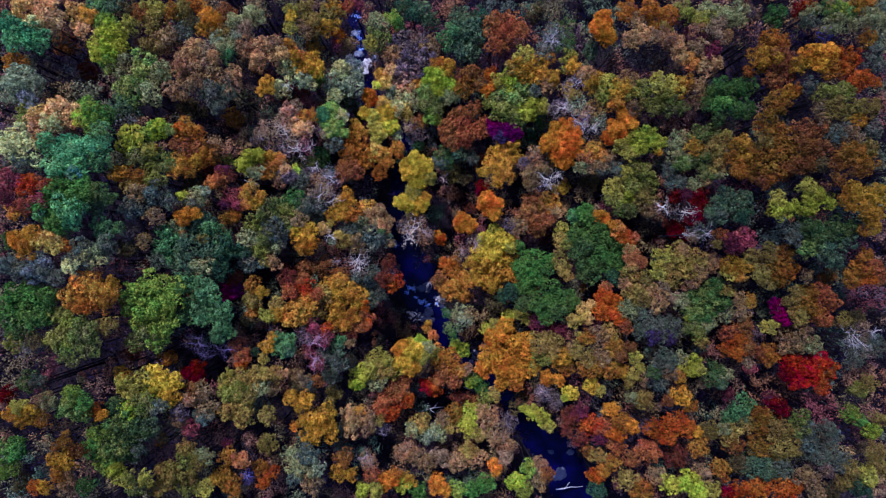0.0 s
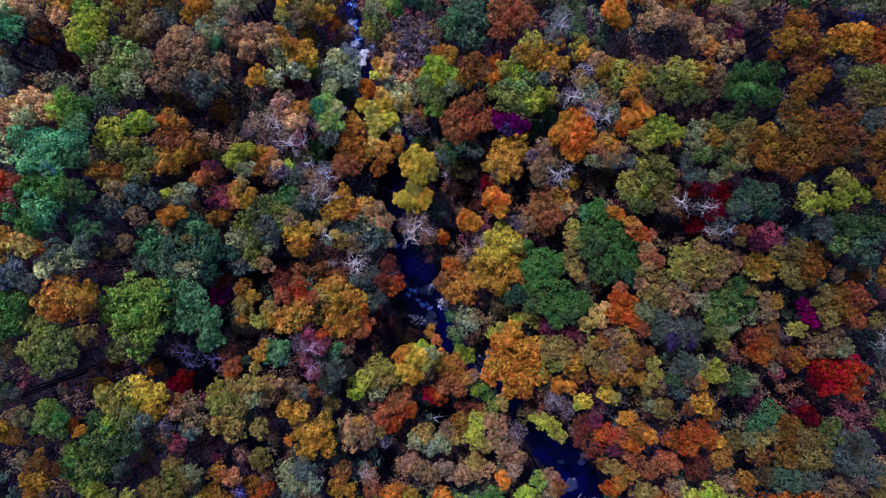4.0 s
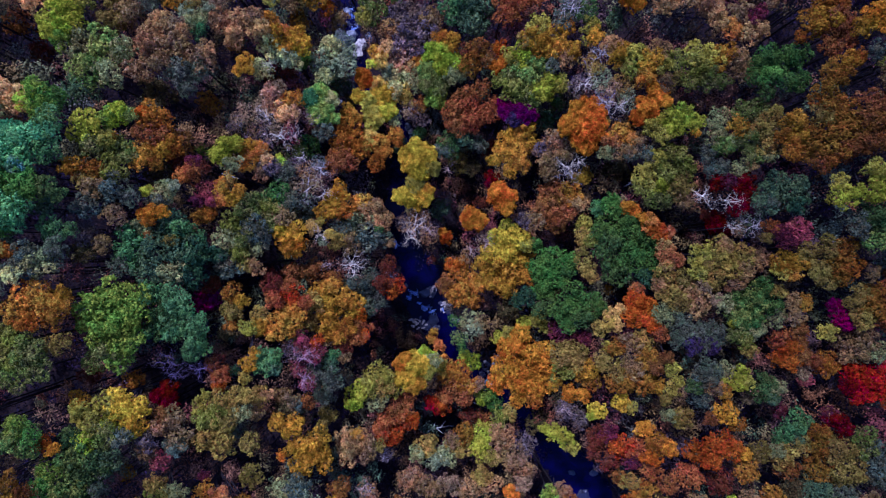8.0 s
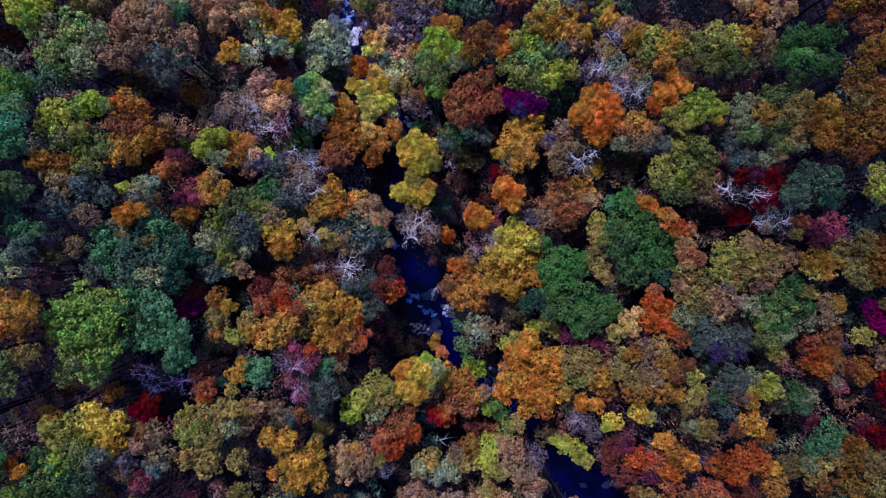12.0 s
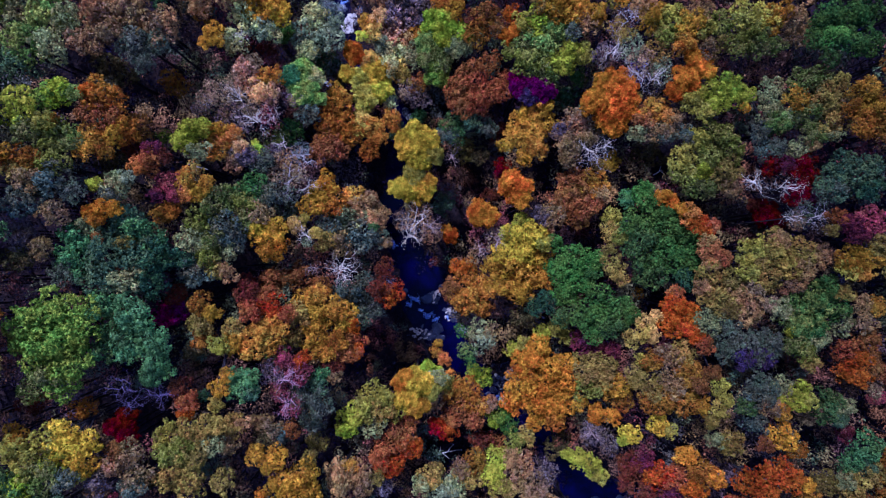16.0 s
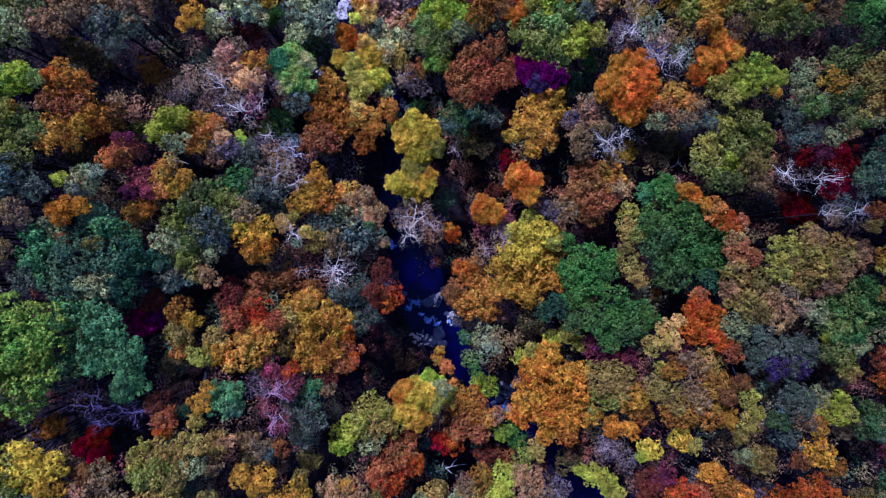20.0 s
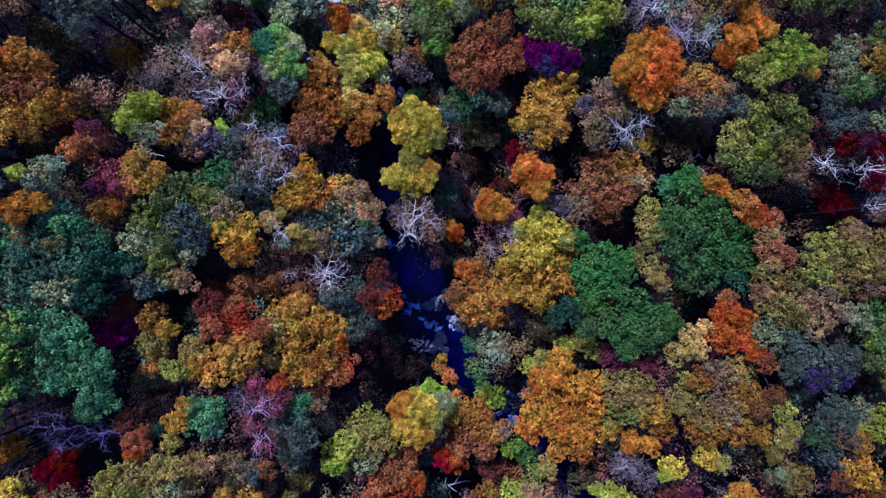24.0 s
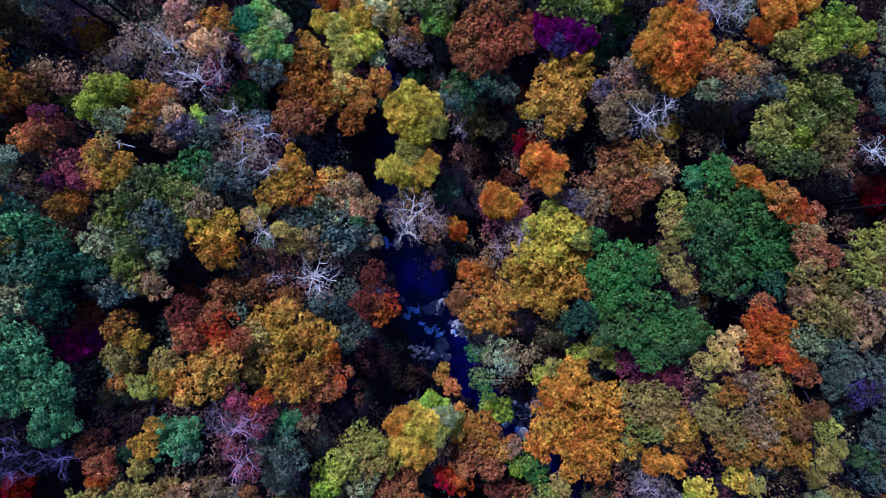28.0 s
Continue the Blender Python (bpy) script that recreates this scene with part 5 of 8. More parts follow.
bough(t, 20.0, 2.9, 21.3, 1.41, "emerald")
bough(t, 21.7, 2.6, 21.7, 1.28, "emerald")
bough(t, 23.9, -0.7, 22.1, 1.26, "shaded_emerald")
t = tree(16.0, 2.6, 19.8, 1.20, "olive_yellow")
bough(t, 15.4, 1.2, 19.8, 1.09, "khaki")
bough(t, 15.8, -2.2, 20.0, 1.38, "olive")
bough(t, 15.3, -0.5, 19.9, 0.84, "olive")
bough(t, 16.3, -3.3, 20.0, 1.01, "khaki")
bough(t, 16.4, 0.6, 20.2, 0.96, "olive_green")
t = tree(6.5, 0.9, 17.6, 1.82, "yellow")
bough(t, 8.2, 1.2, 17.8, 1.68, "yellow")
bough(t, 7.1, 2.7, 17.4, 0.99, "lime")
bough(t, 5.0, -0.5, 16.9, 1.46, "yellow_gold")
bough(t, 9.1, 0.3, 17.5, 1.12, "olive_yellow")
bough(t, 7.0, -0.5, 17.4, 1.51, "yellow_gold")
bough(t, 5.6, 1.4, 17.1, 1.13, "lime")
t = tree(5.7, -2.6, 15.8, 2.07, "gold")
bough(t, 8.0, -2.6, 16.3, 2.05, "gold")
bough(t, 9.0, -0.9, 16.2, 1.58, "gold")
bough(t, 3.9, -1.9, 15.2, 1.36, "gold_brown")
bough(t, 10.0, 1.4, 15.9, 0.81, "tan")
bough(t, 6.8, -5.0, 15.5, 1.68, "gold_brown")
bough(t, 9.2, -3.6, 16.1, 1.27, "gold_brown")
bough(t, 4.8, -4.1, 15.2, 1.50, "gold_brown")
bough(t, 6.5, -1.4, 16.0, 1.54, "gold")
t = tree(1.5, -3.1, 14.6, 1.84, "obrown")
bough(t, 0.0, -2.1, 14.4, 0.91, "redorange")
bough(t, 1.8, -5.6, 14.4, 2.12, "tan_orange")
bough(t, -0.4, -4.3, 14.3, 1.31, "rustbrown")
bough(t, 3.0, -6.5, 14.1, 1.51, "obrown")
bough(t, 3.4, -4.4, 14.6, 1.63, "tan_orange")
bough(t, 2.3, -1.0, 14.4, 1.33, "tan_mauve", "sparse")
bough(t, 0.5, -5.5, 14.2, 1.32, "tan_orange")
bough(t, 1.2, -1.9, 14.4, 1.17, "redorange")
t = tree(4.6, 1.2, 15.6, 1.48, "mauve", "sparse")
t = tree(4.4, 0.9, 18.0, 1.74, "pinkwhite", "bare")
t = tree(2.6, -0.1, 17.7, 1.37, "pinkwhite", "bare")
t = tree(10.5, 0.2, 17.4, 1.25, "leaf_green")
bough(t, 11.8, -1.5, 18.3, 1.99, "leaf_green")
bough(t, 13.2, -1.7, 18.4, 1.60, "leaf_green")
bough(t, 10.4, -2.4, 17.7, 1.57, "leaf_green")
bough(t, 12.3, -3.8, 18.4, 1.86, "leaf_green")
bough(t, 11.2, -5.1, 17.6, 1.44, "leaf_green")
bough(t, 14.5, -1.6, 18.6, 1.21, "leaf_green")
bough(t, 13.9, -3.0, 18.4, 1.22, "green_deep")
bough(t, 11.2, -3.2, 18.0, 1.50, "leaf_green")
t = tree(14.2, -5.8, 19.6, 1.95, "emerald")
bough(t, 16.4, -6.4, 19.9, 1.92, "emerald")
bough(t, 13.2, -7.8, 19.1, 1.85, "emerald")
bough(t, 15.8, -8.2, 19.7, 1.68, "emerald_dark")
bough(t, 9.4, -5.8, 17.4, 1.45, "teal_dark")
bough(t, 11.0, -7.3, 18.2, 1.50, "emerald_dark")
bough(t, 8.3, -6.5, 16.9, 1.08, "teal_dark")
bough(t, 14.7, -7.2, 19.6, 1.57, "emerald")
bough(t, 13.6, -9.2, 19.0, 1.09, "emerald")
bough(t, 17.6, -7.3, 19.9, 1.18, "emerald")
t = tree(7.7, -7.7, 12.8, 1.64, "olive_dark")
bough(t, 11.0, -8.9, 14.9, 1.29, "olive_yellow")
bough(t, 9.3, -9.6, 14.3, 1.18, "lime")
bough(t, 11.8, -10.0, 15.0, 1.15, "olive_yellow")
bough(t, 19.5, -5.4, 14.8, 0.68, "orange_deep")
t = tree(18.4, -7.6, 21.8, 1.05, "cream")
bough(t, 19.2, -7.1, 21.8, 0.75, "cream")
bough(t, 17.8, -8.7, 21.9, 1.05, "khaki_gold")
bough(t, 18.7, -9.0, 21.9, 0.93, "cream")
bough(t, 16.9, -9.3, 21.3, 0.94, "khaki")
t = tree(0.6, -9.0, 13.7, 0.94, "leaf_green", "sparse")
bough(t, 2.6, -8.7, 14.0, 1.65, "sage", "sparse")
bough(t, 4.1, -9.4, 14.1, 1.28, "taupe", "sparse")
bough(t, 1.1, -11.2, 13.8, 1.17, "sagegreen", "sparse")
bough(t, 2.9, -10.3, 14.1, 1.47, "sage_pale", "sparse")
bough(t, 1.5, -12.5, 13.6, 0.82, "leaf_green", "sparse")
t = tree(22.4, 2.5, 23.0, 1.32, "salmon")
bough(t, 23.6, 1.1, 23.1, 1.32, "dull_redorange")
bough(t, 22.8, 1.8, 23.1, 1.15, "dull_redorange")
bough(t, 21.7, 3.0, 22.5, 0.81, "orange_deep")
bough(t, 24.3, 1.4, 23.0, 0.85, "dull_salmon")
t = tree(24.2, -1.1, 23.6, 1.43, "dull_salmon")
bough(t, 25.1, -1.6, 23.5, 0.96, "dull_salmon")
bough(t, 23.8, -0.2, 23.3, 1.03, "shaded_cream")
bough(t, 24.0, -2.3, 23.3, 0.91, "shaded_tan")
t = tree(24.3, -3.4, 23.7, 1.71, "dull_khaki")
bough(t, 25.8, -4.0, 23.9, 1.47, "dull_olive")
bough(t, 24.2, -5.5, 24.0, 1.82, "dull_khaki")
bough(t, 23.3, -4.4, 23.4, 1.14, "shaded_tan")
bough(t, 26.1, -5.3, 24.2, 1.58, "shaded_tan")
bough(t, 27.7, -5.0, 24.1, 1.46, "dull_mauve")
bough(t, 27.2, -6.4, 24.2, 1.57, "shaded_tan")
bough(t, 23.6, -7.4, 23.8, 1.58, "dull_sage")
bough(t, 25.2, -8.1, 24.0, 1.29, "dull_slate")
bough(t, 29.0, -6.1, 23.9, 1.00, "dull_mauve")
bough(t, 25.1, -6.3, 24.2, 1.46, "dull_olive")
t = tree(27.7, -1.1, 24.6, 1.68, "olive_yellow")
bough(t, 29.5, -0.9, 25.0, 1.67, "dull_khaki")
bough(t, 29.9, -2.2, 25.3, 1.78, "shaded_khaki_gold")
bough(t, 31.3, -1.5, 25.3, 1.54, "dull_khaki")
bough(t, 32.9, -1.8, 25.2, 1.42, "shaded_tan")
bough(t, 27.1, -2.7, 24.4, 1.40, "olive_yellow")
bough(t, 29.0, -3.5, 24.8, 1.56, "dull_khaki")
bough(t, 31.9, -3.0, 25.1, 1.26, "shaded_tan")
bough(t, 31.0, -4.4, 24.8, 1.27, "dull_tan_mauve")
bough(t, 29.9, -0.2, 24.8, 0.94, "shaded_tan")
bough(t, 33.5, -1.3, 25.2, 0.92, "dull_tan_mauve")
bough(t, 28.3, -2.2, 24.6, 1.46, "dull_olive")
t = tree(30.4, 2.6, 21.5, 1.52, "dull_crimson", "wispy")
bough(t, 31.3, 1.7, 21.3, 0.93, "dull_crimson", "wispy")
bough(t, 29.4, 3.4, 20.9, 0.82, "shaded_rust_dark", "wispy")
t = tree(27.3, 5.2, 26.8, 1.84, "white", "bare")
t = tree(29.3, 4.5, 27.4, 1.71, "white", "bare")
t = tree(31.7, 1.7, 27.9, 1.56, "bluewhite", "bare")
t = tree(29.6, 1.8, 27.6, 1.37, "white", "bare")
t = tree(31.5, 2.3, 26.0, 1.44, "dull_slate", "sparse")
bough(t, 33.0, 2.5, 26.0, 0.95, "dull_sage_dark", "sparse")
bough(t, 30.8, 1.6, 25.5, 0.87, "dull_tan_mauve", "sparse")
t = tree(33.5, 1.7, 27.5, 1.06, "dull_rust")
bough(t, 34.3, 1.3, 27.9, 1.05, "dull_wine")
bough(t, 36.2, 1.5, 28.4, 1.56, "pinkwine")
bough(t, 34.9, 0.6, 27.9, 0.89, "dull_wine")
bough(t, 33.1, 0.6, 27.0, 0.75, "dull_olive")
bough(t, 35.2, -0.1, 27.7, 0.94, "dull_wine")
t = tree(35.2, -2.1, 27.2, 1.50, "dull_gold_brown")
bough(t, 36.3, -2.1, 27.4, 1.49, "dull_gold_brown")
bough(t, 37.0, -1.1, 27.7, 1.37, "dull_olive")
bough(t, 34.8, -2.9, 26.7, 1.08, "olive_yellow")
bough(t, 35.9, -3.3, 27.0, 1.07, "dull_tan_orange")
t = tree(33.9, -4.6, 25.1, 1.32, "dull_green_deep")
bough(t, 32.8, -5.6, 25.3, 1.66, "shaded_sagegreen")
bough(t, 31.4, -6.4, 25.1, 1.67, "shaded_sagegreen")
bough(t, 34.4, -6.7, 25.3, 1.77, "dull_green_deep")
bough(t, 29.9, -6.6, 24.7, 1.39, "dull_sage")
bough(t, 32.8, -7.7, 25.3, 1.78, "shaded_sagegreen")
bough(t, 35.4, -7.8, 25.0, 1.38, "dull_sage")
bough(t, 30.8, -8.0, 24.9, 1.28, "shaded_sagegreen")
bough(t, 32.3, -8.7, 25.1, 1.33, "dull_green_deep")
bough(t, 30.5, -8.6, 24.6, 0.61, "dull_lime")
t = tree(35.1, -5.2, 25.4, 0.98, "dull_khaki")
bough(t, 36.4, -6.2, 25.8, 1.09, "shaded_tan")
bough(t, 37.7, -6.3, 25.7, 0.93, "dull_tan_orange")
bough(t, 36.7, -7.8, 25.7, 1.26, "dull_taupe")
bough(t, 37.4, -9.1, 25.3, 1.05, "dull_rustbrown")
t = tree(20.8, -6.3, 23.0, 1.44, "redorange")
bough(t, 21.8, -6.8, 23.2, 1.31, "redorange")
bough(t, 20.2, -7.9, 22.9, 1.32, "redorange")
bough(t, 21.5, -8.2, 23.1, 1.32, "red_rust")
bough(t, 20.9, -4.9, 22.5, 0.98, "rust")
bough(t, 21.9, -7.8, 23.1, 1.03, "redorange")
t = tree(-28.7, -11.0, 30.5, 1.99, "violet", "bare")
t = tree(-25.9, -12.1, 30.0, 1.81, "violet", "bare")
t = tree(-27.7, -12.2, 30.3, 1.30, "violet", "bare")
t = tree(-29.9, -14.2, 26.7, 1.06, "crimson", "wispy")
bough(t, -29.9, -15.6, 26.9, 1.22, "crimson", "wispy")
bough(t, -31.0, -14.9, 27.0, 0.84, "crimson", "wispy")
t = tree(-25.1, -11.8, 27.1, 1.27, "rust_dark")
bough(t, -24.1, -13.0, 27.2, 1.27, "rust")
bough(t, -24.3, -14.1, 27.0, 0.90, "redorange")
t = tree(-37.1, -12.3, 28.5, 1.34, "rust_dark")
bough(t, -33.0, -13.2, 28.0, 1.23, "obrown")
t = tree(-32.3, -14.0, 31.7, 1.27, "yellow_gold")
bough(t, -34.2, -14.9, 32.5, 1.53, "olive_yellow")
bough(t, -32.5, -15.4, 32.2, 1.56, "yellow_gold")
bough(t, -31.0, -15.1, 31.3, 1.38, "yellow_gold")
bough(t, -31.2, -16.7, 31.4, 1.24, "gold")
bough(t, -31.7, -17.4, 31.4, 1.07, "olive_yellow")
bough(t, -33.2, -16.3, 32.1, 1.34, "lime")
t = tree(-34.6, -16.2, 33.5, 1.41, "olive_yellow")
bough(t, -33.7, -17.6, 33.3, 1.42, "green_dull")
bough(t, -35.0, -17.7, 33.7, 1.31, "lime_green")
bough(t, -32.1, -17.7, 32.4, 1.09, "sage_dark")
bough(t, -35.5, -14.9, 33.3, 1.13, "olive_yellow")
bough(t, -33.3, -16.7, 33.0, 1.05, "green_dull")
t = tree(-36.7, -14.4, 31.2, 1.08, "gold_brown")
t = tree(-28.8, -16.9, 29.9, 1.53, "taupe")
bough(t, -28.1, -18.4, 29.8, 1.53, "taupe")
bough(t, -29.5, -17.6, 30.1, 1.01, "tan_mauve")
bough(t, -30.6, -18.9, 30.4, 1.29, "greymauve")
bough(t, -28.1, -19.8, 29.7, 1.22, "sage_dark")
bough(t, -29.4, -16.2, 29.7, 0.81, "rustbrown")
t = tree(-27.7, -19.6, 27.2, 1.27, "olive_dark")
t = tree(-25.7, -15.4, 28.3, 1.35, "olive_yellow")
bough(t, -24.1, -15.5, 28.3, 1.46, "khaki")
bough(t, -22.6, -15.3, 28.0, 1.47, "khaki")
bough(t, -21.4, -15.0, 27.6, 1.16, "khaki")
bough(t, -25.3, -17.1, 28.4, 1.57, "olive_green")
bough(t, -23.4, -17.4, 28.5, 1.57, "olive")
bough(t, -25.3, -19.3, 28.5, 1.56, "khaki")
bough(t, -23.9, -19.9, 28.2, 1.68, "khaki")
bough(t, -21.9, -16.6, 27.7, 1.16, "sage")
bough(t, -21.5, -20.3, 27.3, 1.38, "olive")
bough(t, -24.2, -16.4, 28.4, 1.25, "olive_green")
t = tree(-23.6, -19.0, 25.0, 1.10, "slate")
t = tree(-21.2, -8.0, 27.2, 1.06, "olive_yellow")
bough(t, -21.2, -11.8, 27.4, 1.06, "gold")
bough(t, -21.7, -13.1, 27.2, 0.85, "khaki_gold")
bough(t, -20.6, -10.6, 27.4, 0.74, "gold")
t = tree(-22.9, -12.6, 26.1, 0.75, "teal_dark")
t = tree(-23.5, -7.6, 25.0, 1.21, "brown_olive")
bough(t, -24.4, -8.7, 25.1, 0.98, "olive_dark")
t = tree(-20.4, -8.0, 26.5, 1.17, "gold_brown")
bough(t, -19.0, -8.4, 26.3, 1.52, "tan_orange")
bough(t, -17.4, -7.8, 25.8, 1.43, "tan_orange")
bough(t, -17.0, -9.0, 24.4, 1.02, "green_dull")
t = tree(-19.7, -12.0, 27.0, 1.50, "teal")
bough(t, -18.9, -11.0, 26.6, 1.13, "teal")
bough(t, -20.0, -10.8, 26.9, 0.96, "teal")
bough(t, -18.8, -12.3, 26.6, 0.97, "bluegreen")
t = tree(-16.2, -9.9, 24.9, 1.44, "pinkwine")
bough(t, -15.2, -11.0, 24.7, 1.46, "pinkwine")
bough(t, -17.4, -11.0, 25.1, 1.27, "greymauve", "sparse")
bough(t, -16.8, -12.8, 24.7, 1.13, "pinkwine", "sparse")
bough(t, -15.9, -14.2, 24.2, 1.14, "pinkwine", "sparse")
bough(t, -14.7, -10.0, 24.3, 0.89, "red_rust")
t = tree(-16.3, -11.7, 27.0, 2.25, "pinkbare", "bare")
t = tree(-15.6, -13.6, 26.4, 1.73, "pinkbare", "bare")
t = tree(-15.1, -11.0, 26.4, 1.50, "pinkbare", "bare")
t = tree(-15.3, -13.4, 23.2, 1.13, "slate")
bough(t, -13.6, -12.5, 22.8, 1.32, "bluegreen")
bough(t, -13.2, -11.7, 22.6, 0.97, "teal")
bough(t, -13.6, -14.2, 22.9, 1.61, "slate")
bough(t, -14.6, -16.5, 21.0, 1.44, "slate")
bough(t, -12.0, -12.1, 22.0, 0.81, "taupe")
t = tree(-18.0, -16.2, 24.6, 1.57, "taupe")
bough(t, -18.6, -17.3, 24.4, 1.11, "olive_dark")
bough(t, -16.1, -16.5, 23.6, 1.08, "brown")
bough(t, -17.0, -17.0, 23.7, 1.02, "sage_dark")
t = tree(-20.4, -15.5, 26.6, 1.39, "khaki")
bough(t, -21.0, -17.1, 26.5, 1.23, "taupe")
bough(t, -19.7, -15.2, 26.2, 0.86, "tan")
t = tree(-18.9, -18.5, 25.2, 1.09, "gold_brown")
bough(t, -17.4, -18.7, 24.9, 1.27, "gold")
bough(t, -17.9, -19.7, 24.9, 0.93, "gold")
t = tree(-16.7, -21.6, 24.1, 1.46, "gold")
bough(t, -15.2, -21.0, 23.8, 1.59, "gold")
bough(t, -14.9, -22.3, 23.6, 1.48, "gold_brown")
bough(t, -17.6, -21.5, 24.2, 0.88, "gold_brown")
bough(t, -14.7, -20.1, 22.3, 1.06, "olive")
bough(t, -16.0, -22.7, 23.9, 1.12, "gold")
t = tree(-18.3, -21.8, 25.4, 0.71, "orange")
t = tree(-14.6, -19.4, 18.8, 1.22, "olive")
t = tree(-12.0, -21.8, 21.0, 1.66, "tan")
bough(t, -10.6, -22.3, 20.5, 1.56, "tan")
bough(t, -12.1, -23.4, 21.0, 1.54, "tan")
bough(t, -9.9, -23.5, 20.2, 1.39, "taupe")
bough(t, -8.6, -22.9, 19.3, 0.85, "olive")
bough(t, -11.0, -21.1, 20.3, 0.95, "tan_orange")
t = tree(-8.1, -24.2, 18.4, 1.09, "greymauve", "sparse")
t = tree(-7.8, -20.7, 18.0, 1.74, "rust")
bough(t, -7.3, -22.2, 17.9, 1.74, "red_rust")
bough(t, -5.8, -19.8, 17.3, 1.77, "rust")
bough(t, -5.2, -20.7, 17.1, 1.39, "red_rust")
bough(t, -8.4, -21.9, 17.9, 1.11, "rust")
bough(t, -6.7, -19.0, 17.4, 1.25, "rustbrown")
bough(t, -4.5, -20.4, 16.7, 0.76, "redorange")
t = tree(-9.3, -15.1, 19.2, 1.78, "olive_yellow")
bough(t, -8.4, -16.3, 19.0, 1.66, "khaki")
bough(t, -11.0, -16.7, 19.6, 1.56, "lime")
bough(t, -11.3, -17.9, 19.5, 1.07, "lime_green")
bough(t, -8.8, -17.8, 18.8, 1.41, "sage")
bough(t, -7.1, -16.5, 18.3, 1.56, "olive_yellow")
bough(t, -9.9, -16.6, 19.3, 1.34, "olive_yellow")
bough(t, -7.6, -15.0, 18.4, 1.11, "olive_yellow")
t = tree(-4.7, -13.7, 18.4, 1.61, "yellow", "wispy")
bough(t, -3.7, -14.2, 18.0, 1.44, "yellow", "wispy")
bough(t, -5.9, -13.6, 18.5, 1.22, "gold_deep", "wispy")
bough(t, -5.4, -15.2, 18.3, 1.42, "yellow_gold", "wispy")
bough(t, -4.2, -16.1, 18.0, 1.43, "gold", "wispy")
bough(t, -2.9, -14.6, 17.5, 1.13, "olive_yellow", "wispy")
bough(t, -2.1, -13.5, 17.2, 1.07, "sage")
bough(t, -5.3, -12.8, 18.3, 0.85, "gold_deep", "wispy")
t = tree(-3.0, -16.4, 15.1, 1.49, "tan")
t = tree(-3.4, -13.3, 12.9, 1.13, "lime_green", "wispy")
bough(t, -2.4, -13.9, 12.6, 0.87, "lime_green", "wispy")
t = tree(-2.5, -11.8, 9.4, 0.98, "tan_orange")
bough(t, -1.5, -12.8, 9.2, 0.98, "salmon")
bough(t, -2.2, -10.9, 9.1, 0.63, "gold")
t = tree(-2.3, -19.3, 14.9, 1.23, "red")
bough(t, -1.3, -19.7, 14.6, 1.17, "red_rust")
bough(t, -2.7, -18.6, 14.7, 0.71, "red")
t = tree(-5.2, -17.9, 16.4, 1.01, "rust")
t = tree(-3.1, -24.3, 16.3, 1.67, "khaki")
bough(t, -4.3, -24.9, 16.4, 1.39, "sage")
bough(t, -1.9, -25.7, 16.0, 1.67, "sage_pale")
bough(t, -2.7, -23.5, 15.8, 1.03, "olive")
t = tree(-0.7, -15.3, 14.3, 1.71, "tan_orange")
bough(t, 1.1, -16.0, 14.5, 1.91, "obrown")
bough(t, 0.1, -17.7, 14.7, 2.10, "rustbrown")
bough(t, 2.3, -17.2, 14.3, 1.64, "tan_orange")
bough(t, 3.3, -17.0, 14.1, 1.05, "tan_mauve")
bough(t, -1.5, -14.8, 14.2, 1.11, "olive_yellow")
bough(t, 1.6, -18.7, 14.3, 1.31, "rustbrown")
bough(t, -0.8, -18.6, 14.4, 1.17, "rust")
t = tree(2.6, -14.9, 10.8, 1.44, "lime_green")
bough(t, 1.7, -14.2, 10.6, 1.03, "lime_green")
t = tree(6.3, -11.5, 12.7, 1.34, "lime")
bough(t, 7.3, -10.8, 12.7, 1.07, "olive_yellow")
t = tree(4.5, -18.5, 13.2, 1.53, "green")
bough(t, 5.5, -19.7, 13.3, 1.32, "leaf_green")
bough(t, 3.7, -19.1, 13.0, 0.93, "lime_green")
t = tree(2.6, -21.5, 12.2, 1.48, "rust_dark")
bough(t, 4.2, -22.4, 11.5, 1.23, "rustbrown")
t = tree(6.1, -20.9, 14.7, 1.50, "olive_green")
bough(t, 7.2, -20.5, 14.6, 1.17, "khaki")
t = tree(3.9, -23.3, 14.5, 1.50, "lime")
bough(t, 3.3, -24.8, 14.7, 1.49, "lime")
bough(t, 4.2, -25.8, 14.6, 1.30, "olive_yellow")
t = tree(6.3, -23.8, 15.3, 1.89, "tan_mauve")
bough(t, 6.8, -25.5, 15.5, 1.88, "taupe")
bough(t, 5.1, -26.2, 15.1, 1.30, "olive")
bough(t, 7.4, -26.7, 15.3, 1.42, "taupe")
bough(t, 5.4, -22.9, 14.8, 1.17, "tan")
t = tree(1.5, -23.0, 15.0, 1.50, "brown_olive")
bough(t, 0.8, -24.7, 15.3, 1.62, "khaki")
bough(t, -0.9, -25.4, 15.4, 1.68, "sage")
bough(t, -0.1, -23.7, 15.3, 1.03, "taupe")
t = tree(8.9, -24.3, 15.4, 1.48, "greymauve", "sparse")
bough(t, 8.7, -26.1, 15.3, 1.26, "mauve", "sparse")
t = tree(8.7, -11.1, 15.5, 1.60, "orange_deep")
bough(t, 7.2, -12.9, 15.4, 1.82, "orange_deep")
bough(t, 9.8, -12.9, 16.1, 2.05, "orange_deep")
bough(t, 6.5, -15.3, 15.3, 2.09, "orange_deep")
bough(t, 8.9, -15.2, 16.2, 2.32, "orange_deep")
bough(t, 11.2, -14.6, 16.3, 1.90, "gold_deep")
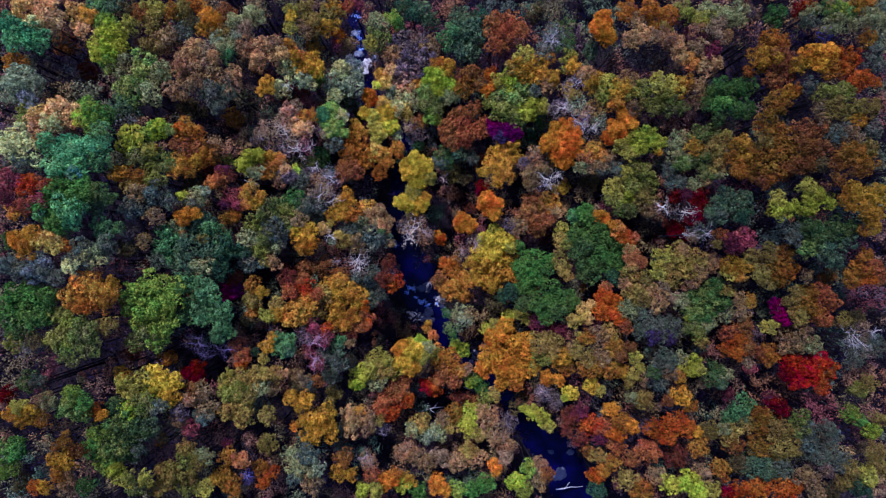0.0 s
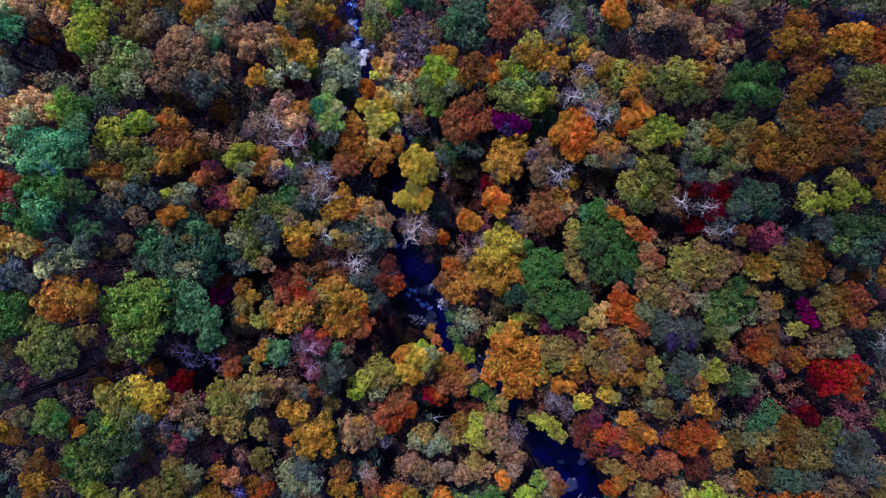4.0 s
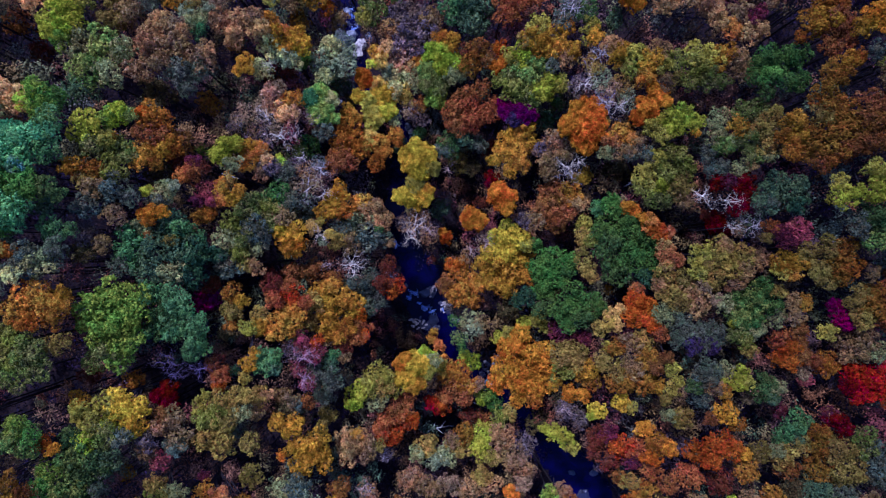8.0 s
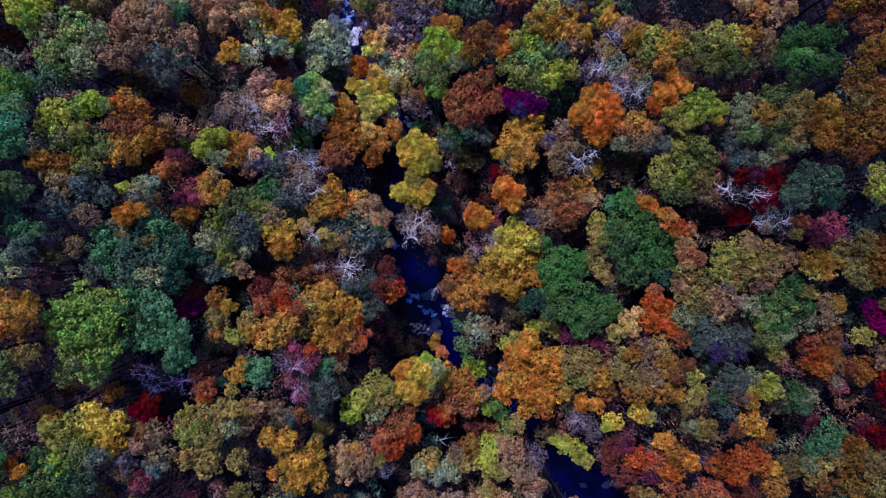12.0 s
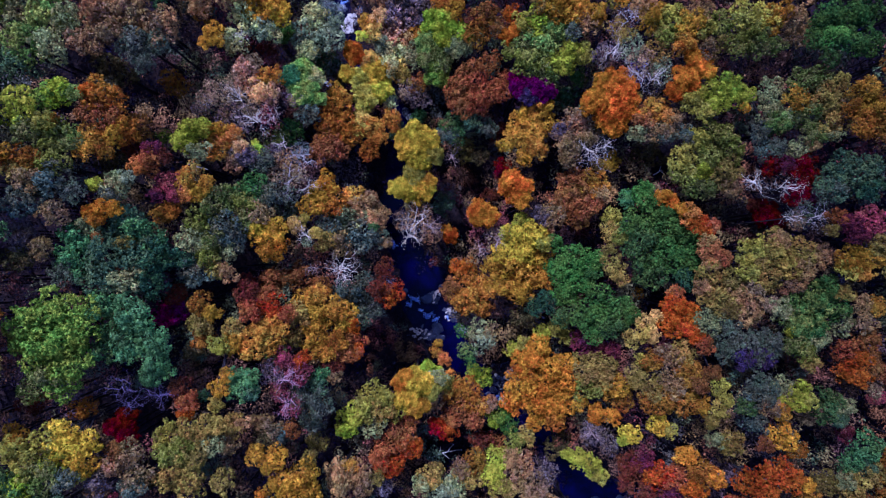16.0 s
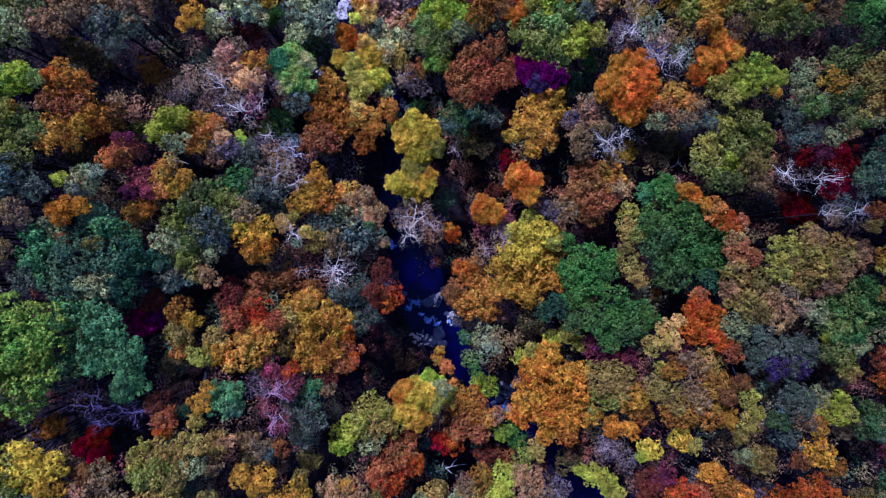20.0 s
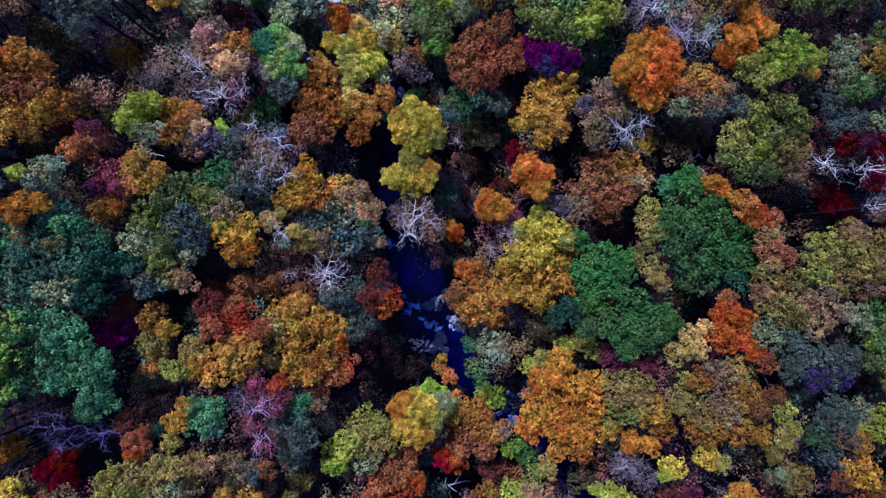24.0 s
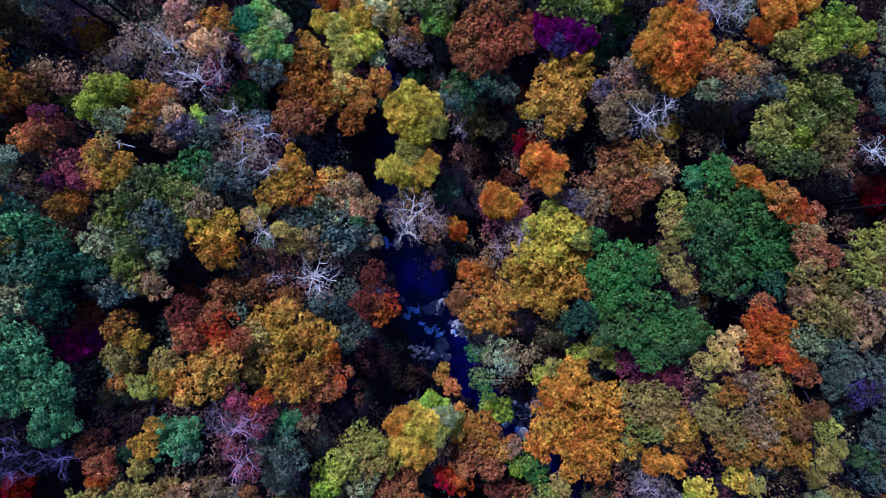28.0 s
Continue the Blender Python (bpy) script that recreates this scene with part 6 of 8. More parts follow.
bough(t, 5.9, -16.9, 14.9, 1.57, "orange")
bough(t, 8.5, -17.1, 15.7, 1.94, "orange_deep")
bough(t, 10.6, -17.0, 16.1, 1.78, "orange_deep")
bough(t, 11.8, -12.8, 16.3, 1.57, "gold_deep")
bough(t, 10.3, -18.7, 15.5, 1.41, "obrown")
bough(t, 8.2, -18.7, 15.1, 1.16, "orange_deep")
bough(t, 6.6, -13.2, 14.9, 0.84, "redorange")
bough(t, 8.1, -12.2, 15.4, 1.16, "orange")
t = tree(13.1, -13.1, 18.6, 1.86, "olive")
bough(t, 14.7, -12.7, 19.0, 1.84, "olive")
bough(t, 13.6, -14.8, 18.8, 1.86, "olive_green")
bough(t, 15.7, -14.7, 19.2, 1.70, "gold_brown")
bough(t, 16.3, -16.0, 19.0, 1.21, "brown_olive")
bough(t, 12.5, -16.1, 17.9, 1.12, "gold_brown")
bough(t, 14.6, -13.8, 19.0, 1.47, "olive")
bough(t, 14.1, -17.4, 18.2, 1.11, "orange_deep")
bough(t, 15.5, -17.6, 18.5, 0.98, "orange_deep")
t = tree(13.0, -10.2, 16.4, 1.40, "wine")
bough(t, 14.6, -11.0, 17.0, 1.25, "wine")
bough(t, 16.3, -11.1, 17.1, 0.99, "wine")
t = tree(17.5, -12.7, 20.7, 1.18, "olive")
bough(t, 18.1, -11.6, 20.7, 0.94, "olive_yellow")
bough(t, 17.4, -13.8, 20.4, 0.83, "olive")
t = tree(18.8, -11.4, 21.9, 1.34, "brown_olive")
bough(t, 18.8, -14.2, 21.9, 1.65, "olive")
bough(t, 20.4, -10.9, 22.3, 1.50, "taupe")
bough(t, 21.7, -10.6, 22.4, 1.32, "khaki")
bough(t, 20.3, -12.7, 22.5, 1.55, "taupe", "sparse")
bough(t, 21.8, -12.5, 22.7, 1.43, "brown_olive")
bough(t, 19.8, -15.2, 22.1, 1.52, "brown_olive")
bough(t, 21.8, -15.2, 22.5, 1.61, "brown_olive")
bough(t, 23.1, -15.7, 22.5, 1.14, "dull_gold_brown")
bough(t, 20.7, -14.1, 22.5, 1.51, "taupe")
bough(t, 18.3, -15.6, 21.4, 1.18, "brown_olive")
t = tree(23.0, -9.6, 23.7, 1.13, "dull_rust")
bough(t, 22.5, -13.5, 23.4, 1.14, "dull_rustbrown")
bough(t, 23.5, -12.3, 23.8, 0.90, "dull_rustbrown")
bough(t, 22.3, -9.1, 23.4, 0.79, "redorange")
t = tree(13.7, -19.6, 17.8, 1.54, "greymauve", "sparse")
bough(t, 15.3, -20.7, 17.9, 1.26, "greymauve", "sparse")
t = tree(13.6, -19.3, 19.1, 1.80, "pinkwhite", "bare")
t = tree(12.1, -22.6, 16.2, 1.28, "lime")
bough(t, 13.6, -23.1, 16.7, 1.46, "lime")
bough(t, 14.4, -24.1, 16.6, 1.14, "olive_yellow")
bough(t, 11.3, -22.1, 15.6, 0.77, "lime")
t = tree(11.3, -22.7, 11.3, 1.92, "olive_dark")
t = tree(17.0, -19.0, 20.0, 1.15, "yellow")
bough(t, 19.6, -17.9, 20.9, 1.18, "yellow_gold")
bough(t, 20.4, -18.5, 21.0, 0.88, "olive_yellow")
bough(t, 16.2, -19.6, 19.5, 0.73, "lime")
t = tree(17.1, -22.5, 19.6, 1.52, "rust_dark")
bough(t, 19.6, -23.4, 20.5, 1.80, "red_rust")
bough(t, 18.6, -24.9, 19.8, 1.70, "rust_dark")
bough(t, 21.2, -23.4, 20.7, 1.66, "rust")
bough(t, 18.1, -21.6, 19.7, 1.21, "wine")
bough(t, 20.6, -24.8, 20.3, 1.31, "wine")
bough(t, 16.5, -24.3, 19.2, 1.10, "rust_dark")
t = tree(21.8, -20.8, 21.8, 1.17, "gold_deep")
bough(t, 23.3, -22.6, 22.4, 1.75, "dull_obrown")
bough(t, 22.5, -24.0, 22.0, 1.28, "redorange")
bough(t, 24.2, -22.8, 22.3, 1.04, "orange_deep")
t = tree(25.4, -9.6, 24.5, 1.57, "dull_slate")
bough(t, 27.3, -9.6, 24.9, 1.67, "dull_slate")
bough(t, 26.2, -10.9, 24.7, 1.34, "shaded_purple_dark")
bough(t, 28.9, -9.7, 24.7, 1.56, "dull_slate")
bough(t, 28.2, -11.2, 24.7, 1.28, "shaded_purple_dark")
bough(t, 24.6, -10.4, 24.2, 1.01, "dull_slate")
bough(t, 27.1, -11.2, 24.7, 1.00, "dull_slate")
t = tree(31.2, -9.2, 25.1, 1.44, "dull_green_dull")
bough(t, 31.7, -10.5, 25.1, 1.28, "dull_olive_green")
bough(t, 32.2, -11.6, 24.8, 0.94, "dull_khaki")
bough(t, 32.8, -9.3, 25.0, 1.27, "dull_sage")
bough(t, 30.4, -9.9, 24.8, 0.88, "dull_green_dull")
t = tree(33.1, -13.0, 21.6, 1.40, "dull_slate")
t = tree(35.8, -10.3, 25.1, 1.38, "dull_rust")
bough(t, 37.6, -9.9, 25.2, 1.38, "dull_rust")
bough(t, 35.2, -12.4, 24.9, 1.11, "dull_redorange")
bough(t, 36.6, -12.9, 25.0, 1.27, "dull_redorange")
bough(t, 37.7, -11.9, 25.2, 1.27, "dull_rustbrown")
bough(t, 36.6, -11.3, 25.2, 0.99, "dull_redorange")
t = tree(38.1, -14.1, 24.4, 1.11, "dull_mauve")
bough(t, 38.5, -14.9, 24.4, 0.89, "pinkwine")
t = tree(24.3, -13.8, 23.8, 0.90, "olive_yellow")
bough(t, 24.1, -15.9, 23.9, 1.13, "shaded_khaki_gold")
bough(t, 24.8, -14.9, 23.9, 0.79, "olive_yellow")
bough(t, 23.6, -17.0, 23.4, 0.79, "dull_khaki")
t = tree(27.7, -13.3, 24.7, 1.28, "dull_slate")
bough(t, 27.4, -14.5, 25.0, 1.56, "dull_sage_dark")
bough(t, 28.5, -13.9, 24.7, 1.11, "dull_slate")
bough(t, 29.5, -13.8, 24.6, 1.00, "dull_sage")
bough(t, 27.2, -17.0, 24.5, 1.57, "dull_sage_dark")
bough(t, 26.2, -15.4, 24.6, 1.11, "dull_green_teal")
bough(t, 28.5, -15.6, 24.8, 1.00, "dull_taupe")
t = tree(31.3, -14.1, 25.0, 1.11, "dull_lime")
bough(t, 30.7, -15.1, 25.1, 1.28, "dull_lime")
bough(t, 31.9, -14.9, 24.9, 0.89, "olive_yellow")
bough(t, 29.5, -15.8, 24.8, 0.94, "dull_tan_gold")
t = tree(33.7, -14.7, 24.9, 1.28, "dull_green_teal")
bough(t, 33.9, -15.9, 25.1, 1.56, "dull_green_teal")
bough(t, 35.1, -15.7, 24.9, 1.05, "dull_sage")
bough(t, 34.6, -16.7, 24.9, 1.00, "dull_bluegreen")
t = tree(36.6, -18.6, 22.4, 1.09, "dull_wine")
bough(t, 33.0, -17.4, 22.2, 0.80, "dull_mauve")
t = tree(29.7, -18.6, 24.4, 1.33, "orange_deep")
bough(t, 31.3, -19.7, 24.2, 1.11, "dull_obrown")
bough(t, 28.3, -19.1, 24.0, 1.01, "dull_rustbrown")
t = tree(37.4, -19.8, 24.6, 1.67, "dull_teal")
bough(t, 36.0, -20.9, 24.5, 1.39, "dull_teal")
bough(t, 37.4, -21.5, 24.5, 0.99, "dull_bluegreen")
t = tree(27.3, -22.6, 24.0, 1.70, "dull_redorange")
bough(t, 29.2, -21.8, 24.4, 1.80, "dull_redorange")
bough(t, 30.8, -22.3, 24.4, 1.39, "dull_redorange")
bough(t, 28.3, -23.7, 23.9, 1.24, "dull_redorange")
bough(t, 32.0, -22.9, 24.1, 0.78, "orange_deep")
t = tree(25.6, -19.4, 23.2, 1.30, "dull_khaki")
bough(t, 24.2, -18.9, 22.8, 1.03, "dull_sage")
t = tree(33.5, -22.7, 24.8, 1.22, "dull_olive")
bough(t, 35.9, -23.2, 25.2, 1.44, "dull_khaki")
bough(t, 37.6, -21.9, 25.0, 1.27, "dull_olive")
bough(t, 34.8, -22.3, 25.1, 0.99, "dull_sage")
t = tree(-49.7, 28.3, 29.2, 1.83, "cream")
bough(t, -47.3, 28.4, 28.8, 1.85, "sunlit_tan")
bough(t, -46.6, 27.1, 28.7, 1.51, "pale_taupe")
bough(t, -48.1, 26.8, 28.9, 1.33, "pale_sage")
t = tree(-44.2, 28.7, 27.2, 1.70, "cream")
bough(t, -43.8, 26.6, 27.1, 1.44, "sunlit_tan")
bough(t, -43.1, 28.4, 26.9, 1.28, "tan_gold")
t = tree(-50.2, 25.9, 30.5, 1.97, "teal_pale")
bough(t, -48.7, 25.3, 30.2, 1.82, "teal_pale")
bough(t, -47.5, 24.4, 29.8, 1.49, "pale_teal")
bough(t, -49.7, 24.4, 30.6, 1.63, "pale_teal")
t = tree(-50.5, 22.0, 29.9, 1.64, "obrown")
t = tree(-48.2, 19.7, 32.7, 2.00, "sage_pale")
bough(t, -48.1, 17.9, 33.5, 1.96, "sage_pale")
bough(t, -46.6, 18.3, 32.8, 1.59, "sage_pale")
bough(t, -46.6, 16.6, 33.2, 1.40, "pale_slate")
t = tree(-41.7, 24.8, 27.3, 1.45, "lime")
bough(t, -40.5, 26.0, 27.2, 1.80, "lime_green")
bough(t, -40.7, 23.8, 27.5, 1.70, "lime_green")
bough(t, -39.4, 24.6, 27.2, 1.63, "lime")
bough(t, -41.6, 23.3, 27.4, 1.09, "lime")
bough(t, -40.3, 22.6, 27.2, 1.27, "green")
bough(t, -41.3, 27.6, 26.7, 1.55, "green")
bough(t, -39.5, 26.0, 26.9, 1.29, "lime")
bough(t, -38.4, 27.2, 26.4, 1.47, "olive_yellow")
t = tree(-42.3, 29.7, 26.3, 1.72, "teal")
bough(t, -40.5, 29.7, 26.1, 1.55, "bluegreen")
t = tree(-50.3, 27.3, 20.0, 1.88, "brown")
bough(t, -46.5, 23.2, 21.3, 1.65, "rust_dark")
bough(t, -48.5, 19.9, 22.9, 1.76, "olive_dark")
t = tree(-44.1, 14.9, 34.1, 1.71, "cream")
bough(t, -42.5, 15.3, 33.9, 1.73, "sunlit_tan")
bough(t, -40.9, 14.8, 33.6, 1.41, "sunlit_tan")
bough(t, -44.9, 14.2, 34.3, 1.15, "sunlit_tan")
bough(t, -42.9, 13.9, 34.4, 1.39, "pale_sage")
t = tree(-39.6, 15.7, 33.3, 1.42, "green")
bough(t, -38.3, 15.1, 33.3, 1.58, "leaf_green")
bough(t, -40.1, 14.7, 33.4, 1.17, "pale_lime_green")
bough(t, -38.8, 14.0, 33.7, 1.40, "green")
t = tree(-46.8, 15.7, 33.1, 1.10, "olive_green")
bough(t, -46.5, 14.2, 33.6, 1.08, "sunlit_green_dull")
t = tree(-45.4, 10.8, 37.0, 1.95, "pale_sage")
bough(t, -44.0, 10.5, 36.9, 1.80, "pale_sage")
bough(t, -44.7, 9.2, 37.0, 1.48, "sage_dark")
bough(t, -45.9, 12.0, 36.5, 1.50, "pale_sage")
t = tree(-44.2, 13.2, 34.1, 1.55, "pale_taupe")
t = tree(-42.3, 11.2, 36.1, 1.50, "pale_teal")
bough(t, -40.6, 11.2, 35.9, 1.75, "teal_pale")
bough(t, -40.8, 9.3, 36.6, 1.86, "pale_teal")
bough(t, -39.1, 10.6, 36.0, 1.67, "pale_teal")
bough(t, -39.2, 9.1, 36.3, 1.65, "pale_teal")
bough(t, -37.6, 11.2, 35.3, 1.46, "teal_pale")
bough(t, -37.2, 9.9, 35.3, 1.45, "teal")
bough(t, -37.7, 12.8, 34.7, 1.39, "teal")
bough(t, -41.4, 8.3, 36.3, 1.26, "pale_teal")
bough(t, -39.4, 8.1, 35.9, 1.12, "sunlit_bluegreen")
t = tree(-41.2, 6.3, 37.0, 1.56, "leaf_green")
bough(t, -38.8, 6.6, 36.5, 1.57, "leaf_green")
bough(t, -41.6, 4.5, 37.2, 1.85, "leaf_green")
bough(t, -39.8, 4.5, 37.4, 1.86, "pale_teal")
bough(t, -38.8, 5.4, 36.8, 1.50, "leaf_green")
bough(t, -42.5, 3.8, 37.1, 1.33, "pale_teal")
bough(t, -41.0, 2.7, 36.9, 1.40, "leaf_green")
bough(t, -39.3, 3.3, 36.8, 1.26, "pale_teal")
bough(t, -37.2, 6.1, 35.8, 1.29, "green_teal")
bough(t, -36.1, 5.5, 35.2, 0.99, "green_teal")
t = tree(-38.3, 4.4, 33.7, 1.16, "bluegreen")
bough(t, -37.4, 2.5, 34.1, 1.37, "mint")
bough(t, -36.0, 2.2, 33.3, 0.86, "teal")
t = tree(-45.2, 7.1, 37.6, 1.63, "pinkwine")
bough(t, -45.4, 5.6, 37.6, 1.48, "wine")
bough(t, -43.4, 6.8, 37.7, 1.33, "red_rust")
bough(t, -41.9, 6.8, 37.2, 0.96, "rust")
bough(t, -43.6, 4.7, 37.7, 1.32, "sunlit_rust_dark")
bough(t, -42.4, 5.0, 37.5, 0.95, "pinkwine")
bough(t, -44.9, 3.8, 37.3, 1.11, "sunlit_brown_olive")
t = tree(-36.2, 8.5, 33.2, 1.17, "gold_brown")
t = tree(-44.4, 0.9, 37.4, 1.48, "orange_deep")
bough(t, -43.1, 1.5, 37.6, 1.25, "gold_brown")
bough(t, -43.8, 0.1, 37.4, 1.33, "obrown")
bough(t, -41.9, 0.9, 37.5, 1.10, "pale_khaki")
bough(t, -41.1, 0.3, 37.2, 1.11, "sunlit_olive")
t = tree(-46.2, 1.0, 36.4, 1.34, "green_teal")
bough(t, -40.2, 0.3, 36.1, 1.04, "obrown")
t = tree(-42.9, -2.0, 37.4, 1.56, "pale_slate")
bough(t, -44.2, -2.3, 37.2, 1.34, "sage_dark")
bough(t, -41.9, -2.4, 37.1, 1.11, "slate")
bough(t, -46.0, -1.5, 36.7, 1.19, "sage_dark")
bough(t, -40.9, -3.0, 36.7, 0.89, "slate")
t = tree(-38.9, -0.8, 36.7, 1.64, "sage_dark")
bough(t, -37.5, -0.8, 36.2, 1.60, "sage")
bough(t, -36.4, 0.1, 35.6, 1.45, "slate")
bough(t, -39.5, -1.8, 36.5, 1.11, "pale_sage")
bough(t, -38.3, 0.1, 36.6, 1.35, "sage_dark")
t = tree(-38.5, -3.6, 36.0, 1.59, "tan_orange")
bough(t, -39.5, -4.7, 36.3, 1.57, "tan_orange")
bough(t, -37.5, -4.7, 35.8, 1.74, "tan_orange")
bough(t, -38.7, -6.0, 35.9, 1.43, "obrown")
bough(t, -36.3, -4.5, 35.0, 1.15, "tan_orange")
bough(t, -35.9, -3.6, 34.8, 0.85, "gold_brown")
bough(t, -36.8, -5.9, 35.1, 1.07, "brown_olive")
t = tree(-45.3, -5.0, 36.6, 1.88, "leaf_green")
bough(t, -46.0, -6.8, 36.5, 1.88, "leaf_green")
bough(t, -43.4, -5.0, 36.8, 1.87, "leaf_green")
bough(t, -41.9, -5.1, 36.4, 1.26, "emerald")
bough(t, -43.7, -7.1, 36.9, 1.87, "emerald")
bough(t, -45.4, -8.4, 36.5, 1.73, "green_teal")
bough(t, -42.5, -7.1, 36.6, 1.42, "emerald")
bough(t, -45.8, -9.9, 36.2, 1.27, "olive_green")
bough(t, -43.3, -9.6, 36.3, 1.12, "olive_dark")
t = tree(-40.2, -8.1, 36.2, 1.73, "olive_green")
bough(t, -38.6, -8.9, 36.1, 1.89, "green_dull")
bough(t, -41.0, -9.5, 36.2, 1.43, "olive_green")
bough(t, -40.3, -11.1, 36.0, 1.58, "green_dull")
bough(t, -38.2, -10.5, 35.4, 1.44, "green_dull")
bough(t, -41.1, -7.1, 35.9, 1.12, "olive_green")
bough(t, -36.6, -8.2, 34.9, 1.16, "olive")
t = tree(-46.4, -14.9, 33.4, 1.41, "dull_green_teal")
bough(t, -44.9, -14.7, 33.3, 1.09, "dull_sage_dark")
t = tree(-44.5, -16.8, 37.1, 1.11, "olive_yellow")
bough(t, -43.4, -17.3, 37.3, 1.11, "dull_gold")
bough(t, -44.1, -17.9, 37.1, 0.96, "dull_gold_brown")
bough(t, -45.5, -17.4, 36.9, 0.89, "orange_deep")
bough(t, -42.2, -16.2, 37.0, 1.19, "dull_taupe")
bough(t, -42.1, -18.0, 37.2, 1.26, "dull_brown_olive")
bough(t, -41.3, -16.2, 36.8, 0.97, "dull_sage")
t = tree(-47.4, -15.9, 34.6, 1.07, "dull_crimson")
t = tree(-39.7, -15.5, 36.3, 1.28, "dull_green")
bough(t, -40.1, -16.6, 36.5, 1.42, "shaded_sagegreen")
bough(t, -39.0, -17.2, 36.5, 1.43, "shaded_sagegreen")
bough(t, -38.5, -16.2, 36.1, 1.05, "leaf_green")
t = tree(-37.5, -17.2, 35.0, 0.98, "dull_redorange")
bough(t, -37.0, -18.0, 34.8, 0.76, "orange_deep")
bough(t, -38.1, -17.6, 35.1, 0.76, "shaded_red_rust")
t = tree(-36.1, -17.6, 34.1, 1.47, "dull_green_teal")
bough(t, -35.9, -19.2, 34.4, 1.61, "shaded_sagegreen")
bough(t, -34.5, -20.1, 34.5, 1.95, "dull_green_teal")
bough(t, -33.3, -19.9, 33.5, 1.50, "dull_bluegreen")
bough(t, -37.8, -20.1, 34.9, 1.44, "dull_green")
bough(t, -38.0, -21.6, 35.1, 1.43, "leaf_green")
bough(t, -36.3, -21.7, 34.8, 1.76, "shaded_sagegreen")
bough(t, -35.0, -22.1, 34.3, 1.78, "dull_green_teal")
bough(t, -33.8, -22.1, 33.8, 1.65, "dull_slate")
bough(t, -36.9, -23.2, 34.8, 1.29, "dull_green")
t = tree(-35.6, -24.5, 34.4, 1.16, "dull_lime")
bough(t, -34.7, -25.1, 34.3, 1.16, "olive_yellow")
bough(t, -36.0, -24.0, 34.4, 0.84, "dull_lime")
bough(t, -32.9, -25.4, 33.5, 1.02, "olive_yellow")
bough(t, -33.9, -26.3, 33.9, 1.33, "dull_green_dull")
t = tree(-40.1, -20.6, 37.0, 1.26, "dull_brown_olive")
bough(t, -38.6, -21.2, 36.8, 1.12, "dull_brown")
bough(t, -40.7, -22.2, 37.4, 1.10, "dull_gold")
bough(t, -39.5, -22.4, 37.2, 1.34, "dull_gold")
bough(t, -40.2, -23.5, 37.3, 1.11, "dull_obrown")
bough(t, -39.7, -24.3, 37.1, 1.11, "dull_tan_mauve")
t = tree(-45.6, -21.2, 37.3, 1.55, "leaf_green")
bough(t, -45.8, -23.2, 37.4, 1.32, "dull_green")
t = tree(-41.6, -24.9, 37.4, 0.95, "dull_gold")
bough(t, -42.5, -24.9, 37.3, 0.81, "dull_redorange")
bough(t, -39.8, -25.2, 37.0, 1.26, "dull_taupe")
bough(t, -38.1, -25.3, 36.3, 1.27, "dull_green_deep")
bough(t, -45.7, -25.4, 35.3, 1.15, "shaded_olive_dark")
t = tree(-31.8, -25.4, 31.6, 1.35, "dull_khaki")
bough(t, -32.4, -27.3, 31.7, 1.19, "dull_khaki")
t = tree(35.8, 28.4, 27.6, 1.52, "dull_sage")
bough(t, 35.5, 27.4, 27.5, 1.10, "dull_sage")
bough(t, 37.3, 28.3, 27.9, 1.25, "shaded_greymauve")
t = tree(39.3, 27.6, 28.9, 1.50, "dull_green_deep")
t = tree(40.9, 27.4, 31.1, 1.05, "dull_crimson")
bough(t, 42.1, 27.9, 31.1, 0.88, "shaded_red_rust")
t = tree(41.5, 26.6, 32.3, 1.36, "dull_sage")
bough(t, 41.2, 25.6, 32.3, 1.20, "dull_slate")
bough(t, 43.3, 26.7, 33.2, 1.50, "shaded_sagegreen")
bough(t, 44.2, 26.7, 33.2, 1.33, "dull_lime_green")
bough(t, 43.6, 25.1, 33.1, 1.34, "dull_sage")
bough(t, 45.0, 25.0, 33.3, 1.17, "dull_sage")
bough(t, 45.0, 26.2, 33.3, 1.17, "shaded_sagegreen")
t = tree(46.0, 26.9, 33.7, 1.17, "dull_gold_brown")
bough(t, 46.7, 27.0, 33.7, 0.85, "dull_tan_orange")
t = tree(44.3, 24.8, 30.3, 1.07, "violet", "sparse")
bough(t, 42.3, 24.5, 29.5, 1.41, "shaded_purple_dark")
t = tree(46.9, 25.6, 34.1, 1.47, "dull_sage")
bough(t, 47.8, 25.0, 34.1, 1.15, "dull_sage")
t = tree(46.8, 23.1, 34.3, 1.31, "dull_brown_olive")
bough(t, 47.3, 21.8, 34.6, 1.30, "dull_slate")
bough(t, 47.1, 20.4, 34.4, 1.31, "dull_slate")
t = tree(38.3, 24.6, 30.1, 1.56, "dull_obrown")
bough(t, 39.1, 23.7, 30.7, 1.54, "dull_obrown")
bough(t, 37.8, 22.1, 30.7, 1.72, "dull_gold_brown")
bough(t, 36.7, 22.3, 29.8, 1.41, "dull_obrown")
bough(t, 39.2, 22.1, 30.9, 1.54, "dull_rustbrown")
bough(t, 38.6, 20.8, 30.7, 1.38, "dull_rustbrown")
bough(t, 38.0, 19.5, 30.3, 1.22, "dull_rust")
bough(t, 39.6, 20.1, 30.8, 1.21, "dull_rust")
bough(t, 35.8, 20.7, 29.3, 0.91, "dull_obrown")
t = tree(41.1, 21.7, 32.9, 1.50, "orange_deep")
bough(t, 42.5, 21.6, 33.6, 1.65, "orange_deep")
bough(t, 44.0, 21.2, 33.7, 1.64, "dull_redorange")
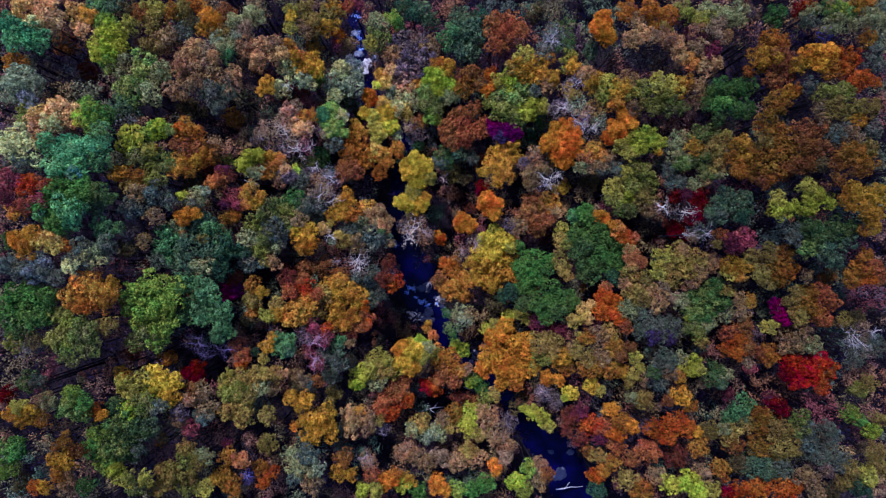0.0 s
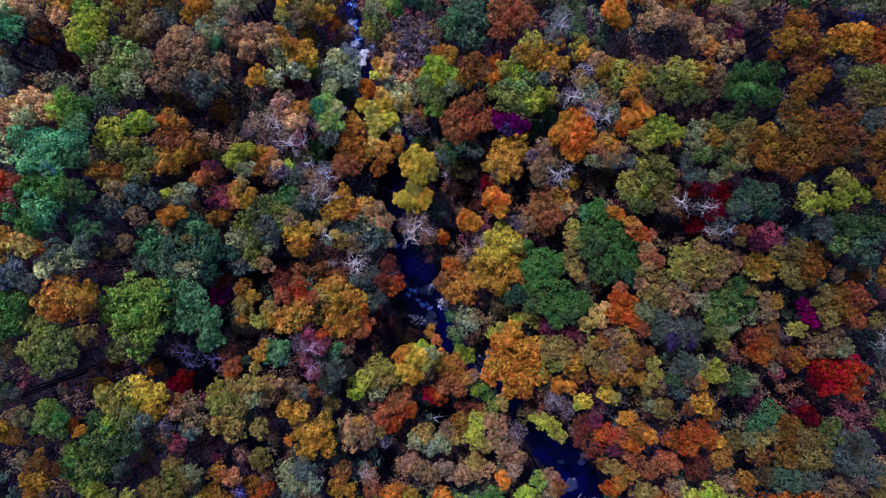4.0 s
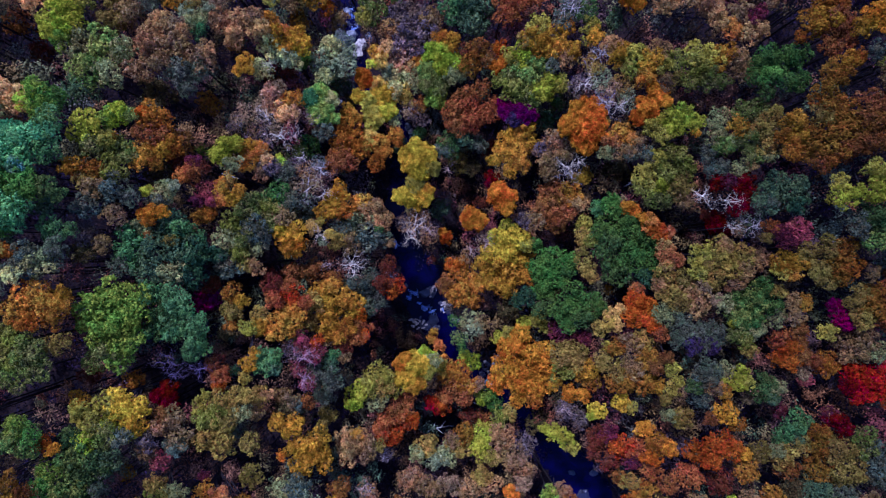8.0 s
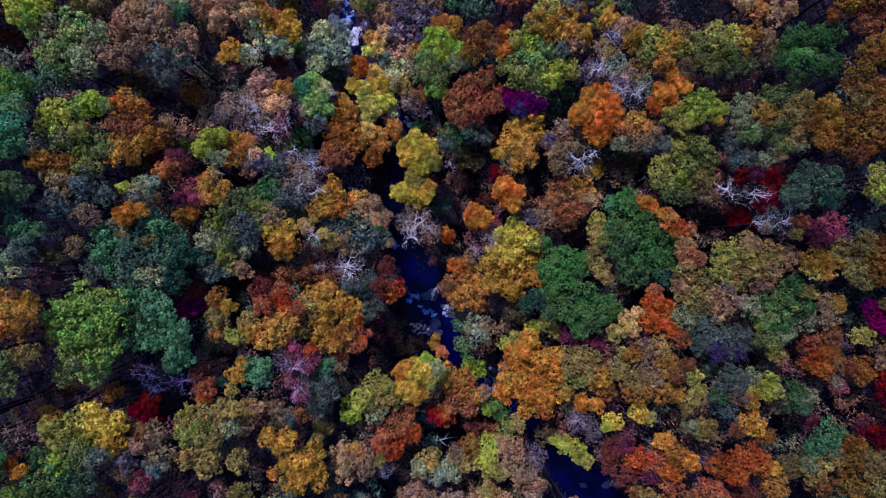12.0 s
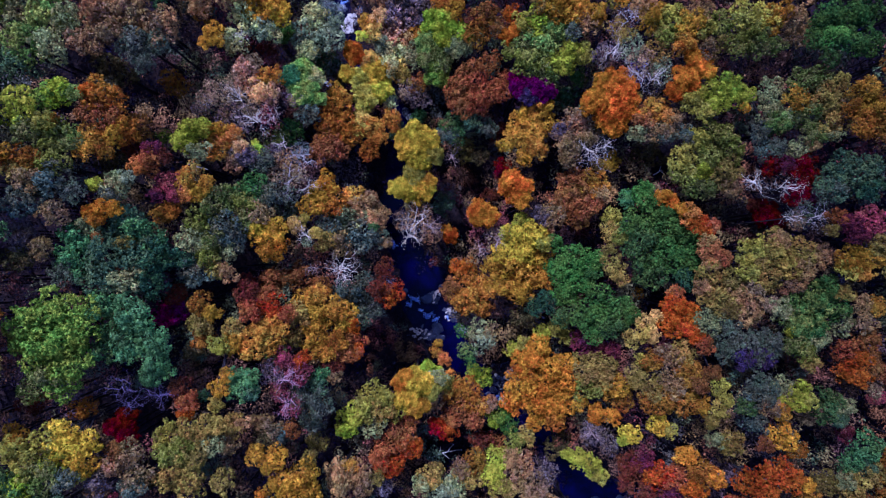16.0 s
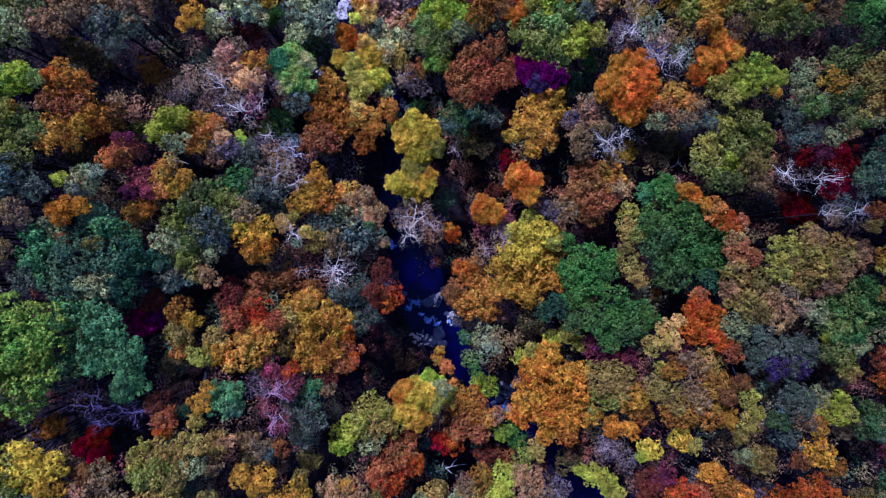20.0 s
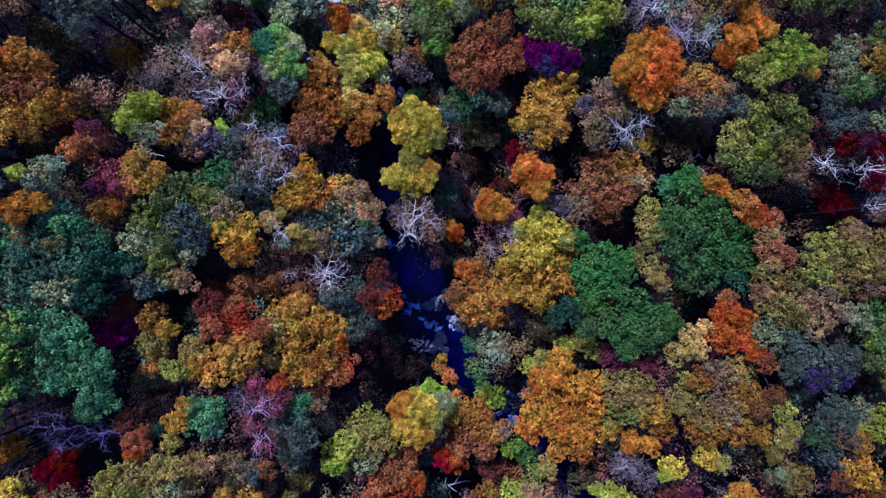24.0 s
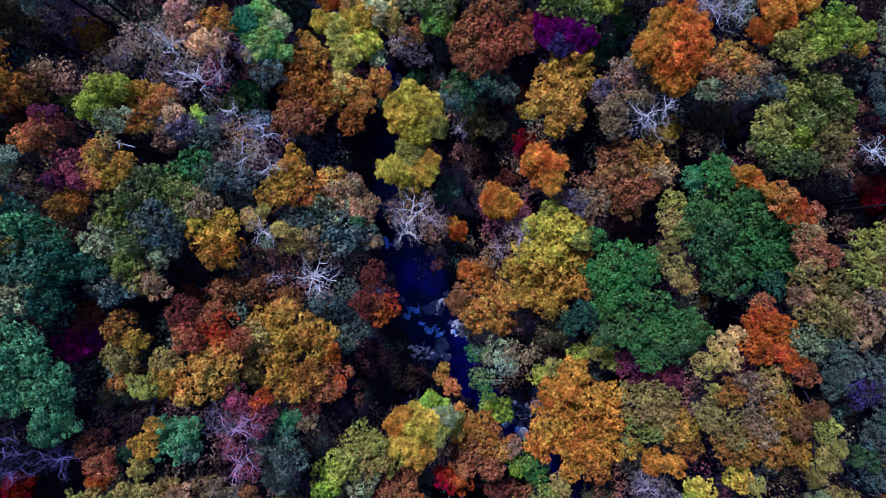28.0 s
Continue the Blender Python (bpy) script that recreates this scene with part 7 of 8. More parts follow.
bough(t, 45.3, 21.1, 33.8, 1.16, "dull_redorange")
bough(t, 40.3, 20.8, 32.5, 1.19, "dull_gold_brown")
bough(t, 43.3, 20.0, 33.6, 1.33, "dull_obrown")
bough(t, 44.7, 19.9, 33.7, 1.08, "dull_redorange")
bough(t, 42.0, 20.3, 33.3, 1.10, "orange_deep")
t = tree(45.6, 18.4, 34.7, 1.15, "dull_redorange")
bough(t, 44.8, 18.1, 34.4, 0.84, "shaded_red_rust")
bough(t, 46.7, 18.1, 34.7, 0.84, "dull_redorange")
t = tree(39.2, 17.6, 32.0, 1.36, "dull_gold_brown")
bough(t, 37.8, 16.7, 31.6, 1.37, "dull_brown_olive")
bough(t, 39.9, 17.9, 32.0, 1.11, "dull_obrown")
bough(t, 38.5, 16.2, 31.7, 1.20, "dull_brown_olive")
t = tree(42.6, 17.0, 34.2, 1.48, "dull_olive_green")
bough(t, 44.0, 17.3, 34.5, 1.31, "dull_olive_green")
bough(t, 40.8, 18.1, 33.1, 1.02, "dull_sage_dark")
bough(t, 41.5, 15.5, 34.0, 1.17, "dull_taupe")
bough(t, 43.2, 15.3, 34.9, 1.46, "dull_olive")
bough(t, 41.8, 14.3, 34.1, 1.32, "dull_taupe")
bough(t, 45.0, 15.3, 34.7, 1.15, "dull_olive")
bough(t, 46.5, 15.3, 34.9, 1.29, "dull_olive")
bough(t, 45.3, 14.1, 34.8, 1.30, "dull_gold_brown")
t = tree(37.5, 14.6, 31.0, 1.54, "dull_brown_olive")
bough(t, 38.6, 13.2, 31.7, 1.69, "dull_brown_olive")
bough(t, 36.5, 10.7, 31.1, 1.71, "dull_brown_olive")
bough(t, 38.3, 10.9, 32.1, 1.84, "dull_brown_olive")
bough(t, 37.9, 9.0, 31.5, 1.69, "dull_brown_olive")
bough(t, 39.3, 9.3, 31.9, 1.51, "dull_brown")
bough(t, 36.9, 8.1, 30.8, 1.38, "dull_brown")
bough(t, 39.8, 11.5, 32.3, 1.50, "dull_brown_olive")
bough(t, 37.1, 12.4, 31.2, 1.46, "dull_olive")
t = tree(40.3, 12.9, 33.4, 1.65, "dull_rustbrown")
bough(t, 40.8, 11.3, 33.8, 1.65, "dull_brown")
bough(t, 41.7, 11.2, 33.8, 1.16, "dull_rustbrown")
bough(t, 40.4, 9.4, 33.3, 1.49, "dull_brown")
bough(t, 42.0, 9.4, 33.5, 1.01, "shaded_olive_dark")
bough(t, 41.5, 13.1, 33.5, 1.33, "dull_rustbrown")
t = tree(43.3, 12.6, 34.5, 1.30, "dull_sage_dark")
bough(t, 44.5, 12.5, 35.0, 1.29, "dull_taupe")
bough(t, 46.7, 12.9, 34.9, 1.29, "dull_slate")
t = tree(43.7, 10.4, 35.4, 1.45, "dull_brown_olive")
bough(t, 44.8, 10.3, 35.5, 1.29, "dull_obrown")
bough(t, 46.0, 10.9, 35.5, 1.29, "dull_olive")
bough(t, 45.7, 9.1, 35.6, 1.29, "dull_brown_olive")
bough(t, 44.2, 8.8, 35.5, 1.29, "dull_brown")
bough(t, 43.0, 9.1, 34.9, 1.00, "dull_brown")
bough(t, 42.8, 7.6, 34.8, 1.00, "dull_brown")
t = tree(40.9, 7.0, 32.8, 1.18, "olive_yellow")
bough(t, 41.7, 6.0, 33.0, 1.33, "dull_lime")
bough(t, 41.1, 4.7, 32.9, 1.34, "dull_lime")
bough(t, 43.0, 5.3, 33.0, 1.17, "dull_lime")
bough(t, 38.5, 4.5, 31.9, 1.37, "dull_lime")
bough(t, 38.0, 5.8, 31.7, 0.88, "olive_yellow")
bough(t, 39.3, 4.7, 32.2, 0.96, "dull_lime")
t = tree(44.6, 6.5, 34.7, 1.15, "dull_gold_brown")
bough(t, 44.5, 5.5, 34.6, 1.15, "dull_gold_brown")
bough(t, 46.3, 5.8, 35.1, 1.30, "dull_gold_brown")
bough(t, 47.1, 6.1, 35.1, 1.14, "dull_gold")
bough(t, 45.9, 4.3, 35.0, 1.46, "dull_gold_brown")
bough(t, 47.2, 4.0, 34.9, 1.46, "dull_gold_brown")
bough(t, 47.1, 2.4, 34.4, 1.32, "dull_gold_brown")
t = tree(41.4, 2.6, 32.0, 1.68, "dull_green_teal")
bough(t, 40.2, 1.6, 31.3, 1.38, "dull_sage_dark")
bough(t, 42.9, 1.6, 32.4, 1.68, "dull_green_teal")
bough(t, 44.5, 2.3, 32.7, 1.50, "dull_green_teal")
bough(t, 45.4, 1.0, 32.4, 1.51, "dull_bluegreen")
bough(t, 41.9, 0.1, 31.7, 1.37, "shaded_sagegreen")
bough(t, 43.5, 0.1, 32.1, 1.52, "dull_bluegreen")
bough(t, 44.5, -1.2, 31.5, 1.21, "dull_bluegreen")
bough(t, 45.8, 2.3, 32.7, 1.01, "dull_green_teal")
t = tree(38.9, -0.6, 28.9, 1.41, "dull_olive")
bough(t, 40.2, -0.6, 29.3, 1.23, "dull_brown_olive")
bough(t, 39.6, -2.6, 29.0, 1.76, "dull_brown_olive")
bough(t, 40.9, -2.7, 29.0, 1.41, "dull_obrown")
bough(t, 39.1, -3.9, 28.2, 1.43, "dull_olive")
bough(t, 37.9, -2.9, 28.2, 1.27, "dull_olive")
bough(t, 42.8, -3.2, 28.8, 0.91, "dull_taupe")
t = tree(47.8, -0.6, 31.9, 1.03, "dull_obrown")
bough(t, 47.5, -2.2, 31.6, 1.53, "dull_obrown")
bough(t, 49.0, -2.2, 31.8, 1.53, "dull_rust")
bough(t, 47.1, -3.2, 31.1, 1.22, "dull_obrown")
bough(t, 50.0, -3.5, 31.1, 1.21, "dull_rustbrown")
bough(t, 48.6, -3.2, 31.2, 1.22, "dull_redorange")
t = tree(46.5, -3.5, 27.4, 1.27, "dull_brown")
t = tree(42.4, -5.3, 28.0, 1.26, "dull_olive")
bough(t, 43.6, -5.3, 28.3, 1.25, "dull_brown_olive")
bough(t, 45.1, -5.3, 28.6, 1.42, "dull_rust")
bough(t, 46.3, -6.6, 28.2, 1.26, "dull_rust")
bough(t, 44.5, -7.3, 28.0, 1.44, "dull_obrown")
bough(t, 45.6, -8.4, 27.7, 1.44, "dull_rust")
bough(t, 42.9, -7.8, 27.6, 1.28, "dull_khaki")
bough(t, 43.4, -6.3, 28.1, 1.44, "dull_brown_olive")
bough(t, 41.7, -6.4, 27.3, 0.94, "dull_olive")
t = tree(41.3, -7.9, 26.3, 1.29, "magenta")
bough(t, 40.6, -6.5, 26.2, 0.94, "magenta")
bough(t, 42.0, -9.0, 26.0, 0.77, "magenta")
t = tree(40.2, -9.6, 25.7, 1.13, "olive_yellow")
t = tree(42.5, -10.7, 26.1, 1.65, "dull_taupe")
bough(t, 44.0, -10.2, 26.4, 1.47, "dull_taupe")
bough(t, 43.8, -12.0, 26.3, 1.65, "dull_taupe")
bough(t, 42.2, -11.8, 25.8, 1.22, "shaded_tan")
bough(t, 45.1, -11.6, 26.2, 1.29, "dull_sage")
t = tree(49.3, -8.9, 26.1, 1.29, "dull_olive")
bough(t, 50.5, -8.2, 26.3, 1.11, "shaded_olive_dark")
t = tree(49.2, -11.5, 27.4, 1.44, "dull_slate", "sparse")
bough(t, 51.1, -12.1, 27.7, 1.58, "dull_slate", "sparse")
bough(t, 49.9, -13.5, 27.2, 1.29, "dull_slate", "sparse")
bough(t, 52.0, -11.3, 27.7, 1.27, "dull_sage_dark")
t = tree(49.0, -10.8, 29.8, 2.49, "bluewhite", "bare")
t = tree(50.7, -9.9, 29.7, 1.31, "bluewhite", "bare")
t = tree(40.6, -13.2, 25.1, 1.49, "dull_obrown")
bough(t, 39.5, -12.9, 24.8, 1.14, "dull_rustbrown")
t = tree(43.1, -13.8, 25.6, 1.48, "red")
bough(t, 44.7, -14.5, 26.0, 1.83, "red")
bough(t, 46.4, -13.8, 25.9, 1.47, "red")
bough(t, 47.5, -15.2, 25.9, 1.65, "shaded_red_rust")
bough(t, 45.4, -15.8, 26.1, 1.83, "red")
bough(t, 43.7, -16.3, 25.8, 1.48, "red")
bough(t, 42.8, -15.2, 25.4, 1.31, "dull_crimson")
bough(t, 46.6, -17.1, 25.9, 1.12, "shaded_red_rust")
t = tree(41.0, -19.0, 25.4, 1.30, "dull_crimson")
bough(t, 41.9, -20.1, 25.3, 1.13, "dull_crimson")
bough(t, 40.5, -18.5, 25.1, 0.96, "dull_wine")
t = tree(52.9, -16.7, 24.9, 1.49, "dull_olive")
bough(t, 51.7, -17.5, 24.7, 1.32, "dull_olive_green")
t = tree(39.8, -20.5, 25.2, 1.30, "dull_brown_olive")
bough(t, 40.7, -22.1, 25.7, 1.65, "dull_olive")
bough(t, 39.1, -22.2, 25.3, 1.48, "dull_brown_olive")
t = tree(43.8, -21.6, 26.4, 1.81, "dull_green_dull")
bough(t, 45.1, -22.3, 26.3, 1.46, "dull_sage_dark")
bough(t, 42.5, -22.2, 25.9, 1.29, "dull_olive")
t = tree(49.5, -20.0, 26.9, 1.28, "dull_green")
bough(t, 50.5, -20.8, 26.8, 0.94, "leaf_green")
t = tree(52.1, -22.0, 27.1, 1.27, "dull_lime_green")
bough(t, 52.8, -20.5, 27.0, 1.10, "dull_olive")
t = tree(46.7, -21.9, 26.9, 1.28, "dull_slate")
bough(t, 47.4, -23.0, 27.1, 1.10, "dull_sage_dark")
t = tree(29.1, -30.0, 23.3, 1.71, "lime")
bough(t, 31.3, -29.8, 24.0, 1.88, "lime_green")
bough(t, 32.4, -30.9, 23.9, 1.51, "lime")
bough(t, 34.1, -30.4, 23.8, 1.33, "olive_yellow")
t = tree(37.3, -29.9, 25.4, 1.67, "dull_redorange")
bough(t, 38.9, -29.7, 25.9, 1.66, "dull_redorange")
bough(t, 41.8, -29.6, 26.2, 1.81, "dull_redorange")
bough(t, 43.4, -29.2, 26.0, 1.11, "dull_redorange")
bough(t, 35.4, -30.2, 24.7, 0.97, "crimson")
t = tree(39.3, -27.4, 25.8, 1.83, "dull_bluegreen")
bough(t, 41.8, -27.2, 26.1, 1.46, "dull_slate")
t = tree(45.3, -29.2, 27.2, 1.62, "dull_taupe")
bough(t, 47.2, -29.1, 27.3, 1.27, "shaded_olive_dark")
bough(t, 46.6, -26.8, 27.0, 1.10, "shaded_greymauve")
t = tree(49.0, -26.4, 28.1, 1.26, "dull_olive")
bough(t, 50.6, -27.1, 28.4, 1.60, "olive_yellow")
bough(t, 52.1, -26.3, 28.0, 1.27, "dull_olive")
bough(t, 52.0, -24.4, 27.7, 1.44, "dull_olive")
bough(t, 50.1, -28.8, 28.1, 1.43, "shaded_teal_dark")
t = tree(-39.1, 29.6, 25.8, 1.47, "olive_dark")
bough(t, -37.8, 29.1, 25.5, 1.30, "brown")
t = tree(-36.0, 27.8, 25.9, 1.83, "olive")
bough(t, -34.2, 26.0, 25.9, 1.65, "taupe")
bough(t, -35.9, 25.2, 26.1, 1.64, "olive")
bough(t, -35.7, 29.8, 25.6, 1.57, "olive_yellow")
t = tree(-32.6, 29.9, 24.9, 1.86, "olive")
bough(t, -33.8, 29.4, 25.0, 1.40, "brown_olive")
bough(t, -32.5, 26.9, 25.0, 1.49, "slate")
bough(t, -31.2, 28.2, 25.0, 1.32, "olive_dark")
t = tree(-29.4, 29.1, 24.7, 1.32, "gold_deep")
bough(t, -28.6, 28.4, 24.8, 1.15, "gold_deep")
bough(t, -30.0, 27.3, 24.9, 1.14, "gold_brown")
bough(t, -27.8, 26.9, 24.9, 1.32, "olive")
t = tree(-31.6, 31.0, 22.8, 1.34, "obrown")
bough(t, -28.3, 30.6, 21.9, 1.37, "rustbrown")
t = tree(-24.4, 29.9, 23.7, 1.52, "sage")
bough(t, -23.4, 29.3, 23.4, 1.17, "sage")
bough(t, -26.1, 28.6, 24.2, 1.33, "sage")
bough(t, -25.0, 27.9, 24.2, 1.15, "mauve")
bough(t, -26.0, 26.7, 24.2, 0.97, "sage_pale")
t = tree(-30.5, 24.4, 26.5, 1.47, "tan")
bough(t, -30.9, 22.9, 27.1, 1.63, "tan")
bough(t, -29.2, 24.4, 26.3, 1.48, "mauve")
bough(t, -27.9, 23.4, 26.5, 1.12, "tan")
t = tree(-27.1, 25.1, 25.4, 1.30, "sage")
bough(t, -27.9, 25.9, 25.0, 1.22, "sage_pale")
bough(t, -26.6, 24.0, 25.1, 1.13, "teal")
t = tree(-25.0, 25.5, 24.2, 1.50, "tan_mauve")
bough(t, -23.0, 25.1, 24.1, 1.69, "tan")
bough(t, -21.6, 26.1, 23.4, 1.71, "tan_mauve")
bough(t, -21.0, 24.7, 23.3, 1.54, "tan")
bough(t, -23.3, 23.8, 24.1, 1.33, "tan")
t = tree(-20.3, 26.3, 21.8, 1.36, "obrown")
bough(t, -18.9, 25.2, 21.4, 1.19, "salmon")
t = tree(-19.7, 31.2, 21.2, 1.01, "olive_yellow")
bough(t, -20.0, 28.8, 21.4, 1.00, "olive_yellow")
bough(t, -19.8, 30.0, 21.4, 0.91, "yellow_gold")
t = tree(-18.1, 31.2, 20.6, 1.76, "olive")
bough(t, -16.6, 29.7, 20.6, 1.58, "olive")
bough(t, -14.8, 31.4, 20.0, 1.78, "olive")
bough(t, -15.2, 29.4, 20.2, 1.59, "gold_brown")
bough(t, -18.4, 28.9, 20.5, 1.38, "taupe")
bough(t, -14.3, 32.3, 19.6, 1.22, "gold")
t = tree(-13.9, 28.8, 18.5, 1.13, "redorange")
bough(t, -14.3, 27.7, 18.2, 1.10, "wine", "sparse")
bough(t, -13.1, 27.9, 16.8, 1.47, "taupe")
bough(t, -17.5, 27.5, 18.0, 1.43, "brown_olive")
t = tree(-12.8, 32.6, 18.5, 1.42, "rust")
bough(t, -11.5, 33.0, 18.3, 1.04, "pinkwine")
t = tree(-8.7, 29.1, 18.1, 1.82, "green_dull")
bough(t, -9.1, 30.9, 18.2, 1.82, "sage")
bough(t, -6.8, 31.4, 17.8, 1.44, "green")
bough(t, -6.0, 30.6, 17.6, 1.05, "leaf_green")
bough(t, -9.8, 27.9, 17.7, 1.24, "olive_yellow")
t = tree(-4.1, 32.2, 18.0, 1.83, "teal_dark")
bough(t, -2.4, 32.2, 17.9, 1.83, "bluegreen")
bough(t, -5.3, 33.0, 17.6, 1.34, "teal_dark")
bough(t, -1.8, 30.9, 17.8, 1.34, "teal_dark")
t = tree(-5.7, 28.2, 17.5, 2.42, "greymauve")
bough(t, -3.4, 28.1, 17.8, 2.41, "greymauve")
bough(t, -6.9, 26.6, 17.2, 1.84, "tan_mauve")
bough(t, -4.5, 25.9, 17.4, 2.23, "greymauve")
bough(t, -2.6, 26.2, 17.5, 2.02, "greymauve")
bough(t, -1.7, 28.0, 17.6, 1.63, "taupe")
t = tree(2.3, 31.0, 19.4, 2.37, "bluegreen")
bough(t, 4.2, 29.2, 20.3, 2.34, "bluegreen")
bough(t, 1.6, 28.6, 19.6, 2.17, "teal")
bough(t, 3.4, 27.0, 20.0, 2.15, "bluegreen")
bough(t, 4.9, 30.7, 19.8, 1.77, "teal_dark")
bough(t, 2.7, 29.2, 19.9, 1.88, "bluegreen")
t = tree(7.0, 29.3, 21.5, 1.75, "rust")
bough(t, 8.8, 29.6, 21.8, 1.93, "rust")
bough(t, 8.1, 27.7, 22.0, 1.74, "rust")
bough(t, 7.0, 26.3, 21.7, 1.55, "rust")
bough(t, 9.9, 28.3, 22.1, 1.18, "rust")
t = tree(13.5, 27.0, 24.3, 1.82, "sage_dark", "sparse")
bough(t, 15.3, 27.9, 24.3, 1.65, "green_teal", "sparse")
bough(t, 12.8, 25.2, 23.9, 1.34, "sage_dark")
bough(t, 15.6, 25.7, 24.5, 1.50, "green_teal")
t = tree(13.6, 26.0, 26.3, 2.43, "bluewhite", "bare")
t = tree(12.6, 32.0, 18.3, 1.43, "olive_dark")
t = tree(10.4, 24.8, 23.3, 1.53, "olive_yellow")
bough(t, 9.8, 23.4, 22.9, 1.72, "gold_brown")
bough(t, 11.8, 23.3, 23.6, 1.70, "gold_brown")
bough(t, 13.2, 24.6, 23.5, 1.16, "orange_deep")
t = tree(16.0, 24.1, 24.4, 1.68, "olive_yellow")
bough(t, 16.3, 23.0, 24.3, 1.23, "gold")
t = tree(19.5, 27.5, 25.7, 1.48, "orange", "wispy")
bough(t, 20.3, 26.4, 25.6, 1.47, "orange_deep", "wispy")
bough(t, 19.9, 28.5, 25.4, 1.13, "orange", "wispy")
t = tree(18.8, 25.6, 22.6, 1.17, "bluegreen")
t = tree(22.6, 29.5, 25.7, 1.48, "obrown")
bough(t, 23.9, 27.9, 26.0, 1.30, "taupe")
bough(t, 25.2, 29.3, 26.3, 1.47, "obrown")
bough(t, 26.3, 28.3, 26.2, 1.47, "obrown")
bough(t, 27.8, 28.8, 25.9, 1.48, "obrown")
bough(t, 27.0, 27.0, 25.9, 1.30, "olive")
t = tree(23.6, 25.9, 25.9, 1.30, "tan")
bough(t, 24.9, 26.5, 26.1, 1.29, "tan")
bough(t, 26.2, 26.2, 26.3, 1.30, "tan_mauve")
bough(t, 27.6, 25.8, 26.3, 1.47, "tan_mauve")
bough(t, 28.7, 24.9, 26.1, 1.47, "tan")
bough(t, 29.4, 23.8, 25.9, 1.30, "tan")
t = tree(30.1, 29.1, 25.9, 1.48, "olive_green")
bough(t, 32.0, 28.2, 26.5, 1.47, "olive_yellow")
bough(t, 32.7, 29.2, 26.5, 1.47, "sage")
bough(t, 34.3, 28.8, 26.6, 1.46, "sage")
bough(t, 33.3, 27.1, 26.6, 1.47, "mauve")
bough(t, 35.1, 28.1, 27.0, 1.19, "dull_sage")
bough(t, 34.3, 26.1, 26.7, 1.28, "taupe")
bough(t, 31.0, 27.1, 26.2, 1.12, "tan_mauve")
t = tree(33.0, 24.1, 26.5, 1.28, "wine")
bough(t, 31.3, 24.4, 26.4, 1.46, "taupe")
t = tree(32.0, 22.4, 26.5, 1.63, "tan")
bough(t, 33.3, 22.7, 26.3, 1.11, "tan")
bough(t, 30.4, 22.8, 26.1, 1.29, "salmon")
t = tree(-30.5, -19.8, 30.5, 1.22, "dull_tan_mauve")
bough(t, -29.6, -20.8, 30.0, 1.22, "pinkwine")
t = tree(-29.9, -23.1, 30.3, 1.06, "dull_khaki")
bough(t, -30.0, -24.2, 30.6, 1.38, "dull_olive_green")
bough(t, -28.6, -24.7, 30.3, 1.40, "dull_olive")
bough(t, -29.5, -26.3, 30.6, 1.39, "dull_olive")
bough(t, -31.2, -25.5, 30.9, 1.21, "dull_khaki")
bough(t, -31.8, -26.8, 31.1, 1.36, "dull_khaki")
bough(t, -29.8, -27.6, 30.4, 1.55, "dull_olive_green")
bough(t, -27.7, -24.1, 30.0, 1.24, "dull_sage")
bough(t, -28.1, -28.1, 29.8, 1.24, "olive_yellow")
t = tree(-25.7, -24.7, 28.4, 1.43, "dull_tan_orange")
bough(t, -24.1, -25.1, 28.2, 1.26, "dull_salmon")
bough(t, -26.6, -27.0, 28.7, 1.42, "dull_tan_gold")
bough(t, -25.4, -27.8, 28.5, 1.60, "dull_tan_orange")
bough(t, -24.8, -28.9, 28.0, 1.10, "dull_tan_orange")
t = tree(-26.3, -23.6, 26.4, 0.76, "dull_wine")
bough(t, -22.2, -26.7, 26.4, 1.12, "dull_obrown")
bough(t, -21.3, -27.5, 26.1, 1.30, "dull_redorange")
bough(t, -22.0, -28.6, 26.0, 0.95, "dull_redorange")
t = tree(-24.1, -28.0, 25.7, 1.00, "violet", "sparse")
bough(t, -21.7, -24.1, 26.0, 1.47, "dull_olive")
bough(t, -33.9, -22.8, 27.5, 1.05, "shaded_gold_deep")
t = tree(-14.3, -23.6, 22.8, 1.35, "gold")
bough(t, -16.6, -23.8, 23.7, 1.51, "gold")
t = tree(-18.8, -25.4, 25.2, 1.48, "sage")
bough(t, -17.1, -25.5, 24.9, 1.68, "sage_dark")
bough(t, -17.8, -27.2, 25.3, 1.85, "sage")
bough(t, -16.1, -27.4, 24.6, 1.51, "sage_pale")
bough(t, -18.4, -28.3, 25.1, 1.49, "sage_dark")
bough(t, -16.8, -29.2, 24.7, 1.68, "taupe")
t = tree(-13.4, -29.0, 21.8, 1.36, "gold_brown")
bough(t, -12.0, -29.2, 21.2, 1.19, "gold_brown")
bough(t, -13.1, -27.4, 21.2, 1.56, "brown")
t = tree(-10.0, -28.3, 19.6, 1.41, "tan_mauve", "sparse")
bough(t, -9.6, -29.8, 19.5, 1.24, "rust", "sparse")
t = tree(-10.2, -27.5, 21.0, 1.63, "pinkwhite", "bare")
t = tree(-7.2, -31.2, 17.9, 1.43, "orange")
bough(t, -7.9, -32.1, 17.9, 1.04, "orange_deep")
bough(t, -6.6, -30.3, 17.6, 1.05, "obrown")
t = tree(-10.7, -32.0, 19.6, 1.21, "lime")
bough(t, -8.9, -32.2, 19.1, 1.22, "olive_yellow")
t = tree(-5.7, -32.4, 16.9, 1.44, "lime")
bough(t, -4.8, -31.6, 16.7, 1.25, "gold_brown")
bough(t, -3.4, -33.3, 16.4, 1.46, "leaf_green")
t = tree(-0.7, -33.2, 15.6, 1.27, "orange")
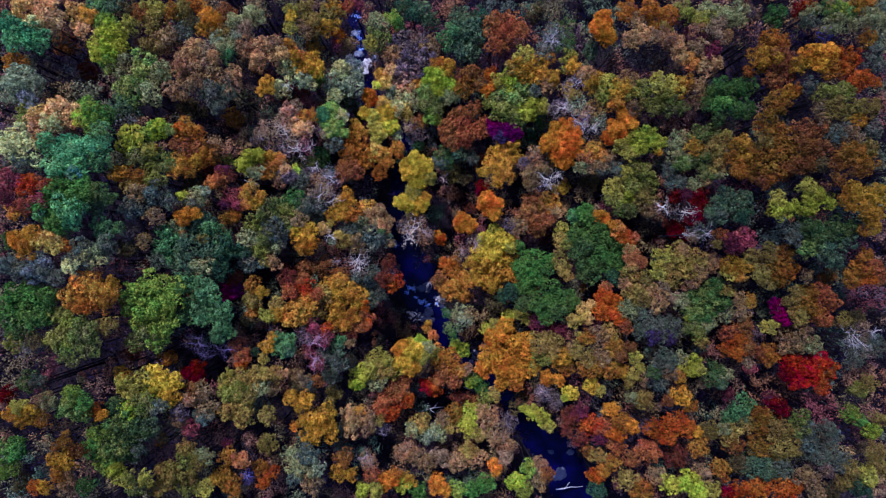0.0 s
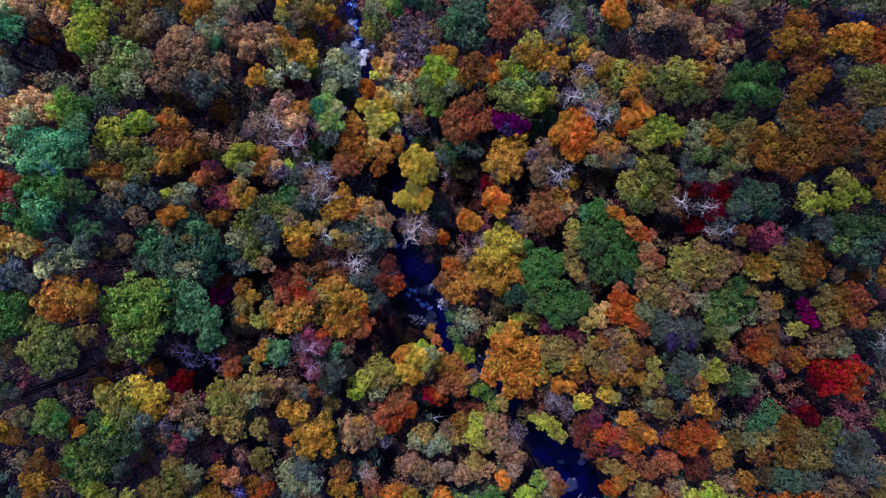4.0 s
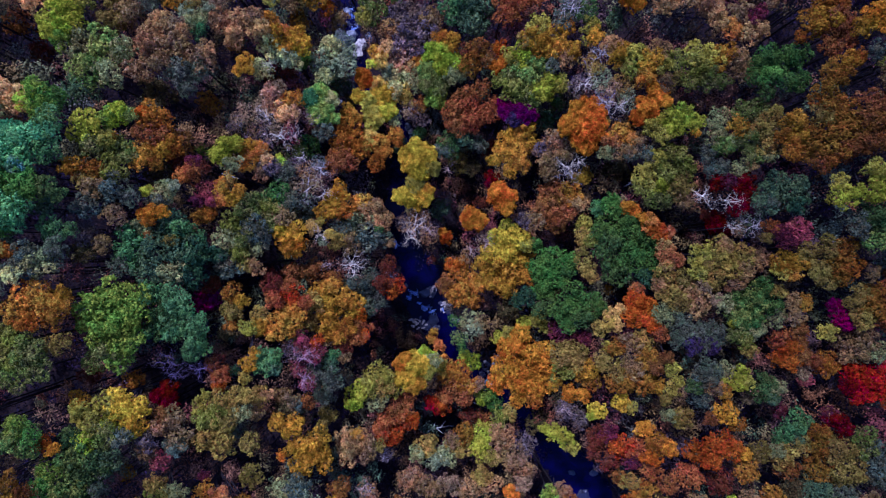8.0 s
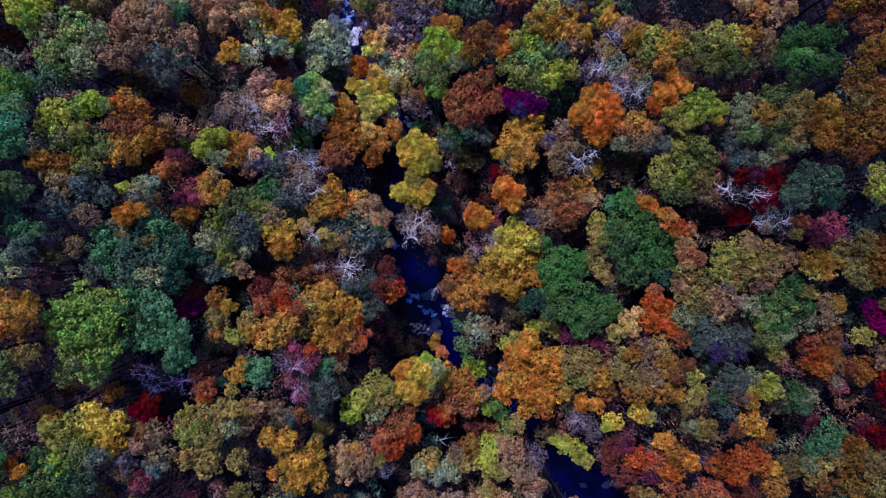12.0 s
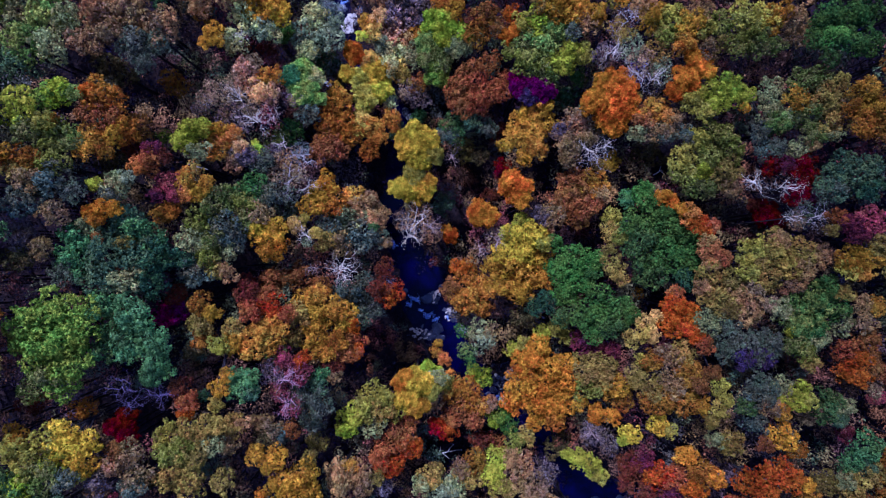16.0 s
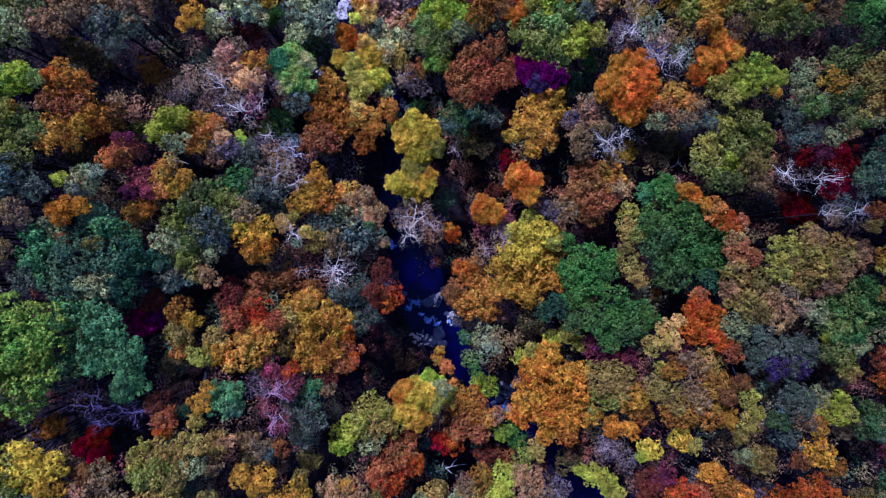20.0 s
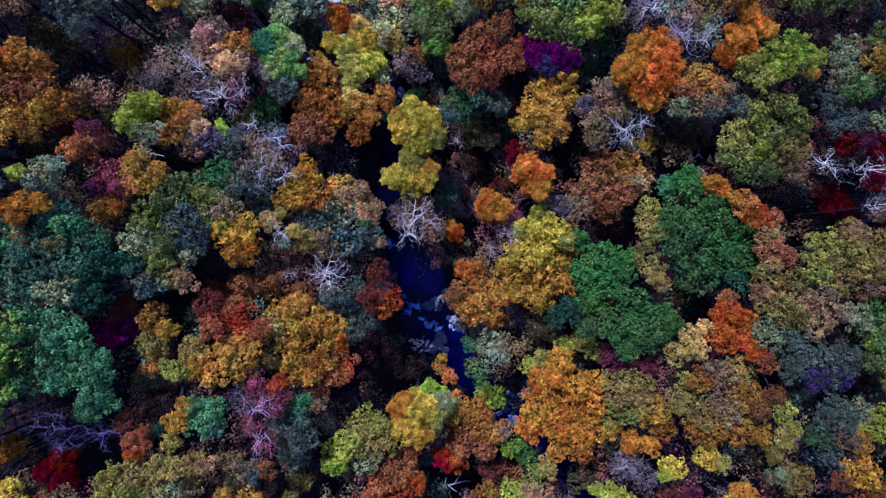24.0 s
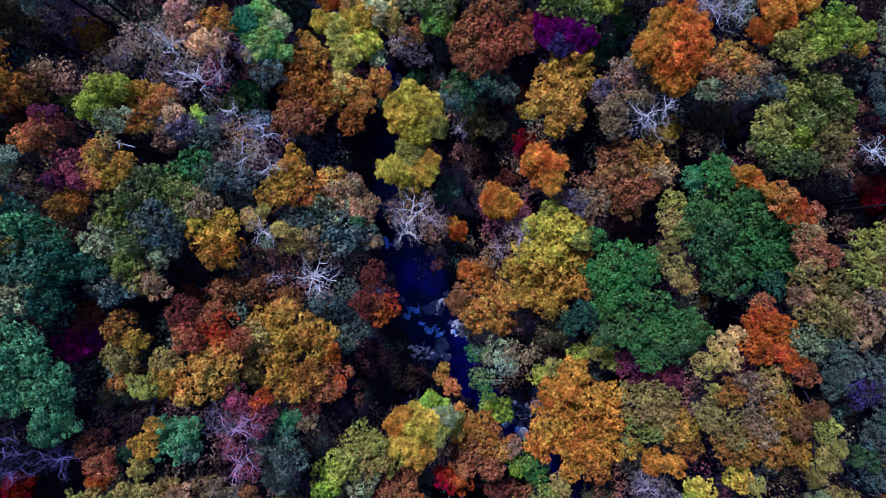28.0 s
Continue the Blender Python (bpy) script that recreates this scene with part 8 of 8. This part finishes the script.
bough(t, -0.7, -32.0, 15.5, 1.08, "gold_deep")
bough(t, 0.3, -33.8, 15.3, 1.08, "orange_deep")
t = tree(-5.0, -28.2, 16.8, 1.64, "tan_mauve")
bough(t, -3.4, -29.0, 16.7, 1.65, "taupe")
bough(t, -0.3, -28.8, 16.1, 1.67, "mauve")
bough(t, -1.9, -29.3, 16.4, 1.47, "taupe")
t = tree(2.4, -29.3, 15.7, 1.67, "tan")
bough(t, 4.4, -29.3, 15.6, 1.68, "tan")
bough(t, 3.6, -28.0, 15.6, 1.48, "khaki")
bough(t, 1.3, -29.9, 15.4, 1.28, "taupe")
t = tree(7.1, -30.1, 15.4, 1.08, "orange")
bough(t, 7.5, -30.9, 15.4, 0.88, "orange_deep")
t = tree(4.4, -33.5, 15.3, 1.67, "leaf_green")
bough(t, 6.0, -33.1, 15.0, 1.48, "leaf_green")
bough(t, 2.1, -33.9, 15.0, 1.48, "green")
t = tree(11.8, -30.4, 15.9, 1.46, "green")
bough(t, 10.3, -32.5, 15.7, 1.47, "lime_green")
bough(t, 11.4, -33.5, 15.8, 1.46, "olive_green")
t = tree(13.6, -29.8, 16.5, 1.45, "tan_mauve")
bough(t, 13.3, -31.7, 16.5, 1.65, "taupe")
bough(t, 14.4, -31.0, 16.8, 1.15, "brown")
t = tree(9.1, -27.4, 15.7, 1.67, "tan_mauve")
bough(t, 8.7, -29.0, 15.3, 1.27, "mauve")
t = tree(20.2, -30.1, 19.9, 1.22, "redorange")
bough(t, 21.2, -29.3, 20.1, 1.21, "obrown")
bough(t, 20.5, -27.4, 20.0, 1.21, "khaki")
bough(t, 19.1, -26.8, 19.4, 1.03, "brown")
bough(t, 20.7, -32.1, 19.5, 1.41, "teal_dark")
t = tree(24.1, -30.2, 20.8, 1.85, "olive")
bough(t, 26.2, -31.6, 21.1, 1.84, "brown_olive")
bough(t, 28.1, -29.8, 21.5, 1.45, "taupe")
t = tree(34.9, -27.7, 24.6, 1.58, "brown_olive")
bough(t, 33.0, -28.3, 23.9, 1.42, "taupe")
bough(t, 37.0, -26.8, 24.6, 1.58, "shaded_olive_dark")
t = tree(39.7, -24.8, 24.9, 1.65, "dull_brown_olive")
bough(t, 36.2, -24.5, 24.9, 1.49, "dull_brown")
bough(t, 32.3, -24.9, 24.0, 1.59, "brown_olive")
t = tree(42.3, -24.6, 26.6, 1.72, "dull_olive")
bough(t, 44.9, -24.5, 26.9, 1.71, "dull_sage_dark")
bough(t, 44.2, -27.7, 26.8, 1.53, "dull_taupe")
t = tree(47.8, -25.7, 27.6, 1.61, "dull_sage_dark")
bough(t, 48.4, -27.8, 27.6, 1.43, "dull_olive")
bough(t, 46.1, -24.9, 27.1, 1.36, "dull_slate")
t = tree(30.0, -26.8, 22.7, 1.79, "rust_dark")
bough(t, 26.5, -26.1, 22.5, 1.72, "rust")
bough(t, 24.6, -27.3, 21.5, 1.47, "rustbrown")
t = tree(22.3, -28.0, 20.5, 1.48, "brown_olive")
bough(t, 22.9, -25.7, 20.8, 1.38, "rust")


# ---- the brook: rocks, rapids, dead wood ----
def rock(x, y, r, pale=False, flat=0.45, lift=0.0):
    """A water-worn boulder, half sunk."""
    global number
    number += 1
    bm = bmesh.new()
    bmesh.ops.create_icosphere(bm, subdivisions=3, radius=1.0)
    for v in bm.verts:
        p = v.co * 1.3 + Vector((number * 3.1, 0, 0))
        v.co *= 1 + 0.34 * noise.noise(p) + 0.20 * noise.cell(p * 1.9) + 0.10 * noise.noise(p * 4)
        v.co.x *= 1.35
        v.co.z = min(v.co.z, 0.55 + 0.1 * noise.noise(p))
    mesh = bpy.data.meshes.new("rock")
    bm.to_mesh(mesh)
    bm.free()
    mesh.materials.append(PALE_STONE if pale else STONE)
    ob = new("rock", mesh)
    ob.matrix_basis = pose(x, y, max(0.0, ground_z(x, y)) + 0.05 * r + lift, 0, 0, chance.uniform(0, 360)) @ Matrix.Diagonal((r, r, r * flat, 1))
    words = "pale sunlit boulder beside the brook" if pale else "grey water-worn rock lying in the brook"
    tagged(ob, words, "rock", "rocks of the brook")


def stone_mesh(seed, mat):
    bm = bmesh.new()
    bmesh.ops.create_icosphere(bm, subdivisions=2, radius=1.0)
    for v in bm.verts:
        p = v.co * 1.5 + Vector((seed * 5.3, 0, 0))
        v.co *= 1 + 0.4 * noise.noise(p) + 0.2 * noise.cell(p * 2)
    mesh = bpy.data.meshes.new("rock")
    bm.to_mesh(mesh)
    bm.free()
    mesh.materials.append(mat)
    return mesh


COBBLES = [stone_mesh(i, STONE) for i in range(4)] + [stone_mesh(9 + i, PALE_STONE) for i in range(2)]


def stones(x, y, long, wide, turn, count):
    """Cobbles strewn over a bar in the brook."""
    for i in range(count):
        u, v = chance.uniform(-0.5, 0.5) * long, chance.uniform(-0.5, 0.5) * wide
        a = radians(turn)
        px, py = x + u * math.cos(a) - v * math.sin(a), y + u * math.sin(a) + v * math.cos(a)
        r = chance.uniform(0.10, 0.30)
        pick = chance.choice((0, 1, 2, 3, 4, 5))
        ob = new("rock", COBBLES[pick])
        ob.matrix_basis = pose(px, py, max(0.0, ground_z(px, py)) + 0.15 * r, 0, 0, chance.uniform(0, 360)) @ Matrix.Diagonal((r * 1.4, r, r * 0.5, 1))
        tagged(ob, "small pale cobble on a bar in the brook" if pick > 3 else "small dark wet cobble in the brook", "rock", "cobbles of the brook")


SLABS = [stone_mesh(20 + i, STONE if i == 1 else PALE_STONE) for i in range(3)]


def ledge(x, y, long, wide, turn, count):
    """Split slabs of pale rock, tilted and stacked along the bank."""
    for i in range(count):
        u, v = chance.uniform(-0.5, 0.5) * long, chance.uniform(-0.5, 0.5) * wide
        a = radians(turn)
        px, py = x + u * math.cos(a) - v * math.sin(a), y + u * math.sin(a) + v * math.cos(a)
        r = chance.uniform(0.07, 0.25)
        ob = new("rock", SLABS[i % 3])
        ob.matrix_basis = pose(px, py, max(0.0, ground_z(px, py)) + 0.10 + 0.1 * r, chance.uniform(-16, 16), chance.uniform(-16, 16), turn + chance.uniform(-60, 60)) @ Matrix.Diagonal((r * 1.5, r * 0.75, r * 0.3, 1))
        tagged(ob, "pale split slab of rock on the bank of the brook", "rock", "slabs of the brook")


def foam(x, y, long, wide, turn):
    """White water: low, broken humps strewn along the current."""
    global number
    number += 1
    rng = np.random.default_rng(number)
    bm = bmesh.new()
    for i in range(int(40 + 60 * long)):
        u, v = rng.normal(0, 0.36, 2)
        v += 0.5 * math.sin(5 * u + number)
        r = rng.uniform(0.012, 0.055) * (1.2 - min(1, abs(u)))
        m = Matrix.Translation((u * long, v * wide, 0.03)) @ Matrix.Diagonal((r * 2.0, r * 0.9, 0.04 + 0.3 * r, 1)) @ pose(0, 0, 0, 0, 0, rng.uniform(0, 180))
        bmesh.ops.create_icosphere(bm, subdivisions=1, radius=1.0, matrix=m)
    for w in bm.verts:
        w.co += Vector(rng.normal(0, 0.03, 3))
    mesh = bpy.data.meshes.new("rapid")
    bm.to_mesh(mesh)
    bm.free()
    mesh.materials.append(SKYLIT_FOAM)
    ob = new("rapid", mesh)
    ob.matrix_basis = pose(x, y, 0.05, 0, 0, turn)
    tagged(ob, "white foaming water of the dark brook, tinted blue for skylight", "rapids", kind="stuff")


def twig_mesh(name, points, r0, r1, sides=6):
    """A bent, tapered stick through the points."""
    verts, faces = [], []
    for k, p in enumerate(points):
        way = (points[min(k + 1, len(points) - 1)] - points[max(k - 1, 0)]).normalized()
        u = way.orthogonal().normalized()
        v = way.cross(u)
        r = r0 + (r1 - r0) * k / (len(points) - 1)
        verts += [tuple(p + (u * math.cos(6.2832 * i / sides) + v * math.sin(6.2832 * i / sides)) * r) for i in range(sides)]
        if k:
            a, b = (k - 1) * sides, k * sides
            faces += [(a + i, a + (i + 1) % sides, b + (i + 1) % sides, b + i) for i in range(sides)]
    mesh = bpy.data.meshes.new(name)
    mesh.from_pydata(verts, [], faces + [tuple(range(sides))[::-1], tuple(range(len(verts) - sides, len(verts)))])
    mesh.materials.append(PALE_BARK)
    return mesh


def dead_wood(x, y, z, length, turn, forks, tilt=4):
    """A fallen, barkless branch with its side twigs."""
    global number
    number += 1
    rng = np.random.default_rng(number)
    points, way = [Vector((-length / 2, 0, 0))], Vector((1, 0, 0))
    for i in range(7):
        way = (way + Vector(rng.normal(0, 0.16, 3))).normalized()
        points.append(points[-1] + way * length / 7)
    ob = new("fallen_branch", twig_mesh("fallen_branch", points, 0.022 * length, 0.02))
    ob.color = (0.62, 0.56, 0.5, 1)
    ob.matrix_basis = pose(x, y, z, 0, tilt, turn)
    tagged(ob, "bleached fallen branch caught between the trees", "branch")
    for i in range(forks):
        a = points[2 + i]
        side = Vector((0.7, (-1) ** i * rng.uniform(0.6, 1.1), rng.uniform(-0.1, 0.4))).normalized()
        b = a + side * length * 0.14
        c = b + (side + Vector(rng.normal(0, 0.35, 3))).normalized() * length * 0.13
        child("twig", twig_mesh("twig", [a, b, c], 0.05, 0.018, 5), ob, Matrix(), (0.62, 0.56, 0.5, 1))


foam(-7.7, 0.9, 1.0, 0.5, -35)
foam(-5.1, -6.3, 1.0, 0.7, 35)
foam(-5.8, -7.0, 0.6, 0.4, 10)
foam(-3.4, -8.5, 1.1, 0.5, -15)
foam(-2.5, -9.1, 0.5, 0.4, -40)
foam(0.6, -9.0, 0.4, 0.6, 90)
foam(-0.8, -8.7, 0.5, 0.2, 60)
foam(-4.4, -7.8, 0.5, 0.2, 0)
rock(-3.5, -6.4, 0.62)
rock(-2.4, -6.7, 0.33)
rock(-1.2, -7.9, 0.29)
rock(-0.5, -8.4, 0.38)
rock(-0.1, -9.2, 0.29)
rock(-2.3, -10.3, 0.62)
rock(-3.2, -11.3, 0.52)
rock(-1.9, -11.5, 0.43)
rock(-6.3, -5.3, 0.29)
rock(-2.8, -5.7, 0.24)
rock(-1.6, -4.8, 0.29)
rock(6.6, -16.7, 0.36, True)
rock(5.5, -16.8, 0.33)
rock(4.7, -18.4, 0.38)
rock(5.6, -18.9, 0.29)
rock(5.8, -19.9, 0.54, True)
rock(5.1, -20.5, 0.33)
rock(6.6, -18.6, 0.24)
rock(7.3, -15.3, 0.29)
rock(4.0, -18.9, 0.29)
stones(-3.4, -10.9, 2.0, 1.0, 5, 16)
stones(-0.7, -8.3, 0.8, 1.0, 30, 8)
stones(5.9, -17.6, 1.3, 2.6, 65, 24)
stones(-2.9, -6.2, 1.4, 0.7, -20, 6)
stones(-13.9, 33.1, 0.6, 3.7, 85, 12)
foam(6.2, -17.6, 0.4, 0.2, 70)
foam(5.2, -19.4, 0.5, 0.2, 60)
rock(-12.1, 30.1, 0.85, True)
rock(-12.8, 29.0, 0.64, True)
rock(-11.0, 30.9, 0.55)
rock(-13.6, 31.6, 0.55)
rock(-14.3, 34.9, 0.55)
foam(-14.1, 37.7, 1.1, 0.7, 100)
foam(-13.7, 34.7, 1.3, 0.6, 80)
foam(-13.2, 32.2, 0.9, 0.5, 70)
foam(-14.8, 40.9, 1.1, 0.6, 95)
rock(-15.5, 21.6, 0.37, True)
rock(-5.1, 17.3, 0.37, True)
rock(-5.7, 17.9, 0.46)
rock(-4.9, 16.4, 0.46)
rock(18.9, -36.4, 0.92)
rock(20.7, -32.9, 0.46)
rock(17.5, -32.9, 0.37)
rock(16.6, -37.3, 0.46)
dead_wood(20.5, -38.4, 1.8, 5.0, -4, 1)
dead_wood(-1.6, -23.8, 8.3, 4.4, 12, 3)
dead_wood(24.4, 8.0, 9.0, 2.4, 8, 2)
dead_wood(3.9, -21.6, 5.4, 1.8, -30, 1)
dead_wood(-25.0, 8.3, 20.5, 2.0, -40, 2)
dead_wood(0.6, 12.0, 9.0, 3.0, -20, 3)


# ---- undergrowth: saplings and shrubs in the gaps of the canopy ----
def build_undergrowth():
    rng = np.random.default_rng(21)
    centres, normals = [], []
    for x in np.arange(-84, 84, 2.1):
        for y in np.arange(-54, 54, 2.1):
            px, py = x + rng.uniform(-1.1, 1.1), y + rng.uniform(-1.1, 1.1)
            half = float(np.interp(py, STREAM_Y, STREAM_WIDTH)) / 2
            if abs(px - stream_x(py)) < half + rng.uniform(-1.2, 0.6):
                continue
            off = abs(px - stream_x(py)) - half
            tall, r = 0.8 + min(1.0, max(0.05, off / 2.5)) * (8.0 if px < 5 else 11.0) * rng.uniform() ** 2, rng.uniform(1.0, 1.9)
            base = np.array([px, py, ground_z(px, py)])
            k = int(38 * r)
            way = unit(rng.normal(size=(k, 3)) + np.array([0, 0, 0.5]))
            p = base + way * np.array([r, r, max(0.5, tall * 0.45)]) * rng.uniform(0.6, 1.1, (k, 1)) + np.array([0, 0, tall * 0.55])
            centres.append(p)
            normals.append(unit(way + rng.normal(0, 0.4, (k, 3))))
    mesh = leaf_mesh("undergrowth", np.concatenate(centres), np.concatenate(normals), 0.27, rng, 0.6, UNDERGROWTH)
    tagged(new("undergrowth", mesh), "brown and green shrubs, near-black for shade, filling the forest floor", "undergrowth", kind="stuff")


def in_gap(x, y):
    """The open, dark gaps of the canopy."""
    return any((x - gx) ** 2 + (y - gy) ** 2 < gr ** 2 for gx, gy, gr in GAPS)


GAPS = ((-32, 23, 3.9), (-30, 18, 3.2), (-45, 23, 2.6), (-33, 2, 2.1), (-44, 11, 1.8), (-49, -3, 2.7), (-42, -3, 1.3), (-8, -11, 3.7), (15, 1, 2.3), (33, 3, 3.3), (37, 20, 3.7), (42, 20, 2.6), (32, 20, 1.9), (48, 10, 2.2), (-20, -1, 1.9), (-30, -13, 2.1), (-42, -15, 3.2), (-48, -18, 2.2), (-8, 16, 1.6), (-11, -2, 1.3), (-4, -2, 3.9), (-7, 3, 1.9), (12, -27, 3.2), (-5, -25, 1.9), (-1, -22, 1.6), (-28, 20, 2.9), (-36, 18, 2.4), (-34, 21, 2.9), (-37, 6, 1.7), (15, 3, 1.8), (21, 9, 1.8), (31, 3, 2.2), (3, 8, 2.4))


def build_understorey():
    """Younger trees that fill the canopy a few metres below the tall crowns."""
    rng = np.random.default_rng(23)
    canopy = np.array(CANOPY)
    centres, normals, verts, faces = [], [], [], []
    for x in np.arange(-84, 84, 2.4):
        for y in np.arange(-53, 53, 2.4):
            px, py = x + rng.uniform(-1.1, 1.1), y + rng.uniform(-1.1, 1.1)
            half = float(np.interp(py, STREAM_Y, STREAM_WIDTH)) / 2
            if abs(px - stream_x(py)) < half + 1.5:
                continue
            low = in_gap(px, py)
            away = np.hypot(canopy[:, 0] - px, canopy[:, 1] - py)
            near = np.argsort(away)[:6]
            r, z = rng.uniform(1.3, 2.2), ground_z(px, py)
            tall = max(5.0, float(canopy[near, 2].mean()) - z - rng.uniform(2.8, 5.5))
            if away[near[0]] > 9.0:
                tall = rng.uniform(9.0, 14.0)
            if low:
                tall = rng.uniform(2.6, 5.5)
            tube(verts, faces, Vector((px, py, z - 0.2)), Vector((px, py, z + tall - r)), 0.12, 0.05, 4)
            for lobe in range(7):
                c = np.array([px, py, z + tall - r]) + unit(rng.normal(size=(1, 3)) + np.array([0, 0, 0.4]))[0] * r * 0.7
                way = unit(rng.normal(size=(54, 3)) + np.array([0, 0, 0.5]))
                centres.append(c + way * r * 0.45 * rng.uniform(0.5, 1.15, (54, 1)))
                normals.append(unit(way + rng.normal(0, 0.35, (54, 3))))
    mesh = leaf_mesh("understorey", np.concatenate(centres), np.concatenate(normals), 0.19, rng, 0.6, MIDSTOREY)
    young = tagged(new("understorey", mesh), "dim brown and green young trees under the canopy", "understorey", kind="stuff")
    stems = bpy.data.meshes.new("stem")
    stems.from_pydata(verts, [], faces)
    stems.materials.append(BARK)
    new("stem", stems).parent = young


# ---- the woods that go on round the valley ----
def build_woods():
    rng = np.random.default_rng(22)
    centres, normals, verts, faces = [], [], [], []
    for ring in range(6):
        count = 36 + 5 * ring
        for step in range(count):
            turn = 2 * math.pi * (step + rng.uniform(-0.25, 0.25)) / count
            x, y = (88 + 8 * ring) * math.cos(turn), (58 + 8 * ring) * math.sin(turn)
            if abs(x - stream_x(y)) < 6:
                continue
            r, z = rng.uniform(3.0, 5.0), ground_z(x, y)
            tall = rng.uniform(15, 20)
            tube(verts, faces, Vector((x, y, z - 0.2)), Vector((x, y, z + tall - r)), 0.3, 0.12, 5)
            for lobe in range(9):
                c = np.array([x, y, z + tall - r]) + unit(rng.normal(size=(1, 3)) + np.array([0, 0, 0.3]))[0] * r * 0.6
                way = unit(rng.normal(size=(42, 3)) + np.array([0, 0, 0.3]))
                centres.append(c + way * r * 0.45 * rng.uniform(0.8, 1.1, (42, 1)))
                normals.append(unit(way + rng.normal(0, 0.4, (42, 3))))
    mesh = leaf_mesh("woodland", np.concatenate(centres), np.concatenate(normals), 0.6, rng, 0.6, WOODS)
    woods = tagged(new("woodland", mesh), "mixed autumn woodland going on beyond the valley", "woodland", kind="stuff")
    trunks = bpy.data.meshes.new("woodland_trunk")
    trunks.from_pydata(verts, [], faces)
    trunks.materials.append(BARK)
    new("woodland_trunk", trunks).parent = woods


build_undergrowth()
build_understorey()
build_woods()


# split slabs at the rapids
ledge(-5.1, -10.6, 3.2, 1.0, 8, 13)
ledge(-4.4, -11.1, 2.4, 1.1, -12, 13)
ledge(-0.5, -8.4, 2.0, 1.6, 40, 13)
ledge(-2.3, -6.2, 1.6, 0.8, 60, 13)
